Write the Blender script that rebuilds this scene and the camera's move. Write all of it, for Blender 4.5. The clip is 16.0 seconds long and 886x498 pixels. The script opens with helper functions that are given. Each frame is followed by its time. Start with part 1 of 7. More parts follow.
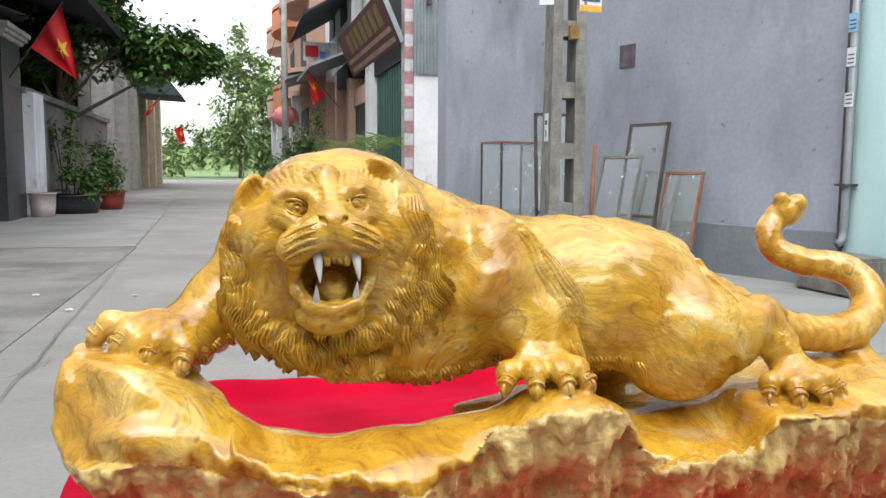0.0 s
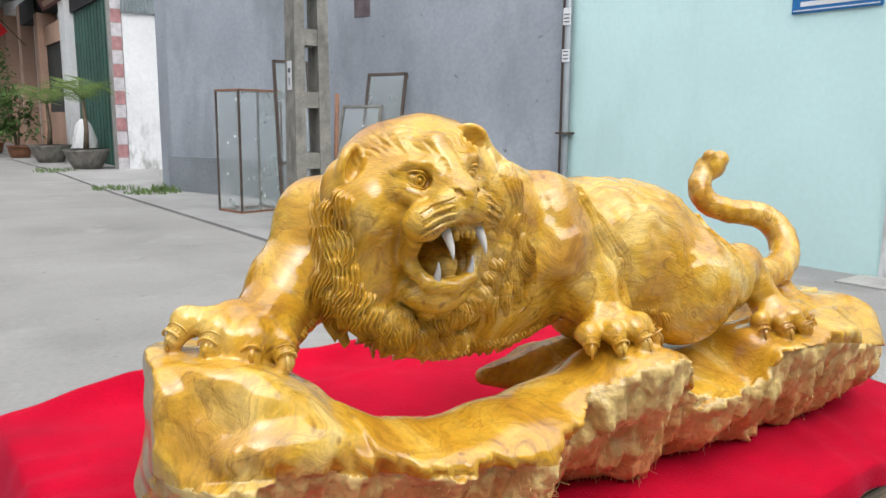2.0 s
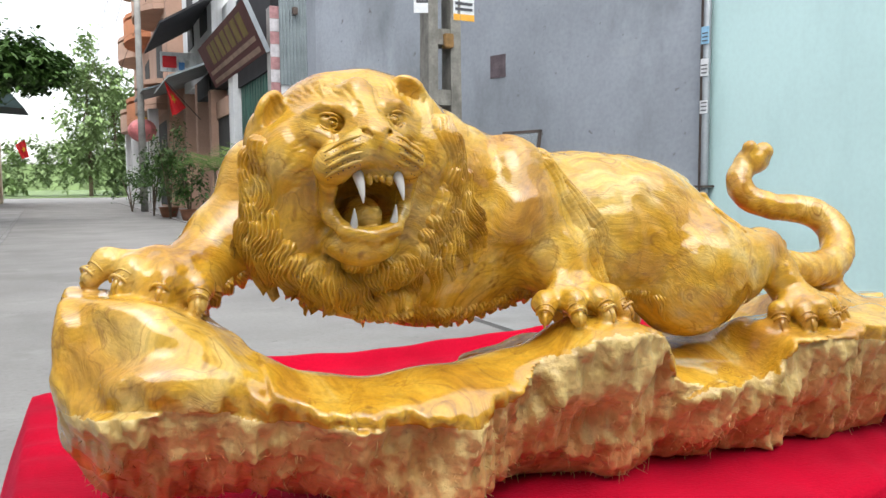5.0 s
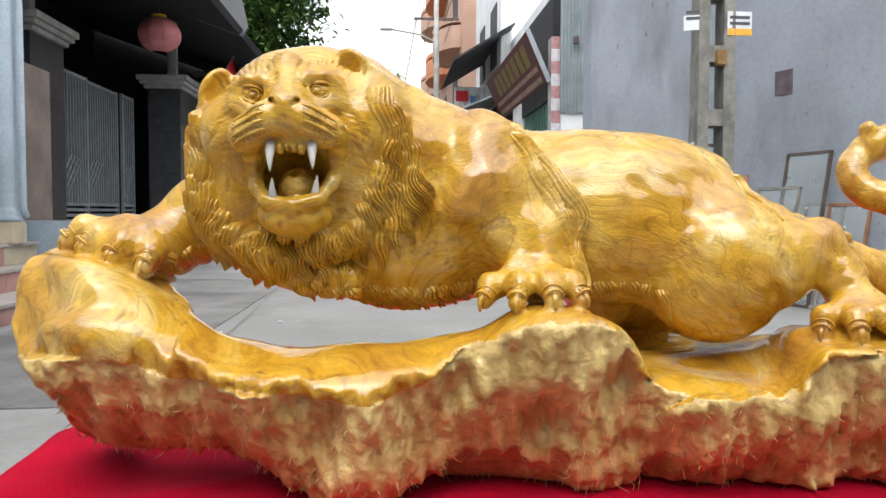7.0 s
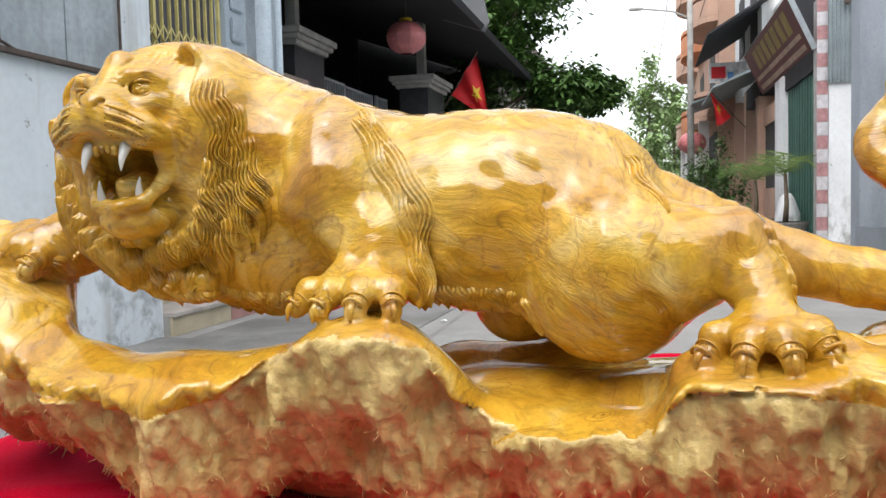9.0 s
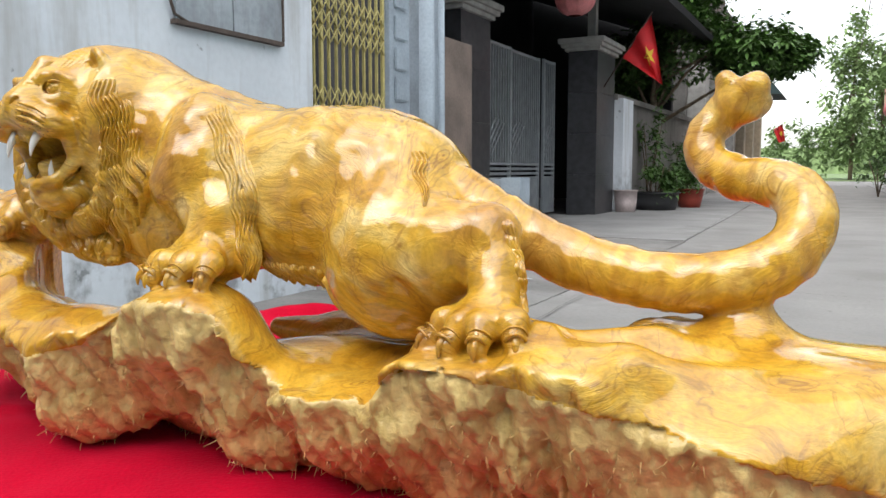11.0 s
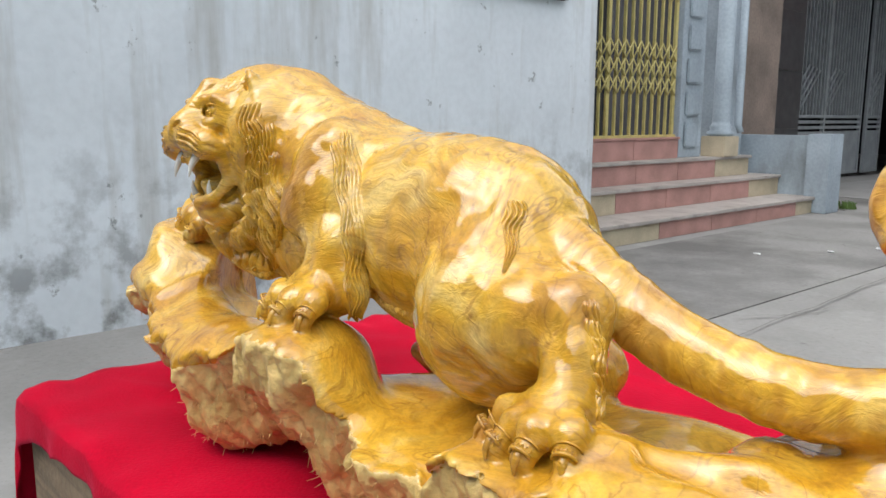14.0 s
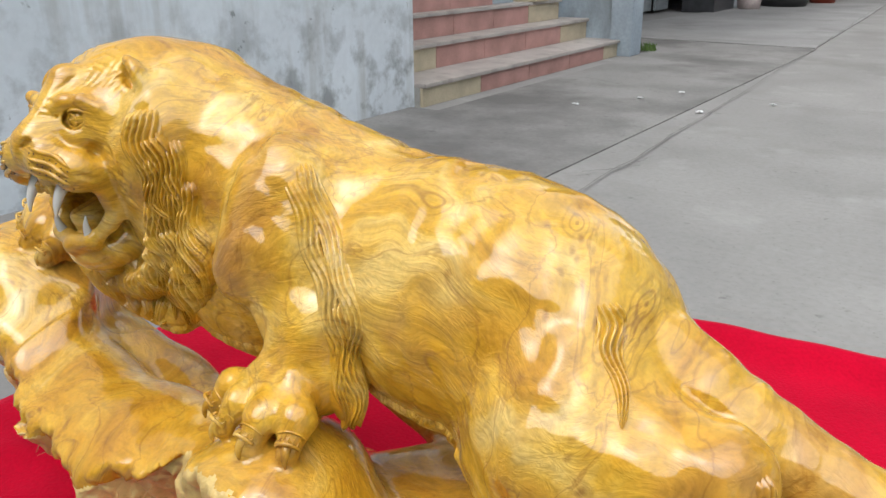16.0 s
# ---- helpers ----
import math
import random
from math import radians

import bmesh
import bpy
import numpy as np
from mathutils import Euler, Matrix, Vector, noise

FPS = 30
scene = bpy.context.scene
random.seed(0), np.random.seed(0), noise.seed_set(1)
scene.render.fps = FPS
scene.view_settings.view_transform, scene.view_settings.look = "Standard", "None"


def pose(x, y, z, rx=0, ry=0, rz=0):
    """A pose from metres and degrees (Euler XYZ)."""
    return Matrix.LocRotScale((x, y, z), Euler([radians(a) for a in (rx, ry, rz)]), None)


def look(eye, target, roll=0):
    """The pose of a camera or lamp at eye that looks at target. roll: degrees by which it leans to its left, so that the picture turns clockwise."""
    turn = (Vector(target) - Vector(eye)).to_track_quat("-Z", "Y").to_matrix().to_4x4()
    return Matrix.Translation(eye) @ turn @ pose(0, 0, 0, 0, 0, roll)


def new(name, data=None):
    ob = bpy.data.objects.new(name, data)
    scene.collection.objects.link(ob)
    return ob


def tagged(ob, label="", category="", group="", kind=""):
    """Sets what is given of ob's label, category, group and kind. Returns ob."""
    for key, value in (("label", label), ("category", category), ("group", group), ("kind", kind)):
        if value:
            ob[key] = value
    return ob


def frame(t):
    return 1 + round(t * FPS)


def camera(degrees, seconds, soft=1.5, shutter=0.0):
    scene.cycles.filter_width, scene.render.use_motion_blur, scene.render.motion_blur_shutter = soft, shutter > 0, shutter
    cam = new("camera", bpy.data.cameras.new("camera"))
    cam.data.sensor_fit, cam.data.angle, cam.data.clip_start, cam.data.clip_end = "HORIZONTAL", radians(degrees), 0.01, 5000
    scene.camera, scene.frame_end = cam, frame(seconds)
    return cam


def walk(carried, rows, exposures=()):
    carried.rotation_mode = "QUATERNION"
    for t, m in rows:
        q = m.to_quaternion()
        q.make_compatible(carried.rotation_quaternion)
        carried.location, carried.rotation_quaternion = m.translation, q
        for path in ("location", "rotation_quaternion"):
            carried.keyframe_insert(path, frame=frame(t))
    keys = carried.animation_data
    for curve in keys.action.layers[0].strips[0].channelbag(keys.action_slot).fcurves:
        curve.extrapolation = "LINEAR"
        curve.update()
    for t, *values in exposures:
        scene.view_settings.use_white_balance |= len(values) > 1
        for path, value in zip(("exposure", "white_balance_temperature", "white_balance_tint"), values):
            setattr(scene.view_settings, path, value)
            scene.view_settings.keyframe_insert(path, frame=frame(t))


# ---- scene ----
cam = camera(59.22, 16.0)
# seconds, eye in metres, yaw, pitch and roll in degrees
ROWS = [
    (0.0, 0.0043, -0.0007, 0.8171, -15.14, -5.88, 0.38),
    (0.5, -0.0582, 0.0137, 0.8247, -19.94, -6.74, 0.90),
    (1.0, -0.1076, 0.0476, 0.8231, -25.41, -7.71, 0.96),
    (1.5, -0.1411, 0.0885, 0.8207, -31.02, -8.75, 0.71),
    (2.0, -0.1896, 0.1092, 0.8263, -35.76, -9.49, 0.45),
    (2.5, -0.2320, 0.1212, 0.8111, -38.70, -9.74, 0.19),
    (3.0, -0.2456, 0.1104, 0.7879, -39.49, -9.28, 0.01),
    (3.5, -0.2226, 0.0832, 0.7542, -37.95, -8.35, -0.31),
    (4.0, -0.1710, 0.0578, 0.7493, -34.53, -7.15, -0.45),
    (4.5, -0.1186, 0.0562, 0.7599, -30.02, -5.97, -0.26),
    (4.7, -0.1030, 0.0569, 0.7641, -27.97, -5.50, -0.33),
    (7.0, 0.1118, 0.0232, 0.7316, -4.03, -2.68, 0.09),
    (7.5, 0.1690, 0.0464, 0.7307, 1.40, -2.89, -0.25),
    (8.0, 0.2149, 0.0613, 0.7435, 6.57, -3.01, -0.86),
    (8.5, 0.2745, 0.0725, 0.7411, 11.18, -3.08, -1.39),
    (9.0, 0.3288, 0.0926, 0.7333, 14.69, -3.30, -1.45),
    (9.5, 0.3678, 0.1015, 0.7288, 17.42, -3.68, -1.10),
    (9.7, 0.3877, 0.0942, 0.7312, 18.44, -3.90, -0.90),
    (11.8, 0.5955, 0.1534, 0.7468, 33.93, -6.90, 0.14),
    (12.0, 0.6093, 0.1650, 0.7444, 35.58, -7.12, 0.21),
    (12.5, 0.6307, 0.2016, 0.7409, 39.96, -7.85, 0.50),
    (13.0, 0.6365, 0.2119, 0.7580, 44.01, -8.53, 0.21),
    (13.5, 0.6221, 0.2174, 0.7765, 47.18, -9.03, 0.19),
    (14.0, 0.5696, 0.2191, 0.7925, 48.62, -9.51, 0.16),
    (14.5, 0.5107, 0.2274, 0.8017, 47.95, -10.58, 0.15),
    (15.0, 0.4725, 0.2394, 0.8123, 45.03, -12.83, -0.09),
    (15.5, 0.4374, 0.2561, 0.8438, 40.57, -16.23, -0.22),
    (16.0, 0.4107, 0.2548, 0.8660, 34.58, -20.76, -0.41),
]
walk(cam, [(t, pose(x, y, z, 90 + pitch, 0, yaw) @ pose(0, 0, 0, 0, 0, roll)) for t, x, y, z, yaw, pitch, roll in ROWS],
     [(0.0, 1.55), (9.0, 1.53), (12.0, 1.49), (14.5, 1.46), (16.0, 1.34)])

# ---- world, sun, exposure ----
SUN_EL, SUN_AZ = 62.0, 200.0
world = bpy.data.worlds.new("sky")
scene.world = world
world.use_nodes = True
wn = world.node_tree
wn.nodes.clear()
sky = wn.nodes.new("ShaderNodeTexSky")
sky.sky_type = "NISHITA"
sky.sun_disc = False
sky.sun_elevation, sky.sun_rotation = radians(SUN_EL), radians(SUN_AZ)
sky.air_density, sky.dust_density, sky.ozone_density = 1.0, 2.0, 1.0
hsv = wn.nodes.new("ShaderNodeHueSaturation")
hsv.inputs["Saturation"].default_value = 0.25
bgn = wn.nodes.new("ShaderNodeBackground")
bgn.inputs["Strength"].default_value = 0.15
wout = wn.nodes.new("ShaderNodeOutputWorld")
wn.links.new(sky.outputs[0], hsv.inputs["Color"])
wn.links.new(hsv.outputs[0], bgn.inputs["Color"])
wn.links.new(bgn.outputs[0], wout.inputs["Surface"])
sun = new("sun", bpy.data.lights.new("sun", "SUN"))
sun.data.energy, sun.data.angle, sun.data.color = 0.75, radians(85), (1.0, 0.98, 0.95)
sun.matrix_world = look((0.8, -2.0, 4.5), (0, 0, 0))


# ---- materials ----
def mat(name, base, rough=0.6, metal=0.0, var=0.25, scale=8.0, fine=90.0, bump=0.15, coat=0.0, tint=None, dist=0.004):
    """A node material: two scales of noise vary the colour, the finer also the relief."""
    m = bpy.data.materials.new(name)
    m.use_nodes = True
    nt = m.node_tree
    n, l = nt.nodes, nt.links
    b = n["Principled BSDF"]
    tc = n.new("ShaderNodeTexCoord")
    big = n.new("ShaderNodeTexNoise")
    big.inputs["Scale"].default_value, big.inputs["Detail"].default_value = scale, 5
    small = n.new("ShaderNodeTexNoise")
    small.inputs["Scale"].default_value, small.inputs["Detail"].default_value = fine, 4
    l.new(tc.outputs["Object"], big.inputs["Vector"])
    l.new(tc.outputs["Object"], small.inputs["Vector"])
    mix = n.new("ShaderNodeMix")
    mix.data_type = "RGBA"
    a = tuple(c * (1 - var) for c in base)
    c2 = tint or tuple(min(1, c * (1 + var * 0.6)) for c in base)
    mix.inputs["A"].default_value, mix.inputs["B"].default_value = (*a, 1), (*c2, 1)
    ramp = n.new("ShaderNodeValToRGB")
    ramp.color_ramp.elements[0].position, ramp.color_ramp.elements[1].position = 0.32, 0.66
    l.new(big.outputs["Fac"], ramp.inputs["Fac"])
    l.new(ramp.outputs["Color"], mix.inputs["Factor"])
    mul = n.new("ShaderNodeMix")
    mul.data_type, mul.blend_type = "RGBA", "MULTIPLY"
    mul.inputs["Factor"].default_value = min(1, var * 1.2)
    l.new(mix.outputs["Result"], mul.inputs["A"])
    r2 = n.new("ShaderNodeValToRGB")
    r2.color_ramp.elements[0].position, r2.color_ramp.elements[1].position = 0.3, 0.62
    r2.color_ramp.elements[0].color = (0.45, 0.45, 0.45, 1)
    l.new(small.outputs["Fac"], r2.inputs["Fac"])
    l.new(r2.outputs["Color"], mul.inputs["B"])
    l.new(mul.outputs["Result"], b.inputs["Base Color"])
    b.inputs["Roughness"].default_value, b.inputs["Metallic"].default_value = rough, metal
    b.inputs["Coat Weight"].default_value = coat
    if bump:
        bp = n.new("ShaderNodeBump")
        bp.inputs["Strength"].default_value, bp.inputs["Distance"].default_value = bump, dist
        l.new(small.outputs["Fac"], bp.inputs["Height"])
        l.new(bp.outputs["Normal"], b.inputs["Normal"])
    return m


def lacquer():
    """Honey-yellow burl wood under thick clear varnish: drifting amber figure, ringed burl eyes, fine flecks."""
    m = bpy.data.materials.new("lacquered_wood")
    m.use_nodes = True
    n, l = m.node_tree.nodes, m.node_tree.links
    b = n["Principled BSDF"]
    tc = n.new("ShaderNodeTexCoord")

    def noise(scale, detail, vec, distort=0.0):
        k = n.new("ShaderNodeTexNoise")
        k.inputs["Scale"].default_value, k.inputs["Detail"].default_value, k.inputs["Distortion"].default_value = scale, detail, distort
        l.new(vec, k.inputs["Vector"])
        return k

    def span(value, a0, a1, b0, b1):
        k = n.new("ShaderNodeMapRange")
        for key, v in (("From Min", a0), ("From Max", a1), ("To Min", b0), ("To Max", b1)):
            k.inputs[key].default_value = v
        l.new(value, k.inputs["Value"])
        return k.outputs["Result"]

    def math_(op, x, y):
        k = n.new("ShaderNodeMath")
        k.operation = op
        for i, v in enumerate((x, y)):
            if v is None:
                continue
            if isinstance(v, (int, float)):
                k.inputs[i].default_value = v
            else:
                l.new(v, k.inputs[i])
        return k.outputs[0]

    def mixed(fac, a, c, kind="MIX"):
        k = n.new("ShaderNodeMix")
        k.data_type, k.blend_type = "RGBA", kind
        for key, v in (("Factor", fac), ("A", a), ("B", c)):
            if isinstance(v, (int, float)):
                k.inputs[key].default_value = v
            elif isinstance(v, tuple):
                k.inputs[key].default_value = (*v, 1)
            else:
                l.new(v, k.inputs[key])
        return k.outputs["Result"]

    warp = noise(7, 3, tc.outputs["Object"])
    add = n.new("ShaderNodeMix")
    add.data_type = "VECTOR"
    add.inputs["Factor"].default_value = 0.14
    l.new(tc.outputs["Object"], add.inputs["A"])
    l.new(warp.outputs["Color"], add.inputs["B"])
    v = add.outputs["Result"]
    # cloudy honey figure, paler and browner drifts
    st = n.new("ShaderNodeMapping")
    st.inputs["Scale"].default_value = (0.55, 1.0, 1.5)
    l.new(v, st.inputs["Vector"])
    figure = noise(26, 6, v, 0.6)
    ramp = n.new("ShaderNodeValToRGB")
    e = ramp.color_ramp.elements
    e[0].position, e[0].color = 0.30, (0.37, 0.165, 0.010, 1)
    e[1].position, e[1].color = 0.72, (0.73, 0.515, 0.165, 1)
    for p, c in ((0.41, (0.54, 0.272, 0.014)), (0.54, (0.63, 0.362, 0.034))):
        e.new(p).color = (*c, 1)
    l.new(figure.outputs["Fac"], ramp.inputs["Fac"])
    drift = span(noise(11, 4, tc.outputs["Object"], 0.8).outputs["Fac"], 0.53, 0.68, 0.0, 0.66)
    col = mixed(drift, ramp.outputs["Color"], (0.40, 0.175, 0.035))
    # burl eyes: rings and a dark pith, only in patches
    knot = n.new("ShaderNodeTexVoronoi")
    knot.inputs["Scale"].default_value = 30
    l.new(v, knot.inputs["Vector"])
    dist = knot.outputs["Distance"]
    rings = span(math_("SINE", math_("MULTIPLY", dist, 70.0), None), 0.1, 1.0, 0.0, 1.0)
    patch = span(noise(9, 2, tc.outputs["Object"]).outputs["Fac"], 0.47, 0.57, 0.0, 1.0)
    near = span(dist, 0.32, 0.06, 0.0, 0.75)
    col = mixed(math_("MULTIPLY", math_("MULTIPLY", rings, near), patch), col, (0.28, 0.115, 0.012))
    # small dark burl dots in clusters
    dot = n.new("ShaderNodeTexVoronoi")
    dot.inputs["Scale"].default_value = 120
    l.new(v, dot.inputs["Vector"])
    cluster = span(noise(21, 3, tc.outputs["Object"]).outputs["Fac"], 0.50, 0.62, 0.0, 1.0)
    col = mixed(math_("MULTIPLY", span(dot.outputs["Distance"], 0.28, 0.10, 0.0, 0.65), cluster), col, (0.24, 0.095, 0.012))
    # thin darker veins, fine flecks along the grain
    vein = span(math_("ABSOLUTE", math_("SUBTRACT", noise(17, 5, v, 1.4).outputs["Fac"], 0.5), None), 0.0, 0.014, 0.50, 0.0)
    col = mixed(vein, col, (0.27, 0.11, 0.012))
    flecks = span(noise(210, 5, st.outputs["Vector"], 0.6).outputs["Fac"], 0.34, 0.58, 0.80, 1.05)
    col = mixed(1.0, col, flecks, "MULTIPLY")
    specks = span(noise(520, 2, tc.outputs["Object"]).outputs["Fac"], 0.36, 0.56, 0.92, 1.02)
    col = mixed(1.0, col, specks, "MULTIPLY")
    # growth bands that ring the tail
    xyz = n.new("ShaderNodeSeparateXYZ")
    l.new(tc.outputs["Object"], xyz.inputs[0])
    run = math_("ADD", math_("MULTIPLY", xyz.outputs["X"], 520.0), math_("MULTIPLY", noise(48, 4, tc.outputs["Object"]).outputs["Fac"], 15.0))
    band = span(math_("SINE", run, None), -0.2, 1.0, 0.0, 0.40)
    for axis, a0, a1 in (("X", 0.335, 0.38), ("Y", 0.477, 0.487), ("Z", 0.670, 0.678)):
        band = math_("MULTIPLY", band, span(xyz.outputs[axis], a0, a1, 0.0, 1.0))
    col = mixed(band, col, (0.34, 0.14, 0.014))
    l.new(col, b.inputs["Base Color"])
    b.inputs["Roughness"].default_value = 0.7
    b.inputs["Specular IOR Level"].default_value = 0.15
    b.inputs["Coat Weight"].default_value, b.inputs["Coat Roughness"].default_value = 1.0, 0.012
    b.inputs["Coat IOR"].default_value = 1.6
    # slow ripples under the varnish, fine tool marks along the grain
    bp = n.new("ShaderNodeBump")
    bp.inputs["Strength"].default_value, bp.inputs["Distance"].default_value = 0.30, 0.0016
    l.new(noise(55, 4, v).outputs["Fac"], bp.inputs["Height"])
    cut = n.new("ShaderNodeBump")
    cut.inputs["Strength"].default_value, cut.inputs["Distance"].default_value = 0.70, 0.0011
    l.new(noise(150, 3, st.outputs["Vector"], 2.5).outputs["Fac"], cut.inputs["Height"])
    l.new(bp.outputs["Normal"], cut.inputs["Normal"])
    l.new(cut.outputs["Normal"], b.inputs["Normal"])
    # the varnish follows the ripples a little
    skin = n.new("ShaderNodeBump")
    skin.inputs["Strength"].default_value, skin.inputs["Distance"].default_value = 0.30, 0.0010
    l.new(noise(85, 4, v, 0.5).outputs["Fac"], skin.inputs["Height"])
    l.new(skin.outputs["Normal"], b.inputs["Coat Normal"])
    return m


M_LACQUER = lacquer()
M_RAW = mat("raw_root_wood", (0.70, 0.49, 0.155), 0.45, 0, 0.28, 34, 240, 0.45, 0.3, (0.80, 0.58, 0.23))
M_SAWN = mat("sawn_end_grain", (0.36, 0.245, 0.110), 0.4, 0, 0.3, 22, 200, 0.25, 0.6)
M_FANG = mat("fang_white", (0.62, 0.61, 0.58), 0.25, 0, 0.05, 20, 80, 0.02)
M_DARK = mat("hole_shade", (0.02, 0.01, 0.004), 0.6, 0, 0.1)
M_CLOTH = mat("red_velvet", (0.44, 0.001, 0.020), 0.95, 0, 0.22, 9, 420, 0.25)
for key, v in (("Sheen Weight", 0.28), ("Sheen Roughness", 0.35), ("Specular IOR Level", 0.1)):
    M_CLOTH.node_tree.nodes["Principled BSDF"].inputs[key].default_value = v
M_CLOTH.node_tree.nodes["Principled BSDF"].inputs["Sheen Tint"].default_value = (1.0, 0.10, 0.22, 1)
M_TABLE = mat("worn_table_wood", (0.27, 0.195, 0.125), 0.7, 0, 0.3, 10, 150, 0.4)
M_ROAD = mat("concrete_road", (0.25, 0.243, 0.232), 0.85, 0, 0.15, 1.2, 40, 0.3)
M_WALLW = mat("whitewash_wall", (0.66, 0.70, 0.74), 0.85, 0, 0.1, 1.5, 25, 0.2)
M_GREY = mat("grey_render_wall", (0.32, 0.348, 0.386), 0.85, 0, 0.16, 1.1, 30, 0.25)
M_CYAN = mat("pale_cyan_wall", (0.6, 0.82, 0.8), 0.8, 0, 0.06, 1.0, 30, 0.1)
M_CONC = mat("pole_concrete", (0.24, 0.228, 0.2), 0.9, 0, 0.3, 8, 60, 0.5)
M_GRANITE = mat("black_granite", (0.05, 0.05, 0.054), 0.35, 0, 0.3, 10, 200, 0.05)
M_CAP = mat("stone_cap", (0.38, 0.37, 0.345), 0.8, 0, 0.2, 6, 60, 0.2)
M_PINK = mat("pink_step_tile", (0.45, 0.24, 0.21), 0.5, 0, 0.2, 5, 120, 0.1)
M_TREAD = mat("step_tread_stone", (0.42, 0.38, 0.35), 0.5, 0, 0.15, 5, 120, 0.1)
M_GATE = mat("yellow_gate_paint", (0.55, 0.47, 0.18), 0.5, 0.2, 0.2, 10, 80, 0.1)
M_STEEL = mat("grey_steel_paint", (0.3, 0.325, 0.34), 0.45, 0.4, 0.15, 6, 60, 0.1)
# near black: colours in porch and doorway shade, also dark sheeting
M_BLACK = mat("shade_and_dark_paint", (0.026, 0.026, 0.029), 0.9, 0, 0.2, 3, 30, 0.1)
M_LEAF = mat("leaf_green", (0.07, 0.15, 0.026), 0.55, 0, 0.5, 6, 30, 0.2)
M_TRUNK = mat("tree_bark", (0.16, 0.12, 0.08), 0.9, 0, 0.4, 8, 50, 0.6)
M_FLAG = mat("flag_red", (0.58, 0.01, 0.014), 0.7, 0, 0.15, 6, 100, 0.1)
M_YEL = mat("star_yellow", (0.6, 0.4, 0.015), 0.7, 0, 0.05)
M_PEACH = mat("peach_facade", (0.5, 0.32, 0.235), 0.85, 0, 0.15, 1, 20, 0.2)
M_WHITE = mat("white_plaster", (0.72, 0.73, 0.73), 0.85, 0, 0.12, 1, 25, 0.15)
M_TIN = mat("corrugated_tin", (0.25, 0.29, 0.30), 0.55, 0.4, 0.2, 3, 40, 0.1)
M_BROWNDOOR = mat("varnished_door", (0.42, 0.17, 0.06), 0.35, 0, 0.25, 4, 60, 0.1, 0.3)
M_LEGSHADE = mat("shaded_leg_wood", (0.05, 0.045, 0.04), 0.7, 0, 0.3, 10, 120, 0.3)
M_APRON = mat("apron_concrete", (0.235, 0.229, 0.218), 0.85, 0, 0.2, 1.3, 50, 0.3)
M_PAVE = mat("pavement_concrete", (0.28, 0.276, 0.268), 0.85, 0, 0.18, 1.0, 45, 0.3)
M_CRACK = mat("crack_dirt", (0.185, 0.178, 0.168), 0.95, 0, 0.3, 5, 60, 0.2)
M_GRASS = mat("grass_blade", (0.10, 0.17, 0.04), 0.7, 0, 0.4, 8, 40, 0)
M_GRASS2 = mat("field_grass", (0.17, 0.25, 0.09), 0.8, 0, 0.4, 0.5, 10, 0.3)
M_BLUEGREY = mat("blue_grey_paint", (0.34, 0.40, 0.45), 0.7, 0, 0.18, 2.5, 40, 0.2)
M_SHEET = mat("weathered_sheet", (0.36, 0.40, 0.43), 0.6, 0.2, 0.25, 3, 30, 0.15)
M_RUSTY = mat("dark_rusty_metal", (0.12, 0.09, 0.075), 0.7, 0.3, 0.35, 9, 80, 0.2)
M_RUST2 = mat("orange_rust", (0.30, 0.17, 0.06), 0.8, 0.1, 0.4, 12, 80, 0.3)
M_CREAM = mat("cream_tile", (0.52, 0.44, 0.31), 0.5, 0, 0.2, 5, 100, 0.1)
# dark grey that paints the shade of rooms behind gate, windows and shop fronts
M_DIM = mat("room_shade_grey", (0.05, 0.05, 0.05), 0.8, 0, 0.3, 2, 30, 0.1)
M_BROWNP = mat("brown_board", (0.22, 0.17, 0.14), 0.7, 0, 0.3, 3, 40, 0.2)
M_FASCIA = mat("grey_gable_sheet", (0.12, 0.122, 0.128), 0.6, 0.2, 0.15, 1.5, 30, 0.1)
M_LANTERN = mat("lantern_paper", (0.62, 0.20, 0.20), 0.45, 0, 0.25, 6, 60, 0.2)
M_OLD = mat("old_and_shaded_plaster", (0.2, 0.19, 0.175), 0.9, 0, 0.35, 0.8, 20, 0.4)
M_AWNING = mat("dark_green_awning", (0.03, 0.06, 0.06), 0.7, 0, 0.2, 4, 60, 0.1)
M_SOIL = mat("soil", (0.06, 0.045, 0.03), 0.95, 0, 0.4, 20, 90, 0.5)
M_BUCKET = mat("white_bucket", (0.62, 0.52, 0.50), 0.5, 0, 0.2, 6, 50, 0.05)
M_TUB = mat("black_tub", (0.03, 0.03, 0.032), 0.5, 0, 0.2, 6, 50, 0.1)
M_REDPOT = mat("red_pot", (0.33, 0.05, 0.03), 0.5, 0, 0.2, 6, 50, 0.1)
M_CLAY = mat("clay_brown", (0.25, 0.11, 0.06), 0.8, 0, 0.25, 5, 50, 0.2)
M_PALM = mat("palm_green", (0.16, 0.24, 0.06), 0.6, 0, 0.4, 6, 40, 0)
# far foliage: leaf green paled to carry the haze of distance
M_LEAFFAR = mat("hazed_leaf", (0.22, 0.32, 0.12), 0.7, 0, 0.35, 0.6, 6, 0)
M_GREY2 = mat("grey_plinth", (0.2, 0.22, 0.24), 0.85, 0, 0.2, 1.5, 30, 0.3)
M_PATCH = mat("old_red_paint", (0.13, 0.10, 0.11), 0.85, 0, 0.3, 12, 60, 0.1)
M_STICKW = mat("white_paper", (0.72, 0.73, 0.74), 0.7, 0, 0.1, 12, 80, 0.05)
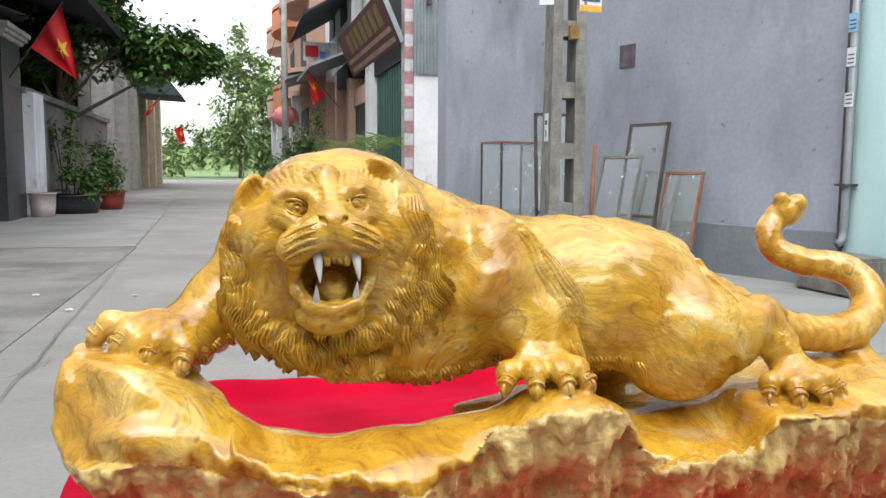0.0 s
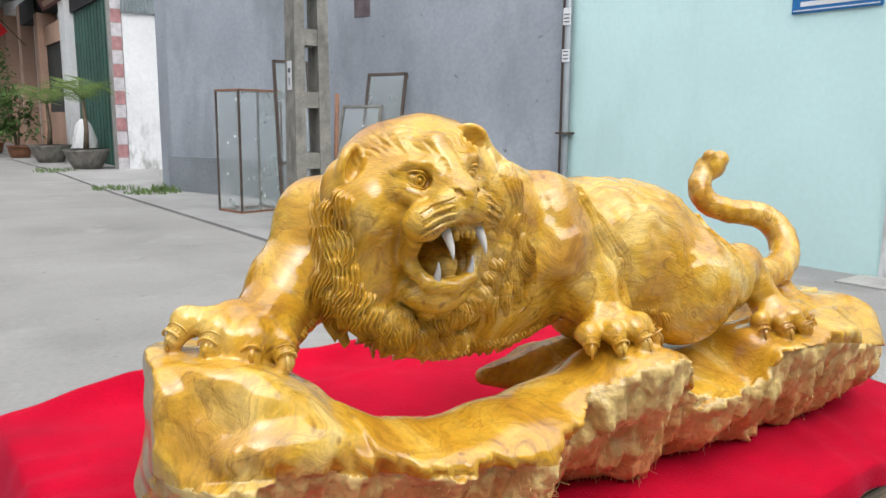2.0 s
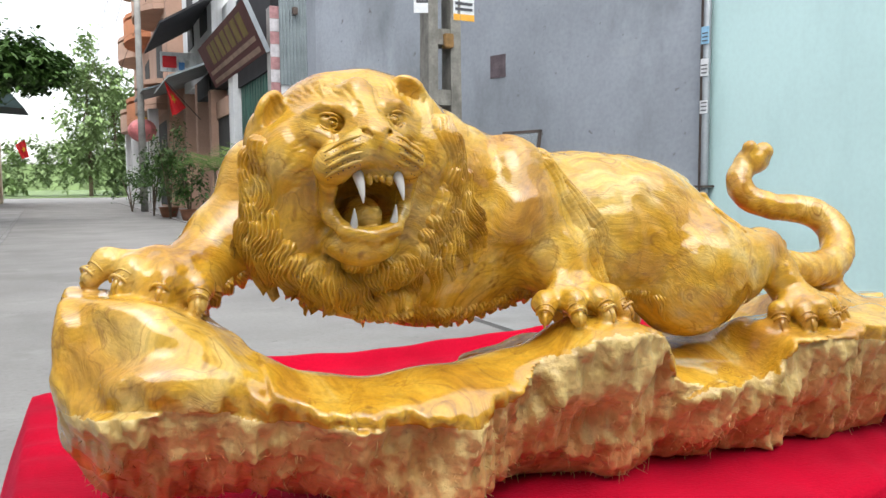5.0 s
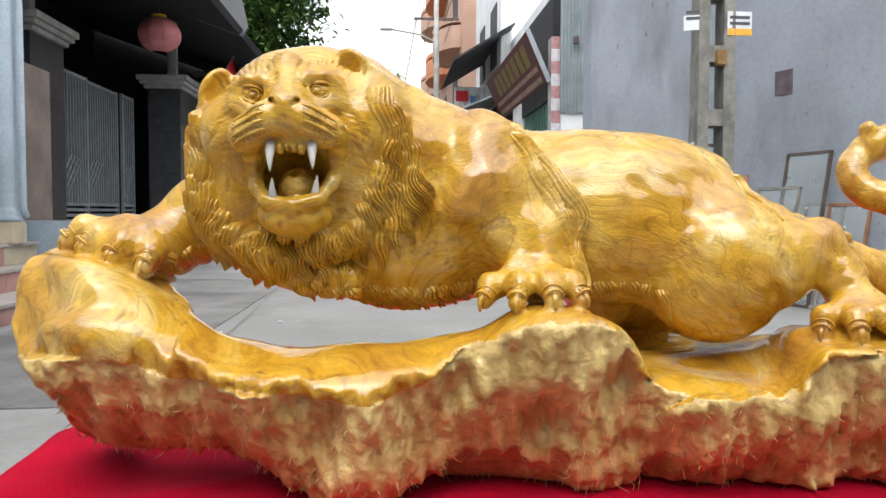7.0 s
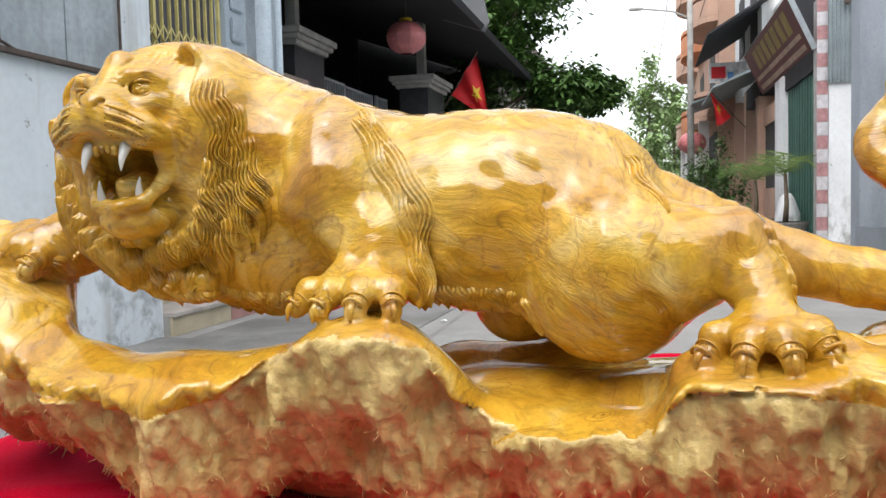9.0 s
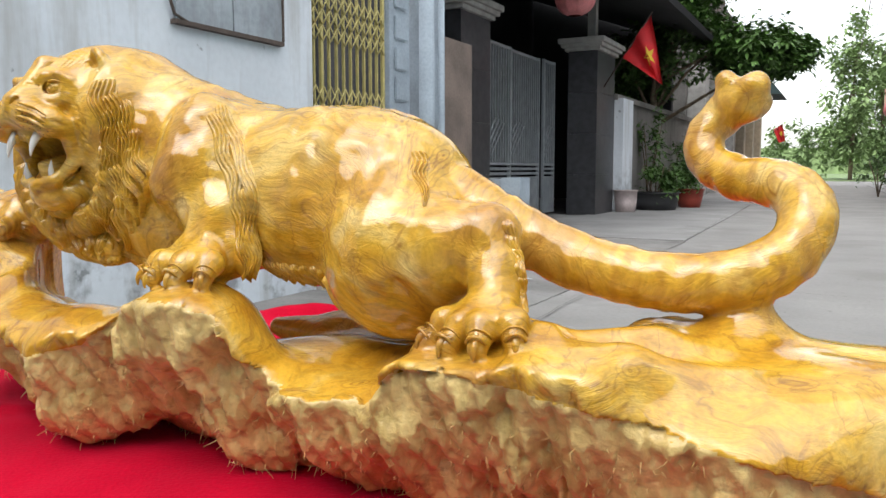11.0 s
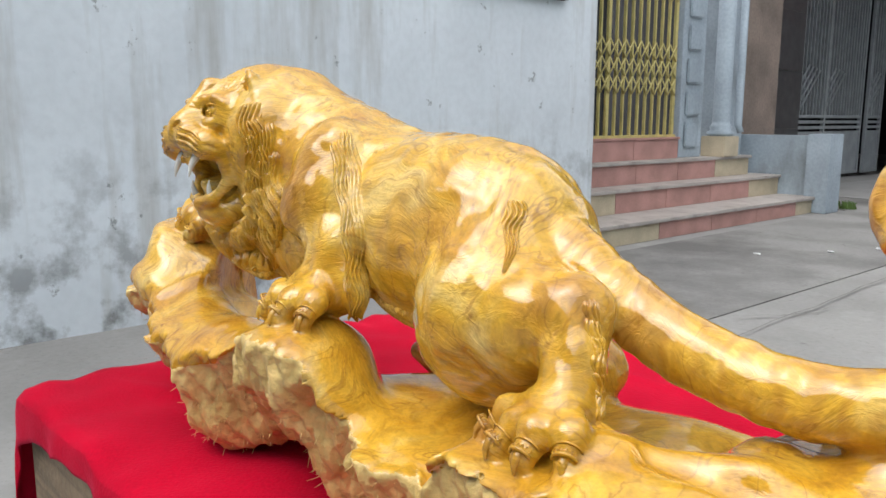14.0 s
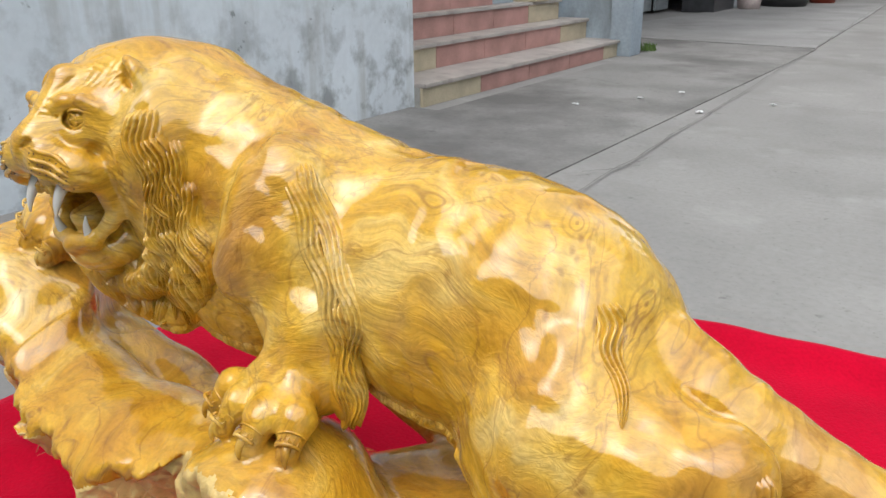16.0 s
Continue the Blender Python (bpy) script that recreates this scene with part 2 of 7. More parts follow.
M_STICKB = mat("pale_blue_paper", (0.30, 0.55, 0.75), 0.7, 0, 0.15, 12, 80, 0.05)
M_INK = mat("black_ink", (0.08, 0.08, 0.09), 0.7, 0, 0.1, 30, 80, 0)
M_ORANGE = mat("orange_print", (0.80, 0.40, 0.05), 0.7, 0, 0.1, 12, 80, 0)
M_BLUE = mat("blue_enamel", (0.02, 0.16, 0.42), 0.35, 0, 0.1, 5, 60, 0.02)
M_PANE = mat("frosted_pane", (0.42, 0.40, 0.36), 0.3, 0, 0.1, 4, 60, 0.05)
M_ORANGEWOOD = mat("reddish_frame_wood", (0.30, 0.14, 0.08), 0.6, 0, 0.3, 8, 80, 0.2)
M_FRAMEG = mat("grey_frame_metal", (0.30, 0.29, 0.26), 0.5, 0.3, 0.25, 8, 80, 0.1)
M_FOGGED = mat("dusty_glass", (0.55, 0.58, 0.57), 0.4, 0, 0.1, 5, 60, 0)
M_TILEP = mat("pink_tile", (0.42, 0.22, 0.22), 0.4, 0, 0.25, 12, 60, 0.05)
M_TILEW = mat("white_tile", (0.55, 0.53, 0.54), 0.4, 0, 0.2, 12, 60, 0.05)
M_GREEN = mat("green_door_paint", (0.05, 0.13, 0.10), 0.5, 0.1, 0.25, 2, 30, 0.1)
M_MAROON = mat("maroon_banner", (0.1, 0.025, 0.022), 0.7, 0, 0.2, 2, 40, 0.05)
M_OLIVE = mat("faded_yellow_letters", (0.2, 0.14, 0.03), 0.7, 0, 0.25, 4, 40, 0.02)
M_BEIGE = mat("faded_beige_print", (0.33, 0.22, 0.16), 0.7, 0, 0.25, 4, 40, 0.02)
M_PEACH2 = mat("orange_balcony", (0.62, 0.25, 0.12), 0.85, 0, 0.15, 1, 20, 0.2)


def weather(m, colour, scale, lo, hi, amount, stretch=(1, 1, 1), detail=6, foot=None):
    """Lays stains of a colour over a material where a stretched noise passes lo to hi; foot keeps them below a height."""
    n, l = m.node_tree.nodes, m.node_tree.links
    b = n["Principled BSDF"]
    old = b.inputs["Base Color"].links[0].from_socket
    tc = n.new("ShaderNodeTexCoord")
    mp = n.new("ShaderNodeMapping")
    mp.inputs["Scale"].default_value = stretch
    l.new(tc.outputs["Object"], mp.inputs["Vector"])
    k = n.new("ShaderNodeTexNoise")
    k.inputs["Scale"].default_value, k.inputs["Detail"].default_value, k.inputs["Roughness"].default_value = scale, detail, 0.62
    l.new(mp.outputs["Vector"], k.inputs["Vector"])
    r = n.new("ShaderNodeMapRange")
    for key, v in (("From Min", lo), ("From Max", hi), ("To Min", 0.0), ("To Max", amount)):
        r.inputs[key].default_value = v
    l.new(k.outputs["Fac"], r.inputs["Value"])
    fac = r.outputs["Result"]
    if foot:
        sp = n.new("ShaderNodeSeparateXYZ")
        l.new(tc.outputs["Object"], sp.inputs["Vector"])
        h = n.new("ShaderNodeMapRange")
        h.inputs["From Min"].default_value, h.inputs["From Max"].default_value = foot, 0.05
        l.new(sp.outputs["Z"], h.inputs["Value"])
        mu = n.new("ShaderNodeMath")
        mu.operation = "MULTIPLY"
        l.new(fac, mu.inputs[0])
        l.new(h.outputs["Result"], mu.inputs[1])
        fac = mu.outputs[0]
    mx = n.new("ShaderNodeMix")
    mx.data_type = "RGBA"
    mx.inputs["B"].default_value = (*colour, 1)
    l.new(fac, mx.inputs["Factor"])
    l.new(old, mx.inputs["A"])
    l.new(mx.outputs["Result"], b.inputs["Base Color"])


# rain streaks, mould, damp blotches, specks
weather(M_WALLW, (0.30, 0.28, 0.24), 2.2, 0.52, 0.72, 0.6, (1, 2.2, 0.25))
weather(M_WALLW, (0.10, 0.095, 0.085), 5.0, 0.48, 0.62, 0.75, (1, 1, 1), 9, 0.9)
weather(M_WALLW, (0.16, 0.17, 0.17), 9.0, 0.66, 0.70, 0.7)
weather(M_GREY, (0.13, 0.145, 0.15), 1.6, 0.50, 0.75, 0.7, (1, 1, 0.45))
weather(M_GREY, (0.10, 0.09, 0.085), 11.0, 0.66, 0.72, 0.7)
weather(M_GREY, (0.36, 0.38, 0.40), 3.1, 0.60, 0.72, 0.4)
weather(M_CYAN, (0.42, 0.60, 0.58), 1.4, 0.52, 0.75, 0.5, (1, 1, 0.3))
weather(M_WHITE, (0.20, 0.19, 0.17), 5.0, 0.48, 0.62, 0.8, (1, 1, 0.5), 8, 1.0)
weather(M_WHITE, (0.42, 0.40, 0.37), 2.0, 0.55, 0.72, 0.5, (2.5, 2.5, 0.25))
weather(M_ROAD, (0.145, 0.14, 0.13), 0.9, 0.52, 0.70, 0.55)
weather(M_ROAD, (0.10, 0.095, 0.09), 14.0, 0.64, 0.72, 0.6)
weather(M_ROAD, (0.15, 0.145, 0.135), 70.0, 0.58, 0.66, 0.5)
weather(M_APRON, (0.12, 0.115, 0.11), 70.0, 0.58, 0.66, 0.5)
weather(M_ROAD, (0.33, 0.325, 0.31), 2.3, 0.58, 0.70, 0.5)
weather(M_APRON, (0.085, 0.08, 0.075), 0.8, 0.46, 0.62, 0.75)
weather(M_APRON, (0.09, 0.085, 0.08), 15.0, 0.63, 0.70, 0.6)
weather(M_PAVE, (0.15, 0.145, 0.135), 1.3, 0.52, 0.70, 0.6)
weather(M_CONC, (0.10, 0.095, 0.08), 7.0, 0.52, 0.66, 0.75, (1, 1, 0.35))
weather(M_BLUEGREY, (0.16, 0.18, 0.18), 3.0, 0.54, 0.70, 0.6, (1, 1, 0.4))
weather(M_OLD, (0.07, 0.065, 0.055), 1.2, 0.48, 0.66, 0.7, (1, 1, 0.4))
weather(M_TREAD, (0.22, 0.19, 0.17), 6.0, 0.52, 0.68, 0.6)
weather(M_SHEET, (0.20, 0.20, 0.20), 2.5, 0.50, 0.70, 0.7, (1, 2.5, 0.3))
weather(M_TABLE, (0.085, 0.06, 0.04), 42.0, 0.44, 0.60, 0.7, (0.05, 3, 3))
weather(M_TABLE, (0.09, 0.065, 0.045), 14.0, 0.48, 0.62, 0.75, (0.25, 3, 3))
weather(M_RAW, (0.46, 0.27, 0.07), 26.0, 0.54, 0.70, 0.35, (1.2, 0.8, 1.0))
weather(M_RAW, (0.22, 0.10, 0.03), 90.0, 0.57, 0.66, 0.45, (0.6, 1, 1.6))


def glass():
    m = bpy.data.materials.new("thin_glass")
    m.use_nodes = True
    n, l = m.node_tree.nodes, m.node_tree.links
    b = n["Principled BSDF"]
    b.inputs["Base Color"].default_value = (0.92, 0.96, 0.95, 1)
    b.inputs["Roughness"].default_value, b.inputs["Transmission Weight"].default_value, b.inputs["IOR"].default_value = 0.08, 0.9, 1.2
    tcn = n.new("ShaderNodeTexCoord")
    d = n.new("ShaderNodeTexNoise")
    d.inputs["Scale"].default_value = 9
    l.new(tcn.outputs["Object"], d.inputs["Vector"])
    r = n.new("ShaderNodeMapRange")
    r.inputs["From Min"].default_value, r.inputs["From Max"].default_value = 0.35, 0.7
    r.inputs["To Min"].default_value, r.inputs["To Max"].default_value = 0.04, 0.3
    l.new(d.outputs["Fac"], r.inputs["Value"])
    l.new(r.outputs["Result"], b.inputs["Roughness"])
    return m


M_GLASS = glass()


# ---- mesh helpers ----
def link(name, bm, material, parent=None, label="", smooth=False):
    me = bpy.data.meshes.new(name)
    bm.to_mesh(me)
    bm.free()
    for m in (material if isinstance(material, (list, tuple)) else [material]):
        me.materials.append(m)
    if smooth:
        me.polygons.foreach_set("use_smooth", [True] * len(me.polygons))
    ob = new(name, me)
    if parent:
        ob.parent = parent
    if label:
        ob["label"] = label
    return ob


def part(name, bm, material, parent, label="", smooth=False):
    return link(name, bm, material, parent, label, smooth)


def box(bm, x0, x1, y0, y1, z0, z1, bevel=0.0, mi=0, m=None):
    r = bmesh.ops.create_cube(bm, size=1.0)
    vs = r["verts"]
    for v in vs:
        v.co = Vector((x0 + (v.co.x + 0.5) * (x1 - x0), y0 + (v.co.y + 0.5) * (y1 - y0), z0 + (v.co.z + 0.5) * (z1 - z0)))
    if bevel:
        es = list({e for v in vs for e in v.link_edges})
        vs = [v for f in bmesh.ops.bevel(bm, geom=es, offset=bevel, segments=2, affect="EDGES")["faces"] for v in f.verts] + [v for v in vs if v.is_valid]
        vs = list(set(vs))
    if mi:
        for f in {f for v in vs for f in v.link_faces}:
            f.material_index = mi
    if m is not None:
        bmesh.ops.transform(bm, matrix=m, verts=vs)
    return vs


def boxes(*bs, bevel=0.0, m=None):
    bm = bmesh.new()
    for b in bs:
        box(bm, *b, bevel=bevel, m=m)
    return bm


def tube(bm, pts, radii, n=8, mi=0, caps=True, flat=1.0):
    """A swept tube through the points with a radius at each."""
    rings = []
    pts = [Vector(p) for p in pts]
    last = None
    for i, p in enumerate(pts):
        d = (pts[min(i + 1, len(pts) - 1)] - pts[max(i - 1, 0)]).normalized()
        if last is None:
            a = d.orthogonal().normalized()
        else:
            a = (last - d * last.dot(d))
            a = a.normalized() if a.length > 1e-6 else d.orthogonal().normalized()
        last = a
        b = d.cross(a)
        r = radii[i] if hasattr(radii, "__len__") else radii
        rings.append([bm.verts.new(p + (a * math.cos(2 * math.pi * k / n) + b * math.sin(2 * math.pi * k / n) * flat) * r) for k in range(n)])
    for r0, r1 in zip(rings, rings[1:]):
        for k in range(n):
            f = bm.faces.new((r0[k], r0[(k + 1) % n], r1[(k + 1) % n], r1[k]))
            f.material_index, f.smooth = mi, True
    if caps:
        for r in (rings[0][::-1], rings[-1]):
            f = bm.faces.new(r)
            f.material_index = mi
    return bm


def thing(name, x, y, z, rz=0, label="", category="", group="", kind=""):
    e = new(name)
    e.matrix_world = pose(x, y, z, 0, 0, rz)
    return tagged(e, label, category, group, kind)


# ---- ground ----
bm = bmesh.new()
box(bm, -400, 400, -200, 900, -0.3, 0.0)
tagged(link("ground", bm, M_ROAD), "grey worn concrete street surface with cracks", "ground", kind="structure")


# ---- the carved tiger: a distance field on a grid, meshed ----
class Field:
    def __init__(self, lo, hi, h):
        self.lo, self.h = np.array(lo, float), h
        self.n = np.ceil((np.array(hi) - self.lo) / h).astype(int) + 1
        self.d = np.full(self.n, 1.0, np.float32)

    def sub(self, lo, hi):
        i0 = np.clip(np.floor((np.array(lo) - self.lo) / self.h).astype(int), 0, self.n)
        i1 = np.clip(np.ceil((np.array(hi) - self.lo) / self.h).astype(int) + 1, 0, self.n)
        if (i1 <= i0).any():
            return None, None
        g = [(self.lo[k] + self.h * np.arange(i0[k], i1[k])).astype(np.float32) for k in range(3)]
        return tuple(slice(a, b) for a, b in zip(i0, i1)), np.meshgrid(*g, indexing="ij", sparse=True)

    def blend(self, s, d, k, cut=False):
        a = self.d[s]
        if cut:
            h = np.maximum(k - np.abs(a + d), 0) / k
            self.d[s] = np.maximum(a, -d) + h * h * k * 0.25
        else:
            h = np.maximum(k - np.abs(a - d), 0) / k
            self.d[s] = np.minimum(a, d) - h * h * k * 0.25

    def cone(self, a, b, ra, rb, k=0.012, cut=False):
        a, b = np.array(a, float), np.array(b, float)
        m = max(ra, rb) + 2 * k + 0.01
        s, g = self.sub(np.minimum(a, b) - m, np.maximum(a, b) + m)
        if s is None:
            return
        u = b - a
        q = [g[i] - np.float32(a[i]) for i in range(3)]
        t = np.clip((q[0] * u[0] + q[1] * u[1] + q[2] * u[2]) / (u @ u), 0, 1)
        d = np.sqrt(sum((q[i] - t * np.float32(u[i])) ** 2 for i in range(3))) - (ra + t * (rb - ra))
        self.blend(s, d.astype(np.float32), k, cut)

    def chain(self, pts, k=0.012):
        for p, q in zip(pts, pts[1:]):
            self.cone(p[:3], q[:3], p[3], q[3], k)

    def ball(self, c, r, k=0.012, turn=(0, 0, 0), cut=False):
        r = np.array(r if hasattr(r, "__len__") else (r, r, r), float)
        m = r.max() + 2 * k + 0.01
        s, g = self.sub(np.array(c) - m, np.array(c) + m)
        if s is None:
            return
        R = np.array(Euler([radians(v) for v in turn]).to_matrix()).T
        q = [g[i] - np.float32(c[i]) for i in range(3)]
        w = [R[i][0] * q[0] + R[i][1] * q[1] + R[i][2] * q[2] for i in range(3)]
        k0 = np.sqrt(sum((w[i] / r[i]) ** 2 for i in range(3)))
        k1 = np.sqrt(sum((w[i] / r[i] ** 2) ** 2 for i in range(3)))
        self.blend(s, (k0 * (k0 - 1) / np.maximum(k1, 1e-6)).astype(np.float32), k, cut)

    def plane(self, p, nrm, k=0.01):
        """Keeps what lies behind the plane."""
        g = np.meshgrid(*[(self.lo[i] + self.h * np.arange(self.n[i])).astype(np.float32) for i in range(3)], indexing="ij", sparse=True)
        nrm = np.array(nrm, float) / np.linalg.norm(nrm)
        d = -sum((g[i] - np.float32(p[i])) * np.float32(nrm[i]) for i in range(3))
        self.blend((slice(None),) * 3, d, k, cut=True)

    def undercut(self, lip, slope, k=0.004):
        """Cuts away what lies before and below a wandering lip; lip holds (x, y, z)."""
        g = np.meshgrid(*[(self.lo[i] + self.h * np.arange(self.n[i])).astype(np.float32) for i in range(3)], indexing="ij", sparse=True)
        self.blend((slice(None),) * 3, -before(lip, slope, *g).astype(np.float32), k, cut=True)

    def grain(self, amp, freq, lo=None, hi=None, seed=0, stretch=(1, 1, 1), where=None):
        """Uneven relief: sums of random waves near the surface."""
        s, g = self.sub(lo, hi)
        if s is None:
            return
        rng = np.random.RandomState(seed)
        a = self.d[s]
        out = np.zeros(a.shape, np.float32)
        near = np.abs(a) < 0.02
        if where is not None:
            near &= where(*g)
        X = np.broadcast_to(g[0], a.shape)[near], np.broadcast_to(g[1], a.shape)[near], np.broadcast_to(g[2], a.shape)[near]
        v = np.zeros(X[0].shape, np.float32)
        for i in range(7):
            w = rng.normal(size=3)
            w = w / np.linalg.norm(w) * freq * rng.uniform(0.6, 1.6) * np.array(stretch)
            v += np.sin(X[0] * w[0] + X[1] * w[1] + X[2] * w[2] + rng.uniform(0, 6.28) + 1.5 * np.sin(X[1] * w[2] * 0.7 + X[0] * w[1] * 0.5))
        out[near] = v * amp / 3
        self.d[s] = a + out

    def worm(self, pts, k=0.01, join=0.012):
        """A smooth round limb through the points (x, y, z, radius)."""
        P = np.array(pts, float)
        P = np.concatenate([[2 * P[0] - P[1]], P, [2 * P[-1] - P[-2]]])
        out = []
        for i in range(1, len(P) - 2):
            for t in np.arange(4) / 4:
                a, b, c, d = P[i - 1:i + 3]
                out.append(0.5 * (2 * b + (c - a) * t + (2 * a - 5 * b + 4 * c - d) * t * t + (3 * b - a - 3 * c + d) * t ** 3))
        out.append(P[-2])
        for n, (p, q) in enumerate(zip(out, out[1:])):
            self.cone(p[:3], q[:3], p[3], q[3], join if n < 2 else 0.0015)

    def hull(self, planes, lo, hi, k=0.008, soft=0.006):
        """A faceted block: what lies behind all the planes (point, normal)."""
        s, g = self.sub(lo, hi)
        if s is None:
            return
        d = None
        for p, nrm in planes:
            nrm = np.array(nrm, float) / np.linalg.norm(nrm)
            e = sum((g[i] - np.float32(p[i])) * np.float32(nrm[i]) for i in range(3))
            if d is None:
                d = e + np.zeros(self.d[s].shape, np.float32)
            else:
                h = np.maximum(soft - np.abs(d - e), 0) / soft
                d = np.maximum(d, e) + h * h * soft * 0.25
        self.blend(s, d.astype(np.float32), k)

    def trench(self, pts, k=0.003):
        for p, q in zip(pts, pts[1:]):
            self.cone(p[:3], q[:3], p[3], q[3], k, True)

    def cast(self, p, out):
        """Points moved along the direction to the first surface met from outside; nan where there is none."""
        p, out = np.array(p, float), np.array(out, float)
        out = np.broadcast_to(out / np.linalg.norm(out, axis=-1, keepdims=True), p.shape)
        s = np.linspace(0.032, -0.032, 65)
        v = np.stack([self.at(p + out * t) for t in s], 1)
        hit = (v[:, :-1] > 0) & (v[:, 1:] <= 0)
        i = np.where(hit, 100 - np.abs(s[:-1]) * 1000, 0).argmax(1)
        a, b = v[np.arange(len(p)), i], v[np.arange(len(p)), i + 1]
        t = s[i] + (s[1] - s[0]) * a / np.where(a - b == 0, 1, a - b)
        q = p + out * t[:, None]
        q[~hit.any(1)] = np.nan
        return q

    def normal(self, p):
        e = self.h * 2.5
        g = np.stack([self.at(p + e * np.eye(3)[i]) - self.at(p - e * np.eye(3)[i]) for i in range(3)], 1)
        return g / np.maximum(np.linalg.norm(g, axis=1, keepdims=True), 1e-9)

    def at(self, p):
        q = (p - self.lo) / self.h
        i = np.clip(np.floor(q).astype(int), 0, self.n - 2)
        f = np.clip(q - i, 0, 1)
        v = 0
        for c in range(8):
            o = np.array((c & 1, c >> 1 & 1, c >> 2))
            v = v + self.d[tuple((i + o).T)] * np.prod(np.where(o, f, 1 - f), 1)
        return v

    def settle(self, p, depth=0.0, steps=8):
        """Points moved along the gradient until they lie depth above the surface, and the normals there."""
        p = np.array(p, float)
        e = self.h
        for _ in range(steps):
            g = np.stack([self.at(p + e * np.eye(3)[i]) - self.at(p - e * np.eye(3)[i]) for i in range(3)], 1)
            g = g / np.maximum(np.linalg.norm(g, axis=1, keepdims=True), 1e-9)
            p = p - g * np.clip(self.at(p) - depth, -0.01, 0.01)[:, None]
        return p, g

    def mesh(self):
        d = self.d
        n = self.n
        ins = d < 0
        cnt = np.zeros(n - 1, np.int8)
        acc = np.zeros((*(n - 1), 3), np.float32)
        C = lambda o: tuple(slice(o[k], n[k] - 1 + o[k]) for k in range(3))
        tot = np.zeros(n - 1, np.float32)
        for c in range(8):
            cnt += ins[C((c & 1, c >> 1 & 1, c >> 2))]
        act = np.argwhere((cnt > 0) & (cnt < 8))
        idx = np.full(n - 1, -1, np.int64)
        idx[tuple(act.T)] = np.arange(len(act))
        vs, w = np.zeros((len(act), 3)), np.zeros(len(act))
        cor = [(c & 1, c >> 1 & 1, c >> 2) for c in range(8)]
        val = [d[tuple((act + np.array(o)).T)] for o in cor]
        for i in range(8):
            for j in range(i + 1, 8):
                if bin(i ^ j).count("1") == 1:
                    x = (val[i] < 0) != (val[j] < 0)
                    t = val[i][x] / (val[i][x] - val[j][x])
                    vs[x] += np.array(cor[i]) + t[:, None] * (np.array(cor[j]) - np.array(cor[i]))
                    w[x] += 1
        vs = self.lo + self.h * (act + vs / w[:, None])
        quads = []
        for ax in range(3):
            b, c = (ax + 1) % 3, (ax + 2) % 3
            o = np.eye(3, dtype=int)
            lo = [slice(0, n[k] - 1) for k in range(3)]
            hi = list(lo)
            hi[ax] = slice(1, n[ax])
            A, B = ins[tuple(lo)], ins[tuple(hi)]
            e = np.argwhere(A != B)
            e = e[(e[:, b] > 0) & (e[:, c] > 0)]
            q = np.stack([idx[tuple((e - s).T)] for s in (0 * o[0], o[b], o[b] + o[c], o[c])], 1)
            flip = ~A[tuple(e.T)]
            q[flip] = q[flip][:, ::-1]
            quads.append(q[(q >= 0).all(1)])
        q = np.concatenate(quads)
        return vs, q


LIP = np.array([(-0.110, 0.490, 0.650), (-0.095, 0.472, 0.652), (-0.075, 0.449, 0.653), (-0.045, 0.436, 0.653), (-0.020, 0.440, 0.650), (0.0, 0.434, 0.643), (0.035, 0.420, 0.640), (0.07, 0.412, 0.637), (0.10, 0.408, 0.634), (0.13, 0.416, 0.641), (0.15, 0.423, 0.657), (0.165, 0.415, 0.668), (0.19, 0.407, 0.675), (0.215, 0.408, 0.674), (0.235, 0.413, 0.668), (0.243, 0.423, 0.646), (0.26, 0.420, 0.635), (0.30, 0.419, 0.631), (0.325, 0.420, 0.635), (0.345, 0.413, 0.652), (0.37, 0.410, 0.656), (0.40, 0.410, 0.653), (0.44, 0.411, 0.648), (0.48, 0.414, 0.638), (0.52, 0.424, 0.628), (0.58, 0.450, 0.612)])
SLOPE = (-0.90, -0.43)


def before(lip, slope, x, y, z):
    """How far a point lies outside the torn front face under the lip."""
    w = 0.0024 * np.sin(x * 109 + z * 40) + 0.0014 * np.sin(x * 225 + 1 - z * 80) + 0.0012 * np.sin(x * 513 + 2 + z * 160) + 0.0006 * np.sin(x * 1150)
    ly, lz = np.interp(x, lip[:, 0], lip[:, 1]) + w, np.interp(x, lip[:, 0], lip[:, 2]) + 0.6 * w
    return (y - ly) * slope[0] + (z - lz) * slope[1]


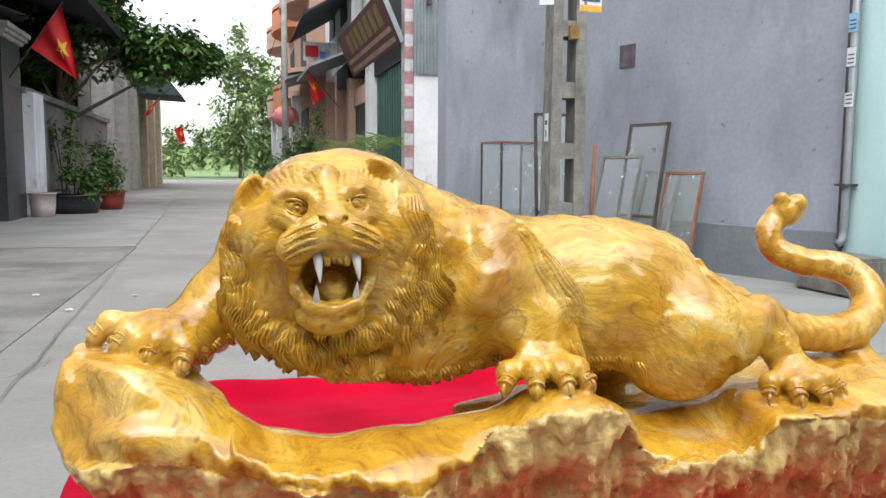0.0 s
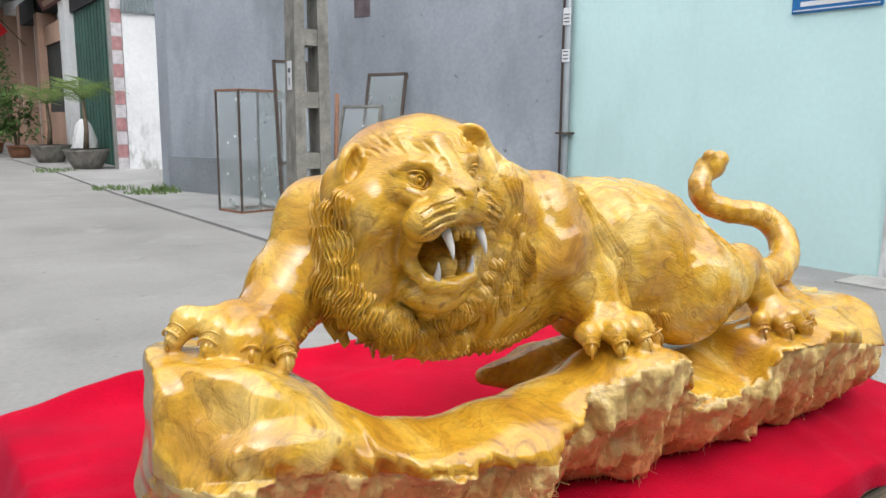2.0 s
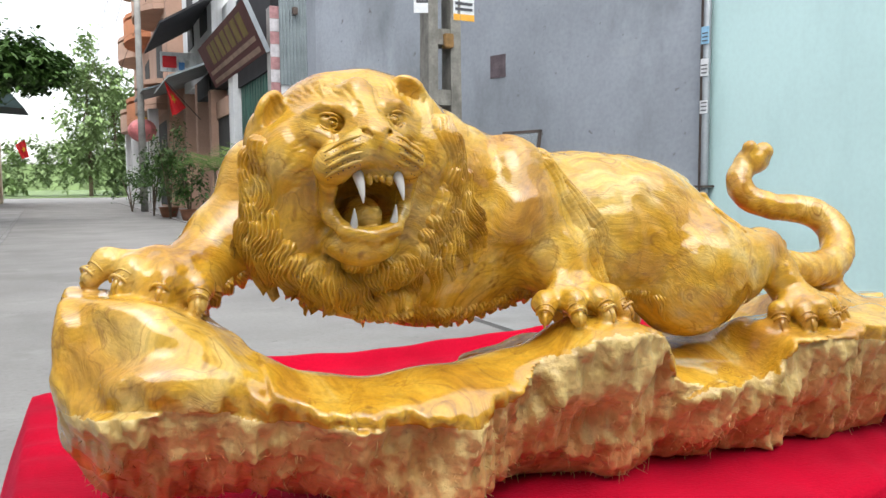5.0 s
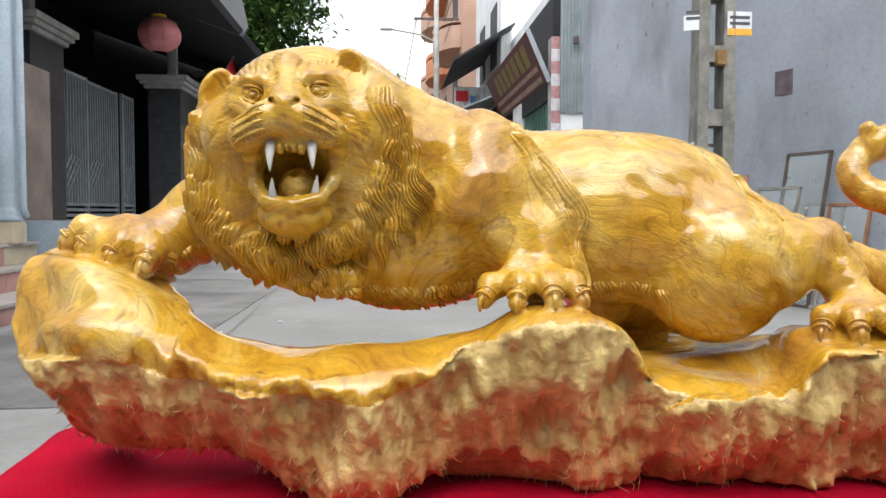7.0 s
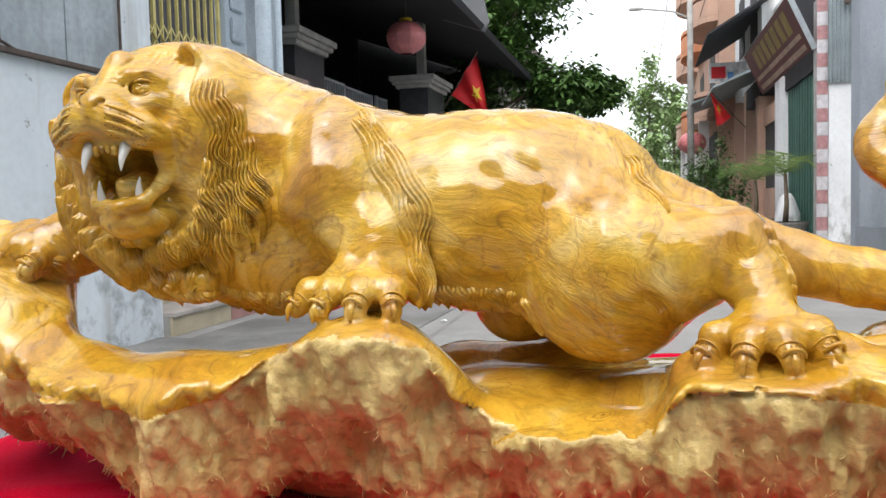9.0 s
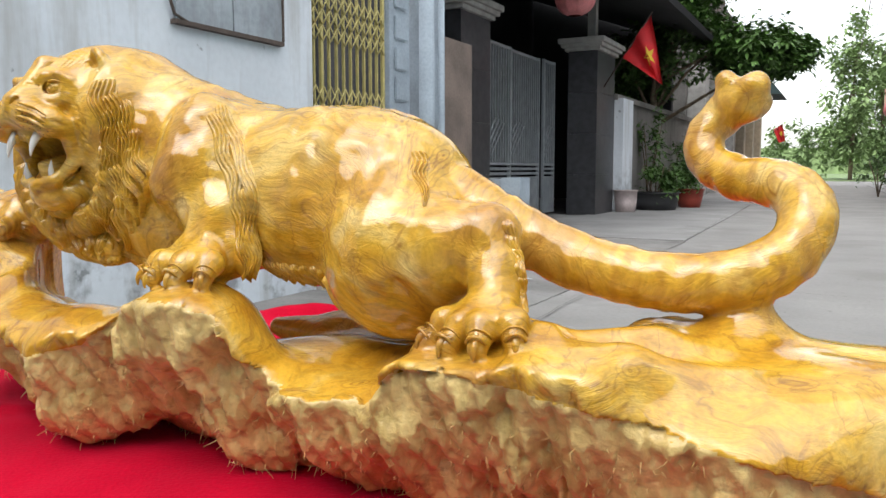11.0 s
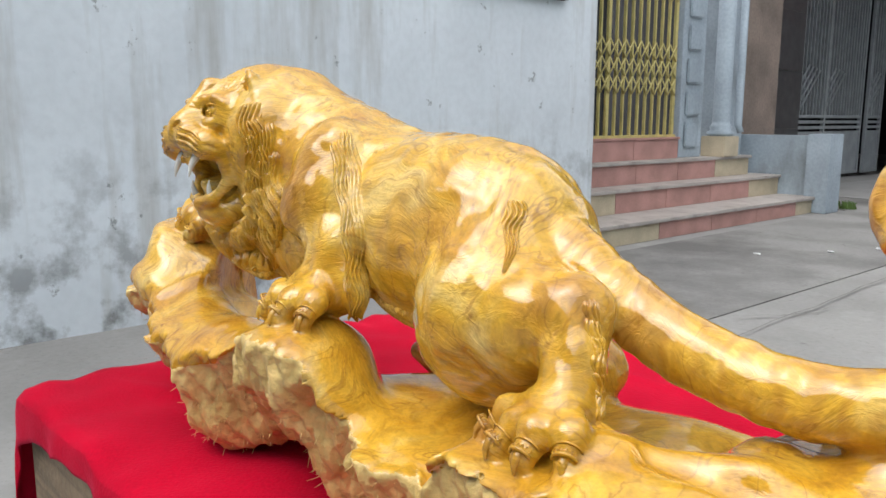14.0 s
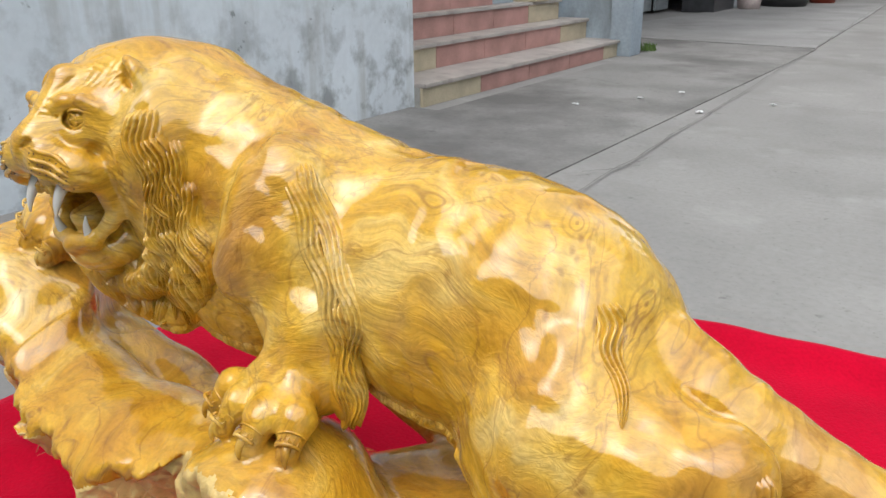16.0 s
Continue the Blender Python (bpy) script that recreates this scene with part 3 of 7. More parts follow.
def build_body(F):
    # neck, barrel and deep chest
    F.chain([(0.085, 0.504, 0.782, 0.045), (0.135, 0.517, 0.755, 0.0425), (0.185, 0.521, 0.735, 0.0465), (0.24, 0.518, 0.731, 0.0485), (0.280, 0.512, 0.731, 0.0450), (0.306, 0.507, 0.726, 0.037)], 0.02)
    F.ball((0.125, 0.520, 0.722), (0.075, 0.052, 0.052), 0.02)
    F.ball((0.255, 0.505, 0.712), (0.050, 0.036, 0.034), 0.02)
    # haunch and thigh
    F.ball((0.284, 0.505, 0.738), (0.036, 0.032, 0.028), 0.014)
    F.ball((0.310, 0.487, 0.698), (0.045, 0.043, 0.046), 0.012)
    F.chain([(0.318, 0.478, 0.704, 0.036), (0.345, 0.472, 0.704, 0.0235), (0.366, 0.471, 0.711, 0.0165)], 0.012)
    F.chain([(0.367, 0.471, 0.713, 0.0150), (0.376, 0.461, 0.694, 0.0118), (0.379, 0.452, 0.680, 0.0135)], 0.008)
    F.trench([(0.330, 0.452, 0.737, 0.0030), (0.345, 0.455, 0.7315, 0.0035), (0.358, 0.460, 0.735, 0.002)], 0.008)
    # shoulder, elbow and near foreleg
    F.ball((0.170, 0.492, 0.757), (0.024, 0.024, 0.032), 0.014)
    F.chain([(0.168, 0.489, 0.774, 0.011), (0.171, 0.482, 0.747, 0.0245), (0.186, 0.475, 0.715, 0.0185), (0.192, 0.462, 0.697, 0.0145)], 0.010)
    F.cone((0.164, 0.476, 0.772), (0.158, 0.466, 0.735), 0.008, 0.012, 0.012)
    F.cone((0.196, 0.470, 0.718), (0.204, 0.465, 0.694), 0.017, 0.0125, 0.008)
    # tendons running into the wrist
    for dx in (-0.010, -0.003, 0.005, 0.012):
        F.cone((0.188 + dx * 0.5, 0.4565, 0.712), (0.192 + dx * 1.3, 0.4475, 0.694), 0.0030, 0.0042, 0.004)
    # ridge that carries the long tress
    F.worm([(0.170, 0.486, 0.783, 0.0055), (0.186, 0.481, 0.763, 0.007), (0.199, 0.476, 0.741, 0.0075), (0.209, 0.471, 0.718, 0.0075), (0.216, 0.466, 0.697, 0.007), (0.219, 0.463, 0.688, 0.006)], 0.01)
    # far shoulder and foreleg
    F.ball((0.018, 0.530, 0.762), (0.024, 0.026, 0.030), 0.018)
    F.chain([(0.035, 0.532, 0.752, 0.034), (-0.002, 0.522, 0.730, 0.0225), (-0.028, 0.504, 0.711, 0.0175), (-0.045, 0.491, 0.706, 0.0150)], 0.012)
    for a, b in (((-0.030, 0.490, 0.7215), (-0.052, 0.4845, 0.7155)), ((-0.026, 0.4875, 0.716), (-0.041, 0.4800, 0.711))):
        F.cone(a, b, 0.0035, 0.0045, 0.005)
    # far hind leg, folded under the belly
    F.chain([(0.270, 0.521, 0.711, 0.027), (0.255, 0.541, 0.676, 0.021), (0.289, 0.559, 0.669, 0.018), (0.312, 0.562, 0.654, 0.017)], 0.012)
    # tail with its knobbed tip
    F.worm([(0.300, 0.505, 0.750, 0.0175), (0.3238, 0.504, 0.737, 0.0162), (0.3633, 0.500, 0.7167, 0.0152), (0.4043, 0.4985, 0.699, 0.0143), (0.448, 0.500, 0.691, 0.0140), (0.482, 0.505, 0.694, 0.0140), (0.503, 0.514, 0.7065, 0.0135), (0.509, 0.527, 0.725, 0.0128), (0.497, 0.540, 0.7365, 0.0122), (0.476, 0.555, 0.740, 0.0116), (0.457, 0.570, 0.7485, 0.0110), (0.4525, 0.577, 0.763, 0.0105), (0.461, 0.580, 0.774, 0.0105)])
    F.ball((0.471, 0.579, 0.782), (0.0155, 0.0140, 0.0125), 0.006)
    F.ball((0.478, 0.573, 0.790), (0.0085, 0.0085, 0.0075), 0.004)
    F.ball((0.463, 0.575, 0.793), (0.0060, 0.0065, 0.0060), 0.004)
    F.trench([(0.470, 0.564, 0.797, 0.0016), (0.471, 0.579, 0.798, 0.0016)], 0.003)


FORE = [(0.164, 0.4400, 0.6835, -0.7, -1), (0.180, 0.4300, 0.6845, -0.3, -1), (0.1985, 0.4265, 0.6855, 0.0, -1), (0.215, 0.4325, 0.6850, 0.4, -1)]
FAR = [(-0.076, 0.4990, 0.7145, -1, -0.5), (-0.0625, 0.4865, 0.7110, -0.8, -0.8), (-0.044, 0.4775, 0.7065, -0.5, -1), (-0.0265, 0.4760, 0.7005, -0.2, -1)]
HIND = [(0.352, 0.4370, 0.6650, -0.8, -1), (0.367, 0.4270, 0.6660, -0.3, -1), (0.384, 0.4230, 0.6675, 0.1, -1), (0.399, 0.4290, 0.6690, 0.5, -1)]
PAWS = ((FORE, (0.1915, 0.457, 0.697), 0.0080), (FAR, (-0.044, 0.501, 0.7195), 0.0086), (HIND, (0.379, 0.449, 0.681), 0.0076))


def build_paws(F):
    for toes, back, r in PAWS:
        for x, y, z, dx, dy in toes:
            L = math.hypot(dx, dy)
            fx, fy = dx / L, dy / L
            k = (x - fx * 0.0085, y - fy * 0.0085, z + 0.0075)
            F.cone(back, k, r * 1.05, r * 0.86, 0.005)
            F.ball(k, r * 0.98, 0.003)
            F.cone(k, (x + fx * 0.001, y + fy * 0.001, z - 0.0005), r * 0.86, r * 0.58, 0.002)


EYES = ((0.0400, 0.4500, 0.7942, -1), (0.0738, 0.4490, 0.7964, 1))


def build_head(F):
    F.ball((0.060, 0.493, 0.787), (0.046, 0.0405, 0.0405), 0.016)
    # cheeks
    F.ball((0.0245, 0.470, 0.777), (0.018, 0.016, 0.020), 0.012)
    F.ball((0.0985, 0.468, 0.779), (0.016, 0.017, 0.020), 0.012)
    F.ball((0.030, 0.480, 0.745), (0.020, 0.016, 0.026), 0.014)
    F.ball((0.096, 0.477, 0.748), (0.020, 0.016, 0.026), 0.014)
    # bridge, nose and whisker pads
    F.chain([(0.0570, 0.4590, 0.811, 0.0085), (0.0575, 0.4520, 0.801, 0.0075), (0.0582, 0.4420, 0.7925, 0.0070)], 0.007)
    F.cone((0.058, 0.458, 0.786), (0.0585, 0.442, 0.782), 0.021, 0.013, 0.010)
    F.ball((0.0585, 0.4352, 0.7885), (0.0082, 0.0062, 0.0052), 0.003)
    F.ball((0.0585, 0.4325, 0.7835), (0.0040, 0.0046, 0.0060), 0.003)
    for s, x0, x1, y1, z1 in ((-1, 0.0492, 0.0395, 0.4440, 0.7755), (1, 0.0675, 0.0780, 0.4445, 0.7770)):
        F.ball((x0, 0.4380, 0.7800), (0.0100, 0.0100, 0.0102), 0.002)
        F.ball((x1 + s * 0.0008, y1 - 0.0010, z1 - 0.0024), (0.0118, 0.0108, 0.0105), 0.004, (0, 26 * s, 0))
        F.trench([(0.0585 + s * 0.0035, 0.4300, 0.7865, 0.0010), (0.0585 + s * 0.0062, 0.4312, 0.7890, 0.0014), (0.0585 + s * 0.0080, 0.4350, 0.7895, 0.0010)], 0.0012)
    F.trench([(0.0585, 0.4285, 0.7805, 0.0008), (0.0588, 0.4295, 0.7745, 0.0010)], 0.0012)
    # brows, eye mounds, sockets, eyeballs
    for x, y, z, s in EYES:
        F.ball((x + s * 0.001, y + 0.0115, z - 0.0005), (0.0140, 0.0110, 0.0105), 0.008)
        F.chain([(x - s * 0.0105, y - 0.0035, z + 0.0038, 0.0022), (x - s * 0.0050, y - 0.0002, z + 0.0082, 0.0024), (x + s * 0.0040, y + 0.0026, z + 0.0090, 0.0020), (x + s * 0.0110, y + 0.0060, z + 0.0055, 0.0016)], 0.004)
        F.chain([(x - s * 0.0080, y - 0.0010, z - 0.0075, 0.0030), (x + s * 0.0020, y + 0.0005, z - 0.0085, 0.0030), (x + s * 0.0110, y + 0.0050, z - 0.0060, 0.0025)], 0.005)
        F.ball((x, y - 0.0002, z), (0.0076, 0.0036, 0.0047), 0.0010, (0, -14 * s, 0), cut=True)
        F.ball((x, y + 0.0046, z), (0.0072, 0.0056, 0.0048), 0.0005, (0, -14 * s, 0))
    # jaw, gums, mouth
    F.cone((0.061, 0.490, 0.748), (0.0605, 0.468, 0.734), 0.026, 0.016, 0.010)
    F.ball((0.0605, 0.4620, 0.7300), (0.0215, 0.0165, 0.0125), 0.006)
    F.cone((0.0365, 0.4475, 0.772), (0.0405, 0.4600, 0.750), 0.0058, 0.0050, 0.005)
    F.cone((0.0845, 0.4495, 0.773), (0.0820, 0.4575, 0.752), 0.0055, 0.0050, 0.005)
    F.ball((0.0610, 0.4560, 0.7525), (0.0188, 0.0290, 0.0150), 0.003, cut=True)
    F.ball((0.0610, 0.4530, 0.7430), (0.0165, 0.0140, 0.0075), 0.003, cut=True)
    F.chain([(0.0385, 0.4610, 0.7580, 0.0034), (0.0402, 0.4560, 0.7455, 0.0042), (0.0465, 0.4500, 0.7380, 0.0046), (0.0605, 0.4470, 0.7350, 0.0046), (0.0740, 0.4490, 0.7385, 0.0046), (0.0808, 0.4545, 0.7470, 0.0042), (0.0830, 0.4590, 0.7580, 0.0034)], 0.003)
    F.ball((0.0615, 0.4440, 0.7680), (0.0125, 0.0080, 0.0052), 0.003)
    # tongue with its curled tip, ridged palate
    F.chain([(0.061, 0.482, 0.744, 0.011), (0.061, 0.465, 0.7455, 0.0095), (0.061, 0.4555, 0.7460, 0.0075), (0.061, 0.4510, 0.7485, 0.0045)], 0.003)
    F.trench([(0.061, 0.4495, 0.7525, 0.001), (0.061, 0.4620, 0.7560, 0.0015)], 0.003)
    # mass of the mane round the cheeks
    F.worm([(0.104, 0.476, 0.800, 0.007), (0.112, 0.472, 0.775, 0.011), (0.106, 0.474, 0.745, 0.012), (0.090, 0.474, 0.722, 0.011), (0.068, 0.476, 0.710, 0.010)], 0.010)
    F.worm([(0.014, 0.486, 0.796, 0.007), (0.010, 0.484, 0.770, 0.010), (0.016, 0.482, 0.738, 0.012), (0.036, 0.480, 0.714, 0.012), (0.056, 0.478, 0.704, 0.010)], 0.010)
    F.worm([(0.012, 0.488, 0.735, 0.010), (0.034, 0.485, 0.708, 0.011), (0.060, 0.483, 0.697, 0.011), (0.088, 0.481, 0.693, 0.010)], 0.012)
    # ears: thin cupped flaps
    F.ball((0.0140, 0.4795, 0.8015), (0.0090, 0.0046, 0.0130), 0.003, (12, 27, 38))
    F.ball((0.0158, 0.4758, 0.8010), (0.0060, 0.0036, 0.0092), 0.0025, (12, 27, 38), cut=True)
    F.ball((0.0925, 0.4725, 0.8140), (0.0092, 0.0046, 0.0122), 0.003, (26, -34, -42))
    F.ball((0.0908, 0.4690, 0.8138), (0.0056, 0.0028, 0.0070), 0.0030, (26, -34, -42), cut=True)
    # carved lines: brow stripes, frown, nose wrinkles, cheek hairs
    rng = np.random.RandomState(21)
    strokes = []
    for s in (-1, 1):
        for i in range(5):
            x, z = 0.0575 + s * (0.006 + 0.0042 * i), 0.8075 + 0.0016 * i
            strokes.append([(x, z - 0.003), (x + s * 0.0022, z + 0.003), (x + s * 0.0020, z + 0.009 + 0.001 * i)])
        for i in range(4):
            z = 0.8165 + 0.0040 * i
            strokes.append([(0.0575 + s * 0.003, z - 0.002), (0.0575 + s * 0.011, z + 0.0015), (0.0575 + s * 0.021, z - 0.0005)])
        for i in range(3):
            z = 0.7935 + 0.0032 * i
            strokes.append([(0.0578 + s * 0.0085, z), (0.0578 + s * 0.0065, z + 0.0016), (0.0578 + s * 0.0048, z + 0.0010)])
        for i in range(7):
            x, z = 0.0585 + s * (0.029 + 0.0022 * (i % 4)), 0.7850 - 0.0038 * i
            strokes.append([(x, z), (x + s * 0.005, z - 0.0020), (x + s * 0.010, z - 0.0055)])
        for i in range(6):
            x, z = 0.0575 + s * (0.022 + 0.0035 * i), 0.8120 - 0.0012 * i
            strokes.append([(x, z), (x + s * 0.0016, z + 0.0040), (x + s * 0.0042, z + 0.0075)])
    for path in strokes:
        q = np.array([(x + rng.uniform(-0.0006, 0.0006), 0.460, z + rng.uniform(-0.0006, 0.0006)) for x, z in path])
        q = F.cast(q, (0, -1, 0.25))
        if np.isnan(q).any():
            continue
        q = np.stack([np.interp(np.linspace(0, 2, 5), range(3), q[:, c]) for c in range(3)], 1)
        q = F.settle(q, 0.0002, 4)[0]
        F.trench([(*p, r) for p, r in zip(q, (0.0004, 0.0008, 0.0010, 0.0008, 0.0004))], 0.0008)


def build_root(F):
    # faceted block under the far paw, its sawn end, the brow over the torn front
    F.hull([((-0.0955, 0.484, 0.69), (-1, 0.26, 0.08)), ((-0.094, 0.484, 0.7100), (0.15, 0.05, 1)), ((-0.065, 0.453, 0.679), (-0.38, -0.9, 0.22)), ((-0.060, 0.457, 0.697), (0.05, -0.75, 0.66)), ((0.004, 0.449, 0.667), (0.46, -0.22, 0.86)), ((-0.05, 0.545, 0.65), (0.1, 1, 0.1)), ((-0.020, 0.505, 0.68), (0.8, 0.6, 0.0)), ((-0.093, 0.475, 0.645), (-1, -0.2, -0.5)), ((-0.06, 0.47, 0.602), (-0.25, -0.3, -1))], (-0.12, 0.39, 0.57), (0.06, 0.60, 0.75), 0.008, 0.006)
    F.ball((-0.040, 0.449, 0.664), (0.036, 0.017, 0.016), 0.008, (18, 8, -10))
    F.ball((-0.012, 0.446, 0.656), (0.018, 0.014, 0.010), 0.006, (0, 10, 0))
    F.trench([(-0.086, 0.474, 0.708, 0.0020), (-0.080, 0.459, 0.696, 0.0038), (-0.068, 0.448, 0.684, 0.0030)], 0.010)
    # sagging shelf along the front, with the hole behind it
    F.chain([(-0.02, 0.470, 0.640, 0.028), (0.03, 0.460, 0.630, 0.027), (0.09, 0.456, 0.628, 0.027), (0.14, 0.460, 0.632, 0.027), (0.19, 0.458, 0.640, 0.030)], 0.012)
    F.ball((0.07, 0.439, 0.632), (0.125, 0.036, 0.022), 0.012)
    F.ball((0.02, 0.440, 0.630), (0.060, 0.032, 0.022), 0.010)
    F.ball((0.125, 0.438, 0.634), (0.060, 0.036, 0.022), 0.010)
    F.chain([(0.0, 0.446, 0.612, 0.030), (0.07, 0.440, 0.606, 0.032), (0.14, 0.442, 0.608, 0.032)], 0.015)
    # knoll under the near paw
    F.ball((0.196, 0.440, 0.651), (0.040, 0.044, 0.032), 0.008)
    F.ball((0.214, 0.425, 0.652), (0.028, 0.030, 0.026), 0.006)
    F.chain([(0.16, 0.445, 0.632, 0.036), (0.22, 0.440, 0.628, 0.036)], 0.012)
    # hollow between the two knolls
    F.chain([(0.24, 0.452, 0.606, 0.034), (0.30, 0.450, 0.598, 0.034), (0.34, 0.452, 0.604, 0.034)], 0.012)
    F.ball((0.285, 0.470, 0.618), (0.070, 0.062, 0.020), 0.010)
    F.ball((0.262, 0.500, 0.628), (0.060, 0.050, 0.014), 0.012)
    # knoll under the hind paw
    F.hull([((0.335, 0.43, 0.645), (-1, 0.1, 0.45)), ((0.38, 0.43, 0.663), (-0.05, -0.06, 1)), ((0.38, 0.403, 0.64), (0.0, -1, 0.1)), ((0.455, 0.43, 0.65), (1, -0.3, 0.5)), ((0.38, 0.49, 0.65), (0.1, 1, 0.9)), ((0.38, 0.45, 0.59), (0, 0, -1))], (0.30, 0.38, 0.56), (0.50, 0.55, 0.70), 0.010, 0.008)
    F.chain([(0.350, 0.447, 0.655, 0.009), (0.400, 0.449, 0.662, 0.010), (0.450, 0.470, 0.664, 0.008)], 0.010)
    # thick log end that carries the tail
    F.hull([((0.50, 0.470, 0.6665), (0.04, -0.06, 1)), ((0.50, 0.432, 0.6515), (0.0, -0.62, 0.78)), ((0.50, 0.408, 0.63), (0, -1, 0.1)), ((0.50, 0.56, 0.655), (0.1, 0.45, 1)), ((0.50, 0.616, 0.61), (0, 1, 0.2)), ((0.55, 0.445, 0.63), (0.55, -0.83, 0.1)), ((0.40, 0.50, 0.62), (-1, 0.2, 0.7)), ((0.50, 0.50, 0.573), (0, 0, -1)), ((0.50, 0.600, 0.58), (0, 0.6, -1)), ((0.50, 0.415, 0.60), (0, -0.8, -0.7)), ((0.60, 0.5, 0.6), (1, 0, 0))], (0.34, 0.36, 0.55), (0.60, 0.70, 0.72), 0.012, 0.012)
    F.chain([(0.405, 0.436, 0.652, 0.010), (0.445, 0.440, 0.657, 0.009), (0.490, 0.452, 0.660, 0.006)], 0.010)
    F.trench([(0.420, 0.452, 0.672, 0.004), (0.455, 0.456, 0.671, 0.005), (0.480, 0.464, 0.674, 0.004)], 0.012)
    F.cone((0.484, 0.508, 0.682), (0.484, 0.510, 0.655), 0.0125, 0.026, 0.014)
    # plateau behind, thin root to the back
    F.ball((0.385, 0.525, 0.626), (0.115, 0.062, 0.022), 0.014)
    F.chain([(0.30, 0.558, 0.630, 0.024), (0.22, 0.556, 0.629, 0.017), (0.168, 0.552, 0.634, 0.0075)], 0.012)
    # foot on the cloth, set back
    F.chain([(-0.02, 0.505, 0.625, 0.028), (0.03, 0.506, 0.610, 0.026), (0.08, 0.504, 0.598, 0.027), (0.15, 0.500, 0.600, 0.029), (0.23, 0.492, 0.600, 0.034), (0.34, 0.494, 0.604, 0.037), (0.46, 0.510, 0.606, 0.040)], 0.015)
    F.grain(0.0016, 63, (-0.12, 0.38, 0.56), (0.58, 0.66, 0.72), 3)
    F.grain(0.0030, 52, (-0.12, 0.38, 0.56), (0.0, 0.52, 0.72), 14)
    F.grain(0.0011, 170, (-0.12, 0.38, 0.56), (0.0, 0.52, 0.72), 15)
    F.grain(0.0020, 80, (0.40, 0.38, 0.60), (0.545, 0.50, 0.72), 16, (0.6, 1, 1))
    # torn front face under the lip: lumps, streaks, a hollow near the cloth
    F.undercut(LIP, SLOPE)
    LOW = LIP.copy()
    LOW[:, 1] += 0.012
    LOW[:, 2] = np.interp(LOW[:, 0], (-0.11, -0.04, 0.015, 0.06, 0.11, 0.23, 0.53), (0.640, 0.630, 0.620, 0.606, 0.600, 0.604, 0.600)) + 0.005 * np.sin(LOW[:, 0] * 53)
    F.undercut(LOW, (-0.66, -0.75))
    face = lambda x, y, z: (before(LIP, SLOPE, x, y, z) > -0.009) & (z < np.interp(x, LIP[:, 0], LIP[:, 2]) + 0.002)
    lo, hi = (-0.12, 0.38, 0.56), (0.55, 0.62, 0.69)
    F.grain(0.0042, 70, lo, hi, 17, (1, 1, 1.1), face)
    F.grain(0.0020, 140, lo, hi, 7, (1, 1, 1.2), face)
    F.grain(0.0011, 260, lo, hi, 8, (1, 1, 1.1), face)
    F.grain(0.0007, 600, lo, hi, 9, (1, 0.8, 0.9), face)
    F.plane((0.550, 0.50, 0.63), (1, -0.06, 0.10), 0.002)
    F.plane((0, 0, 0.5725), (0, 0, -1), 0.003)


def carve(lo, hi, h):
    """The whole carving as one distance field over a box."""
    F = Field(lo, hi, h)
    build_body(F)
    build_paws(F)
    build_head(F)
    F.grain(0.0007, 125, (0.04, 0.42, 0.66), (0.37, 0.60, 0.84), 11)
    F.grain(0.0005, 340, (0.10, 0.42, 0.66), (0.53, 0.61, 0.84), 12)
    R = Field(lo, hi, h)
    build_root(R)
    F.blend((slice(None),) * 3, R.d, 0.0045)
    return F


TIGER = carve((-0.115, 0.385, 0.565), (0.575, 0.655, 0.842), 0.0016)
# the face again on a finer grid
FLO, FHI = np.array((-0.004, 0.420, 0.706)), np.array((0.112, 0.500, 0.836))
FACE = carve(FLO - 0.004, FHI + 0.004, 0.00085)
sv, sq = TIGER.mesh()
fv, fq = FACE.mesh()
inside = lambda c, m: ((c > FLO + m) & (c < FHI - m)).all(1)
sq = sq[~inside(sv[sq].mean(1), 0.0008)]
fq = fq[inside(fv[fq].mean(1), 0.0)]
sq = np.concatenate([sq, fq + len(sv)])
sv = np.concatenate([sv, fv])
# the raw underside and broken rim of the root
fc = sv[sq].mean(1)
fn = np.cross(sv[sq[:, 2]] - sv[sq[:, 0]], sv[sq[:, 3]] - sv[sq[:, 1]])
fn /= np.maximum(np.linalg.norm(fn, axis=1, keepdims=True), 1e-12)
bf = before(LIP, SLOPE, fc[:, 0], fc[:, 1], fc[:, 2])
raw = (bf > -0.016) & (fc[:, 2] < np.interp(fc[:, 0], LIP[:, 0], LIP[:, 2]) + 0.002) & (fn[:, 1] * SLOPE[0] + fn[:, 2] * SLOPE[1] > 0.05)
raw = (raw | ((fc[:, 2] < 0.610) & (fn[:, 2] < 0.3))) & (fc[:, 0] < 0.545) & (fc[:, 0] > -0.094)
sawn = ((fc[:, 0] > 0.53) & (fn @ np.array((0.993, -0.060, 0.099)) > 0.93)) | ((fc[:, 0] < -0.075) & (fn @ np.array((-0.965, 0.250, 0.077)) > 0.86) & (fc[:, 2] < 0.709))
smat = np.where(raw, 1, np.where(sawn, 4, 0))

DV, DF, DM = [], [], []
DN = 0


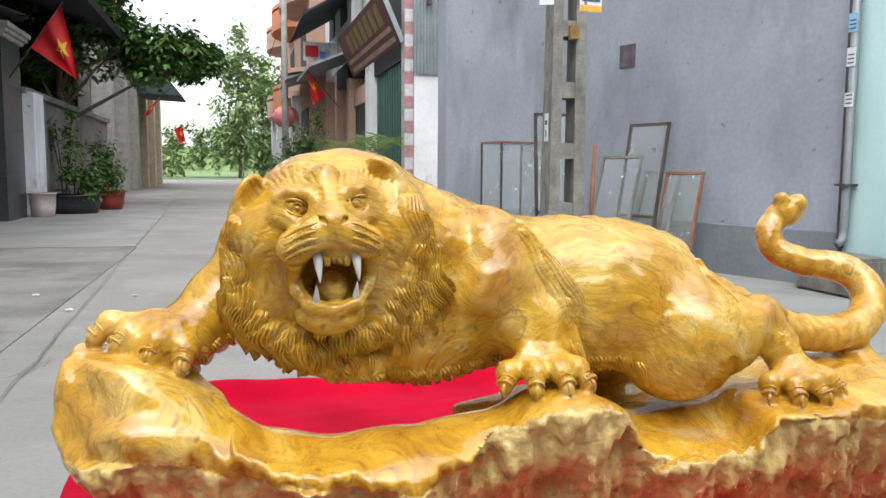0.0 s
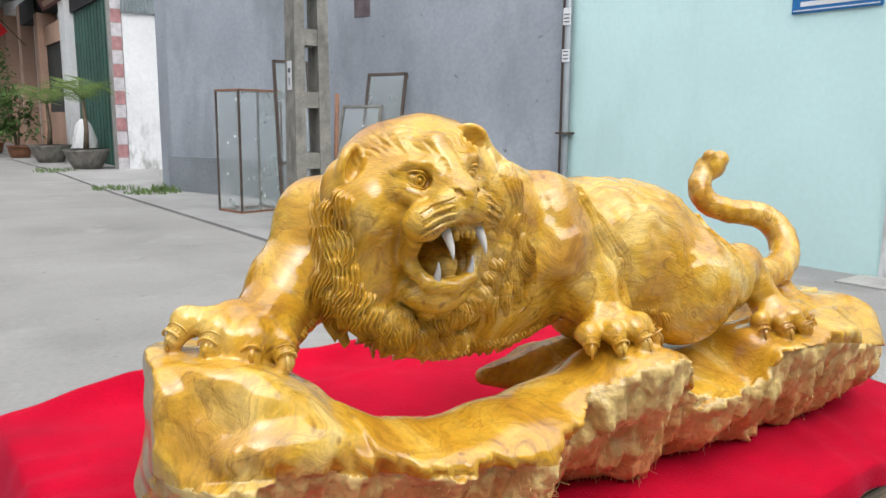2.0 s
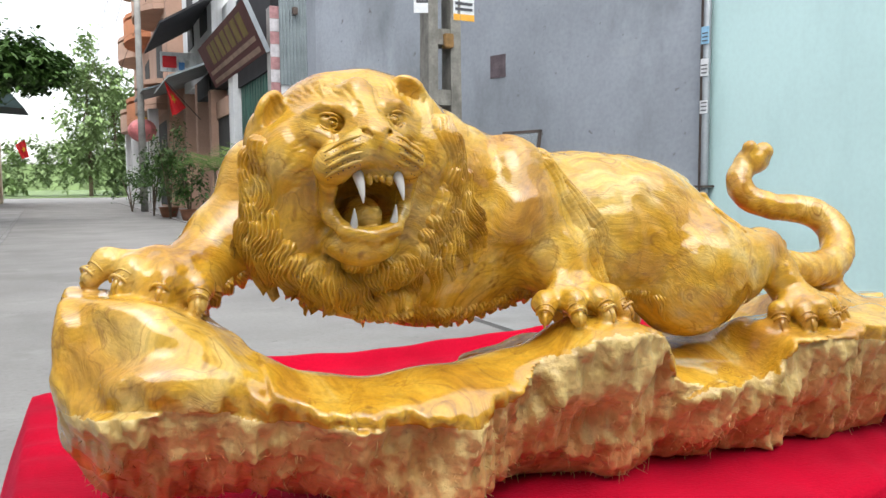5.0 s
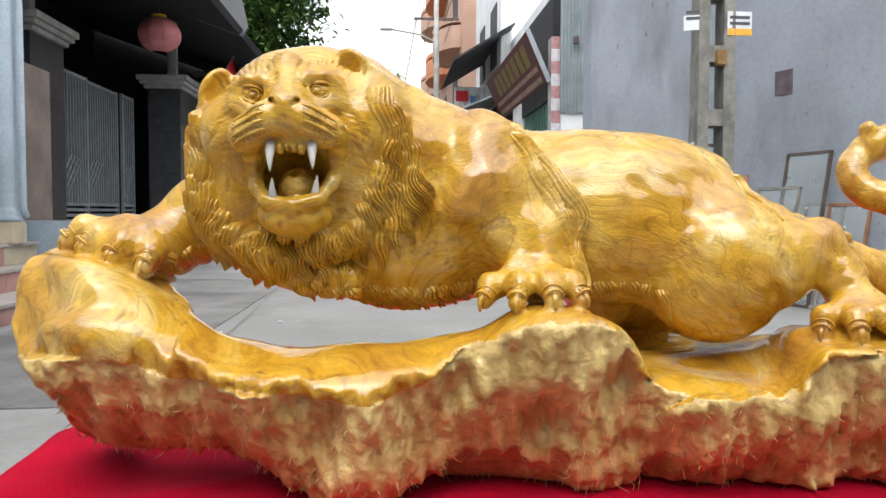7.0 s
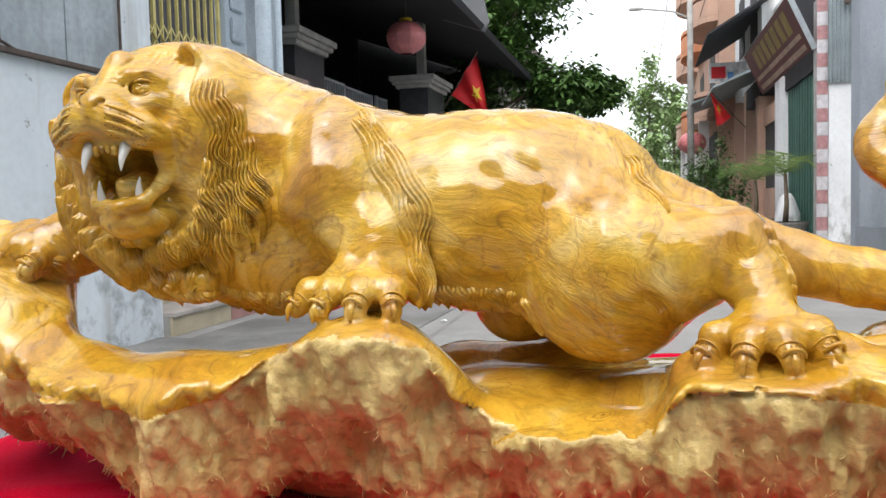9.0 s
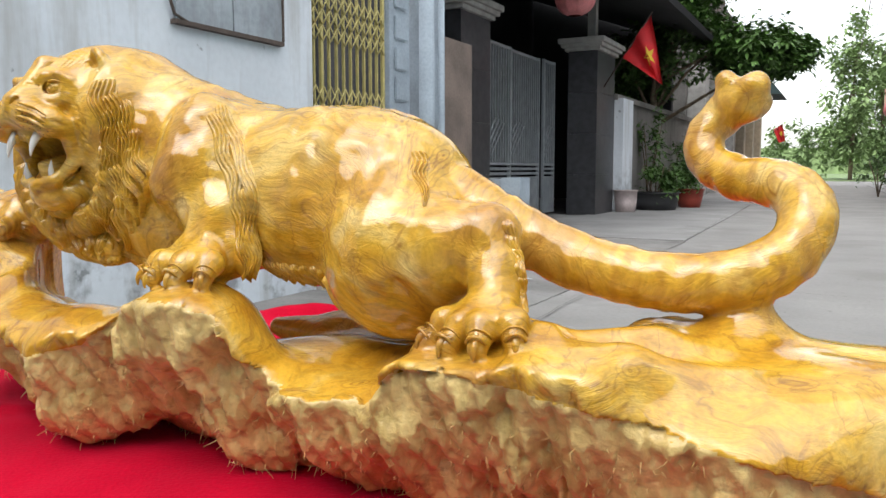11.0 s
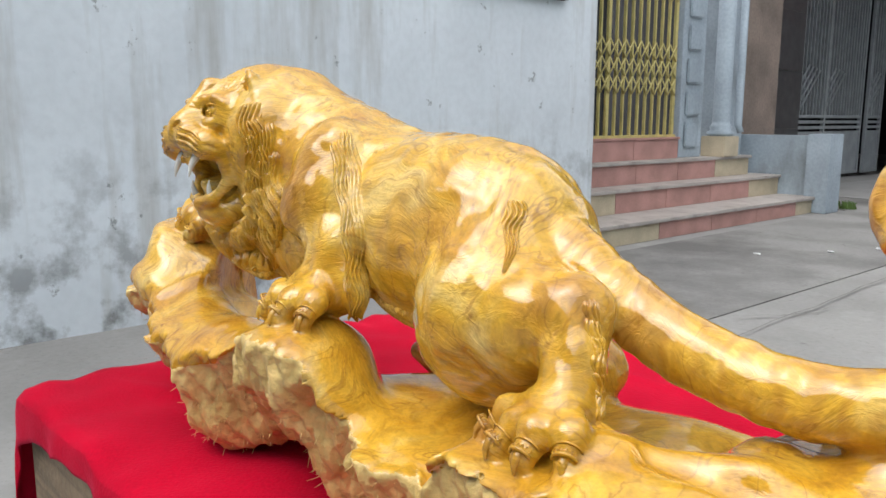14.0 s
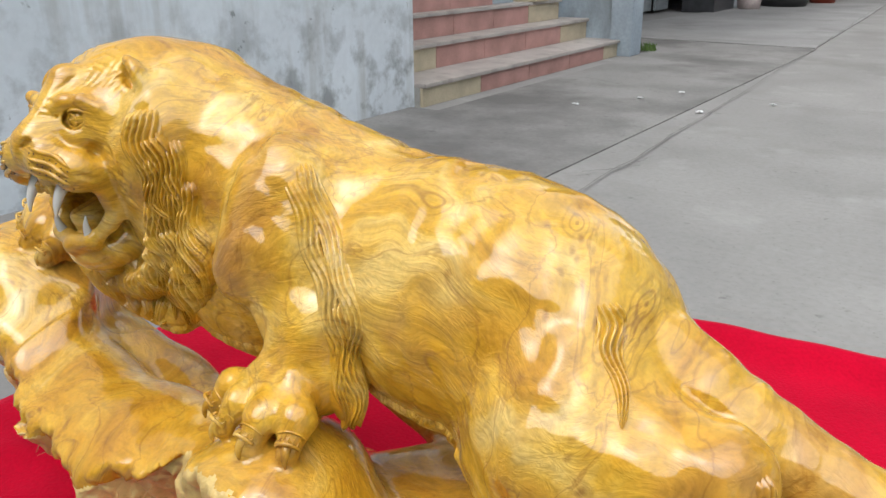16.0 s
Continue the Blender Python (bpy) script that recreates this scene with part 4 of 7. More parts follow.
def sweep(path, radius, mi, n=6, side=None):
    """Adds a tapered tube along the path to the statue's details."""
    global DN
    path = np.asarray(path, float)
    m = len(path)
    d = np.gradient(path, axis=0)
    d /= np.maximum(np.linalg.norm(d, axis=1, keepdims=True), 1e-9)
    u = np.cross(d, side if side is not None else [0.31, 0.2, 0.93])
    u /= np.maximum(np.linalg.norm(u, axis=1, keepdims=True), 1e-9)
    w = np.cross(d, u)
    a = np.arange(n) * 2 * np.pi / n
    r = np.broadcast_to(radius, m)
    ring = path[:, None] + r[:, None, None] * (u[:, None] * np.cos(a)[None, :, None] + w[:, None] * np.sin(a)[None, :, None])
    DV.extend(ring.reshape(-1, 3).tolist())
    for i in range(m - 1):
        for k in range(n):
            DF.append((DN + i * n + k, DN + i * n + (k + 1) % n, DN + (i + 1) * n + (k + 1) % n, DN + (i + 1) * n + k))
            DM.append(mi)
    DF.append(tuple(DN + k for k in range(n))[::-1])
    DF.append(tuple(DN + (m - 1) * n + k for k in range(n)))
    DM.extend((mi, mi))
    DN += m * n


RNG = np.random.RandomState(5)
NS = 40


def lock(pts, out, width, thick=0.0032, ridges=5, wave=0.0016, curl=1.6, hang=0.0, blunt=2.6, root=0.24, deep=0.0024):
    """A carved lock of hair: one tapering tongue with wavy ridges cut along it, laid on the surface met from outside."""
    global DN
    pts = np.array(pts, float)
    s = np.linspace(0, len(pts) - 1, NS)
    guide = np.stack([np.interp(s, range(len(pts)), pts[:, c]) for c in range(3)], 1)
    hit = TIGER.cast(guide, out)
    good = ~np.isnan(hit[:, 0])
    if good.sum() < 6:
        return
    off = hit - guide
    for c in range(3):
        off[:, c] = np.interp(np.arange(NS), np.flatnonzero(good), off[good, c])
    p = guide + off
    ker = np.array((1, 2, 3, 4, 3, 2, 1)) / 16
    for _ in range(2):
        pad = np.concatenate([p[:1]] * 3 + [p] + [p[-1:]] * 3)
        p = np.stack([np.convolve(pad[:, c], ker, "valid") for c in range(3)], 1)
    nn = TIGER.normal(p)
    nn = nn + np.array(out, float) / np.linalg.norm(out) * 0.8
    pad = np.concatenate([nn[:1]] * 3 + [nn] + [nn[-1:]] * 3)
    nn = np.stack([np.convolve(pad[:, c], ker, "valid") for c in range(3)], 1)
    nn /= np.linalg.norm(nn, axis=1, keepdims=True)
    d = np.gradient(p, axis=0)
    d /= np.maximum(np.linalg.norm(d, axis=1, keepdims=True), 1e-9)
    side = np.cross(d, nn)
    t = np.linspace(0, 1, NS)
    ph = RNG.uniform(0, 6.28)
    centre = wave * np.sin(t * curl * 6.28 + ph) * (0.4 + 0.6 * t)
    w = width * 0.5 * (0.72 + 0.28 * np.sin(np.pi * np.minimum(1, t * 1.5))) * np.clip(1 - t ** blunt, 0, 1) ** 0.75 + 0.0004
    rise = np.clip(t / root, 0, 1)
    rise = rise * rise * (3 - 2 * rise)
    M = ridges * 6 + 1
    u = np.linspace(-1, 1, M)
    edge = np.clip(1 - np.abs(u) ** 4, 0, 1)
    wob = 0.16 * np.sin(t * curl * 7.5 + ph + 1)[:, None]
    groove = np.abs(np.cos(np.pi * ridges * (u[None] + wob * edge[None]) / 2 + (0 if ridges % 2 else np.pi / 2)))
    h = (thick * rise * (1 - 0.45 * t))[:, None] * (0.35 + 0.65 * np.sqrt(np.clip(1 - u * u, 0, 1)))[None] + deep * (groove - 0.6) * rise[:, None] * np.clip((w / w.max())[:, None] * 1.6, 0, 1)
    h = h * edge[None] - 0.0022 * (1 - edge)[None] - 0.0030 * (1 - rise)[:, None]
    v = p[:, None] + side[:, None] * (u[None, :, None] * w[:, None, None] + centre[:, None, None]) + nn[:, None] * h[..., None]
    v[..., 2] -= (hang * t ** 2)[:, None]
    DV.extend(v.reshape(-1, 3).tolist())
    for i in range(NS - 1):
        for k in range(M - 1):
            a = DN + i * M + k
            DF.append((a, a + M, a + M + 1, a + 1))
            DM.append(0)
    DN += NS * M


def along(edge, a):
    k = np.arange(len(edge)) / (len(edge) - 1)
    return np.array([np.interp(a, k, edge[:, c]) for c in range(3)])


# mane: rows of locks hung round the face, each row further out
NEAR_EDGE = np.array([(0.108, 0.462, 0.797), (0.112, 0.456, 0.772), (0.107, 0.455, 0.748), (0.094, 0.457, 0.727), (0.076, 0.459, 0.716)])
FAR_EDGE = np.array([(0.010, 0.474, 0.792), (0.005, 0.470, 0.768), (0.010, 0.466, 0.744), (0.026, 0.462, 0.724), (0.050, 0.460, 0.713)])
for row, count, width, length in ((2, 9, 0.0135, 0.044), (1, 10, 0.0130, 0.042), (0, 10, 0.0120, 0.036)):
    for n in range(count):
        a = (n + 0.5 * (row % 2)) / count
        for edge, sx in ((NEAR_EDGE, 1), (FAR_EDGE, -1)):
            if row == 2 and sx > 0 and a < 0.12:
                continue
            p = along(edge, min(a, 1.0)) + np.array((sx * 0.0065 * row, 0.004 * row, 0.0))
            lean = sx * (0.10 + 0.34 * a * (1 - a)) + 0.10 + RNG.uniform(-0.08, 0.08)
            L = length * (1 - 0.42 * a) * RNG.uniform(0.85, 1.15)
            q = [p + np.array((lean * L * k + sx * 0.0022 * math.sin(k * 5 + n), 0.004 * k, -L * k)) for k in (0.0, 0.35, 0.7, 1.0)]
            lock(q, (0.55 * sx, -0.83, -0.05), width * RNG.uniform(0.9, 1.15), RNG.uniform(0.0034, 0.0056), int(RNG.choice((4, 5, 6))), 0.0024, RNG.uniform(0.9, 1.6), 0.001, 2.0, 0.2, 0.0036)
# the long lock that falls from the near ear, and a shorter one under the far ear
lock([(0.1035, 0.466, 0.805), (0.1085, 0.461, 0.790), (0.1125, 0.457, 0.774), (0.1160, 0.457, 0.756)], (0.72, -0.69, 0.05), 0.021, 0.0050, 7, 0.0020, 1.5, 0.0, 3.4, 0.14, 0.0034)
lock([(0.111, 0.456, 0.766), (0.114, 0.456, 0.752), (0.113, 0.458, 0.738), (0.110, 0.460, 0.722)], (0.7, -0.7, 0.0), 0.014, 0.0050, 5, 0.0024, 1.6, 0.002, 2.4, 0.2, 0.0030)
lock([(0.012, 0.473, 0.790), (0.006, 0.470, 0.778), (0.004, 0.468, 0.762), (0.005, 0.467, 0.744)], (-0.55, -0.83, 0.0), 0.016, 0.0048, 5, 0.0020, 1.5, 0.0, 2.8, 0.16, 0.0030)
# beard under the chin
for n in range(7):
    x = 0.034 + 0.0095 * n
    lock([(x, 0.458, 0.722 - 0.0014 * abs(n - 3)), (x + 0.002, 0.457, 0.712), (x + 0.005, 0.458, 0.702), (x + 0.008, 0.462, 0.694)], (0.0, -1, -0.3), 0.0125, 0.0040, 5, 0.0020, 1.4, 0.001, 3.0, 0.2, 0.0028)
for n in range(6):
    x = 0.029 + 0.0105 * n
    lock([(x, 0.462, 0.708), (x + 0.002, 0.462, 0.699), (x + 0.005, 0.465, 0.690), (x + 0.008, 0.468, 0.687 + 0.001 * abs(n - 2))], (0.0, -1, -0.4), 0.0125, 0.0036, 5, 0.0020, 1.4, 0.001, 3.0, 0.2, 0.0026)
# curled fringe along the chest, two staggered rows
for n in range(15):
    a = n / 14
    x, z = 0.056 + 0.108 * a, 0.696 - 0.012 * math.sin(a * 2.6)
    lock([(x, 0.468, z), (x + 0.004, 0.468, z - 0.008), (x + 0.007, 0.472, z - 0.015), (x + 0.013, 0.478, z - 0.022)], (0.0, -1, -0.5), 0.0105, 0.0020, 4, 0.0018, 1.3, 0.0015, 2.6, 0.3, 0.0022)
for n in range(13):
    a = n / 12
    x, z = 0.072 + 0.105 * a, 0.688 - 0.010 * math.sin(a * 2.6)
    lock([(x, 0.472, z), (x + 0.003, 0.474, z - 0.006), (x + 0.007, 0.480, z - 0.011), (x + 0.012, 0.486, z - 0.016)], (0.0, -0.8, -0.8), 0.0105, 0.0020, 4, 0.0018, 1.3, 0.002, 2.6, 0.3, 0.0022)
# long tress down the back edge of the near foreleg
LEG = np.array([(0.168, 0.484, 0.790), (0.178, 0.481, 0.775), (0.189, 0.477, 0.758), (0.199, 0.473, 0.740), (0.207, 0.469, 0.722), (0.213, 0.465, 0.706), (0.218, 0.461, 0.690), (0.221, 0.459, 0.681)])
for dx, dy, first, width, turns in ((0.0045, 0.004, 0.0, 0.0125, 3.6), (-0.0005, 0.0, 0.06, 0.0130, 4.1), (0.0025, 0.002, 0.45, 0.0125, 2.3)):
    q = [along(LEG, first + (1 - first) * k) + np.array((dx, dy, 0.0)) for k in np.linspace(0, 1, 9)]
    lock(q, (0.84, -0.52, 0.1), width, 0.0036, 5, 0.0015, turns, 0.0, 5.0, 0.10, 0.0034)
# haunch tuft, hock, far foreleg, belly
lock([(0.317, 0.487, 0.757), (0.321, 0.483, 0.748), (0.325, 0.477, 0.738), (0.329, 0.472, 0.724)], (0.6, -0.8, 0.1), 0.0130, 0.0018, 5, 0.0014, 1.8, 0.0, 4.0, 0.15, 0.0034)
for n in range(7):
    a = n / 6
    lock([(0.372 + 0.020 * a, 0.468 - 0.010 * a, 0.724 - 0.040 * a), (0.378 + 0.018 * a, 0.466 - 0.010 * a, 0.714 - 0.037 * a), (0.381 + 0.018 * a, 0.463 - 0.010 * a, 0.702 - 0.034 * a)], (1, -0.35, 0.1), 0.0085, 0.0018, 4, 0.0012, 1.2, 0.0, 2.8, 0.3, 0.0020)
for n in range(9):
    a = n / 8
    lock([(0.030 - 0.062 * a, 0.503 - 0.008 * a, 0.722 - 0.014 * a), (0.032 - 0.062 * a, 0.503 - 0.008 * a, 0.713 - 0.014 * a), (0.036 - 0.062 * a, 0.508 - 0.008 * a, 0.701 - 0.013 * a)], (-0.1, -1, -0.5), 0.0105, 0.0026, 4, 0.0014, 1.2, 0.003, 2.4, 0.25, 0.0022)
for n in range(9):
    a = n / 8
    lock([(0.212 + 0.058 * a, 0.474, 0.694), (0.215 + 0.058 * a, 0.477, 0.687), (0.222 + 0.058 * a, 0.484, 0.678)], (0.0, -1, -0.6), 0.0100, 0.0020, 4, 0.0014, 1.2, 0.002, 2.6, 0.3, 0.0022)
# lids round the eyes, a ring and a pupil on each eyeball
for x, y, z, s_ in EYES:
    a = np.linspace(0, np.pi, 13)
    for up, hh in ((1, 0.0047), (-1, 0.0041)):
        p = np.stack([x + 0.0076 * np.cos(a), y - 0.0006 + 0.0042 * np.abs(np.cos(a)) ** 2, z + up * hh * np.sin(a) + 0.0019 * np.cos(a) * s_], 1)
        sweep(p, 0.00085 * np.clip(np.sin(a) * 1.5 + 0.35, 0, 1), 0, 6, (0, 1, 0))
    a = np.linspace(0, 2 * np.pi, 17)
    sweep(np.stack([x + 0.0030 * np.cos(a), y - 0.0005 + 0 * a, z + 0.0030 * np.sin(a)], 1), 0.00060, 0, 5, (0, 1, 0))
    sweep([(x, y, z), (x, y - 0.0015, z)], np.array((0.0013, 0.0010)), 0, 7)
# whisker folds; dark stubs between them paint the shade of small holes
dots = []
for x0, s_ in ((0.0585, -1), (0.0585, 1)):
    for row in range(4):
        z = 0.7872 - row * 0.0042
        q = FACE.cast(np.array([(x0 + s_ * k, 0.446, z - 0.16 * (k - 0.004) - 13 * (k - 0.004) ** 2) for k in np.linspace(0.0055, 0.0245, 9)]), (s_ * 0.25, -1, 0))
        q = q[~np.isnan(q[:, 0])]
        if len(q) > 4:
            sweep(q + np.array((0, -0.0001, 0)), 0.0012 * np.clip(np.sin(np.linspace(0.2, 3.0, len(q))) * 1.5, 0.2, 1), 0, 8, (0, 0, 1))
        q = FACE.cast(np.array([(x0 + s_ * k, 0.446, z - 0.0021 - 0.16 * (k - 0.004) - 13 * (k - 0.004) ** 2 + RNG.uniform(-0.0005, 0.0005)) for k in np.linspace(0.0065, 0.0235, 7) + RNG.uniform(-0.0008, 0.0008, 7)]), (s_ * 0.25, -1, 0))
        dots += [p for p in q if not np.isnan(p[0])]
dn = FACE.normal(np.array(dots))
for p, q in zip(dots, dn):
    sweep([p - q * 0.0010, p + q * 0.0003], np.array((0.00038, 0.00032)), 3, 6)
# fangs, small teeth
for x, y, z, tx, ty, tz, r in ((0.0500, 0.4410, 0.7690, 0.0508, 0.4335, 0.7530, 0.0030), (0.0718, 0.4415, 0.7695, 0.0728, 0.4335, 0.7540, 0.0030), (0.0500, 0.4500, 0.7365, 0.0500, 0.4460, 0.7500, 0.0027), (0.0722, 0.4500, 0.7370, 0.0738, 0.4470, 0.7515, 0.0027)):
    t = np.linspace(0, 1, 9)[:, None]
    c = np.array((x, y, z)) * (1 - t) + np.array((tx, ty, tz)) * t
    c[:, 1] -= 0.0016 * np.sin(t[:, 0] * 3.14)
    sweep(c, r * (1 - t[:, 0] ** 1.5 * 0.88), 2, 10)
for x, w, z in ((0.0555, 0.0021, 0.7622), (0.0592, 0.0019, 0.7636), (0.0628, 0.0020, 0.7632), (0.0664, 0.0021, 0.7620)):
    sweep([(x, 0.4400, 0.7680), (x, 0.4378, 0.7655), (x, 0.4380, z + 0.0006), (x, 0.4384, z)], np.array((1.0, 1.05, 0.9, 0.4)) * w, 0, 8)
for n in range(5):
    x = 0.0562 + n * 0.0027
    sweep([(x, 0.4495, 0.7360), (x, 0.4490, 0.7385), (x, 0.4490, 0.7400)], np.array((0.0014, 0.0012, 0.0006)), 0)
# claws, each with a notched cuticle over it
for toes, back, r in PAWS:
    for x, y, z, dx, dy in toes:
        L = math.hypot(dx, dy)
        fx, fy = dx / L, dy / L
        t = np.linspace(0, 1, 8)
        reach = 0.0008 + 0.0052 * np.sin(t * 1.9)
        c = np.stack([x + fx * reach, y + fy * reach, z + 0.0036 - 0.0085 * t ** 1.5], 1)
        sweep(c, 0.0025 * (1 - t ** 1.5 * 0.8), 0, 8)
        a = np.linspace(0.25, np.pi - 0.25, 15)
        for bow0, R, th in ((0.0015, r * 0.62, 0.00085), (-0.0030, r * 0.80, 0.00050)):
            bow = bow0 + 0.0035 * np.sin(a)
            sweep(np.stack([x + fx * bow - fy * R * np.cos(a), y + fy * bow + fx * R * np.cos(a), z + 0.0010 + 0.25 * (0.0015 - bow0) + R * np.sin(a)], 1), th, 0, 5, (fx, fy, 0.01))
        for k in a[2:-2:2]:
            e = np.array((x - fy * r * 0.70 * math.cos(k), y + fx * r * 0.70 * math.cos(k), z + 0.0014 + r * 0.70 * math.sin(k)))
            f3 = np.array((fx, fy, -0.1))
            sweep([e - f3 * 0.0008 + f3 * 0.003 * math.sin(k), e + f3 * 0.0016 + f3 * 0.003 * math.sin(k)], np.array((0.0004, 0.0003)), 0, 4)
# torn fibres under the rim
fi = np.flatnonzero(raw & (fn[:, 1] < 0.1) & (fc[:, 2] < 0.636))
for n in RNG.choice(fi, 1100, False):
    p, q = fc[n], fn[n]
    d = q * 0.6 + np.array((RNG.normal() * 0.6, -0.1, -0.7))
    d /= np.linalg.norm(d)
    L = RNG.uniform(0.0015, 0.0055)
    b = RNG.normal(size=3) * 0.35 * L
    sweep([p - q * 0.001, p + d * L * 0.5, p + d * L + b], np.array((0.0004, 0.00032, 0.00012)), 1, 3)

me = bpy.data.meshes.new("tiger_statue")
nv = len(sv)
me.from_pydata(sv.tolist() + DV, [], sq.tolist() + [tuple(i + nv for i in f) for f in DF])
for m in (M_LACQUER, M_RAW, M_FANG, M_DARK, M_SAWN):
    me.materials.append(m)
me.polygons.foreach_set("material_index", smat.tolist() + DM)
me.polygons.foreach_set("use_smooth", [True] * len(me.polygons))
statue = tagged(new("tiger_statue", me), "glossy yellow carved wooden tiger snarling on a natural root base", "statue")


# ---- table and cloth ----
TOP = 0.5715
TAB = pose(-0.116, 0.366, 0, 0, 0, 0.8)
TL, TD = 0.716, 0.486
table = thing("table", -0.116, 0.366, 0, 0.8, "low weathered brown wooden table with curved apron brackets", "table")


def prism(bm, poly, y0, y1):
    """A polygon in x and z, pushed from y0 to y1."""
    a = [bm.verts.new((x, y0, z)) for x, z in poly]
    b = [bm.verts.new((x, y1, z)) for x, z in poly]
    bm.faces.new(a)
    bm.faces.new(b[::-1])
    for i in range(len(poly)):
        j = (i + 1) % len(poly)
        bm.faces.new((a[j], a[i], b[i], b[j]))
    bmesh.ops.recalc_face_normals(bm, faces=bm.faces)
    return bm


for i in range(4):
    part("plank", boxes((0, TL, i * TD / 4 + 0.001, (i + 1) * TD / 4 - 0.001, TOP - 0.030, TOP - 0.005), bevel=0.002), M_TABLE, table)
low, up = TOP - 0.082, TOP - 0.031
bracket = [(0.0, up), (TL, up), (TL, low - 0.03), (TL - 0.075, low - 0.03), (TL - 0.085, low - 0.022), (TL - 0.10, low - 0.018), (TL - 0.115, low - 0.004), (TL - 0.135, low)]
bracket += [(TL - x, z) for x, z in bracket[:1:-1]]
part("front_apron", prism(bmesh.new(), bracket, 0.002, 0.020), M_TABLE, table)
part("back_apron", prism(bmesh.new(), bracket, TD - 0.020, TD - 0.002), M_TABLE, table)
for x in (0.002, TL - 0.020):
    part("side_apron", boxes((x, x + 0.018, 0.021, TD - 0.021, low, up), bevel=0.002), M_TABLE, table)
# legs: wood darkened in colour for the shade below the table top
for x in (0.022, TL - 0.072):
    for y in (0.021, TD - 0.071):
        part("leg", boxes((x, x + 0.05, y, y + 0.05, 0, up), bevel=0.003), M_LEGSHADE, table, "leg with the shade under the table in its colour")


def drape():
    """The cloth: a sheet that lies on the table, rises over a fold at the back and hangs over the edges."""
    bm = bmesh.new()
    rng = np.random.RandomState(8)
    us = np.concatenate([np.linspace(-0.30, -0.012, 26), np.linspace(-0.008, TL + 0.006, 110), np.linspace(TL + 0.012, TL + 0.20, 16)])
    vs = np.concatenate([np.linspace(-0.034, -0.008, 8), np.linspace(-0.005, TD + 0.004, 80), np.linspace(TD + 0.010, TD + 0.16, 12)])
    grid = []
    for u in us:
        row = []
        for v in vs:
            x, y, z = u, v, TOP
            w = 0.0011 * math.sin(u * 31 + v * 17) * math.sin(v * 23 - u * 7) + 0.0006 * math.sin(u * 90 + 3 * math.sin(v * 30))
            # creases near the near right corner
            for cx, cy, a in ((0.56, 0.05, 0.0035), (0.50, 0.02, 0.003), (0.63, 0.04, 0.003)):
                dd = (u - cx) * 0.8 - (v - cy) * 0.55
                w += a * math.exp(-(dd / 0.006) ** 2) * math.exp(-((v - cy) / 0.06) ** 2)
            # creases fanning from the left end
            w += 0.0035 * math.exp(-max(u, 0) / 0.06) * math.sin(v * 45 + 14 * u + 2 * math.sin(v * 19)) ** 2
            w += 0.0012 * math.sin(u * 17 - v * 40) * math.exp(-max(v, 0) / 0.08)
            w += 0.0016 * math.exp(-max(v, 0) / 0.03) * (math.sin(u * 55) + 0.6 * math.sin(u * 121 + 1))
            for cx, cy, ang, ln in ((0.10, 0.10, 0.5, 0.09), (0.05, 0.30, -0.3, 0.07), (0.66, 0.12, 0.9, 0.08), (0.60, 0.20, 0.2, 0.10), (0.30, 0.40, 0.1, 0.12)):
                p, q = (u - cx) * math.cos(ang) + (v - cy) * math.sin(ang), (v - cy) * math.cos(ang) - (u - cx) * math.sin(ang)
                w += 0.0022 * math.exp(-(q / 0.007) ** 2 - (p / ln) ** 2)
            z += w
            rim = math.exp(-((v - (TD - 0.012)) / 0.014) ** 2)
            z += 0.020 * rim * (0.8 + 0.2 * math.sin(u * 14)) * min(1.0, max(0.0, (u + 0.01) / 0.11))
            fold = math.sin(u * 70) + 0.6 * math.sin(u * 131 + 1)
            if v < 0:
                d = -v
                h = d * (0.56 + 0.025 * math.sin(u * 41) + 0.02 * math.sin(u * 97) + 0.9 * math.exp(-max(u, 0) / 0.05))
                y, z = -0.004 - 0.004 * (1 - math.exp(-d * 90)) - 0.0016 * fold * min(1, d * 40), z - h
            if v > TD:
                d = v - TD
                y, z = TD + 0.004 + 0.003 * fold * min(1, d * 20), z - d
            if u < 0:
                d = -u
                f2 = math.sin(v * 62) + 0.7 * math.sin(v * 27 + 2)
                x, z = -0.004 - 0.006 * (1 - math.exp(-d * 60)) - (0.005 * f2 + 0.02) * min(1, d * 5) - 0.13 * d, z - d
            if u > TL:
                d = u - TL
                x, z = TL + 0.004 + 0.004 * math.sin(v * 60) * min(1, d * 10), z - d
            row.append(bm.verts.new((x, y, z)))
        grid.append(row)
    for i in range(len(us) - 1):
        for j in range(len(vs) - 1):
            bm.faces.new((grid[i][j], grid[i + 1][j], grid[i + 1][j + 1], grid[i][j + 1]))
    return bm


cloth = link("tablecloth", drape(), M_CLOTH, smooth=True)
cloth.matrix_world = TAB
sol = cloth.modifiers.new("thickness", "SOLIDIFY")
sol.thickness, sol.offset = 0.0015, -1
tagged(cloth, "crimson red velvet cloth draped over the low table", "tablecloth")


# ---- road details ----
def slab(name, poly, z0, z1, material, label, cat):
    bm = bmesh.new()
    a = [bm.verts.new((x, y, z1)) for x, y in poly]
    b = [bm.verts.new((x, y, z0)) for x, y in poly]
    bm.faces.new(a)
    bm.faces.new(b[::-1])
    for i in range(len(poly)):
        j = (i + 1) % len(poly)
        bm.faces.new((a[i], b[i], b[j], a[j]))
    bmesh.ops.recalc_face_normals(bm, faces=bm.faces)
    return tagged(link(name, bm, material), label, cat, kind="structure")


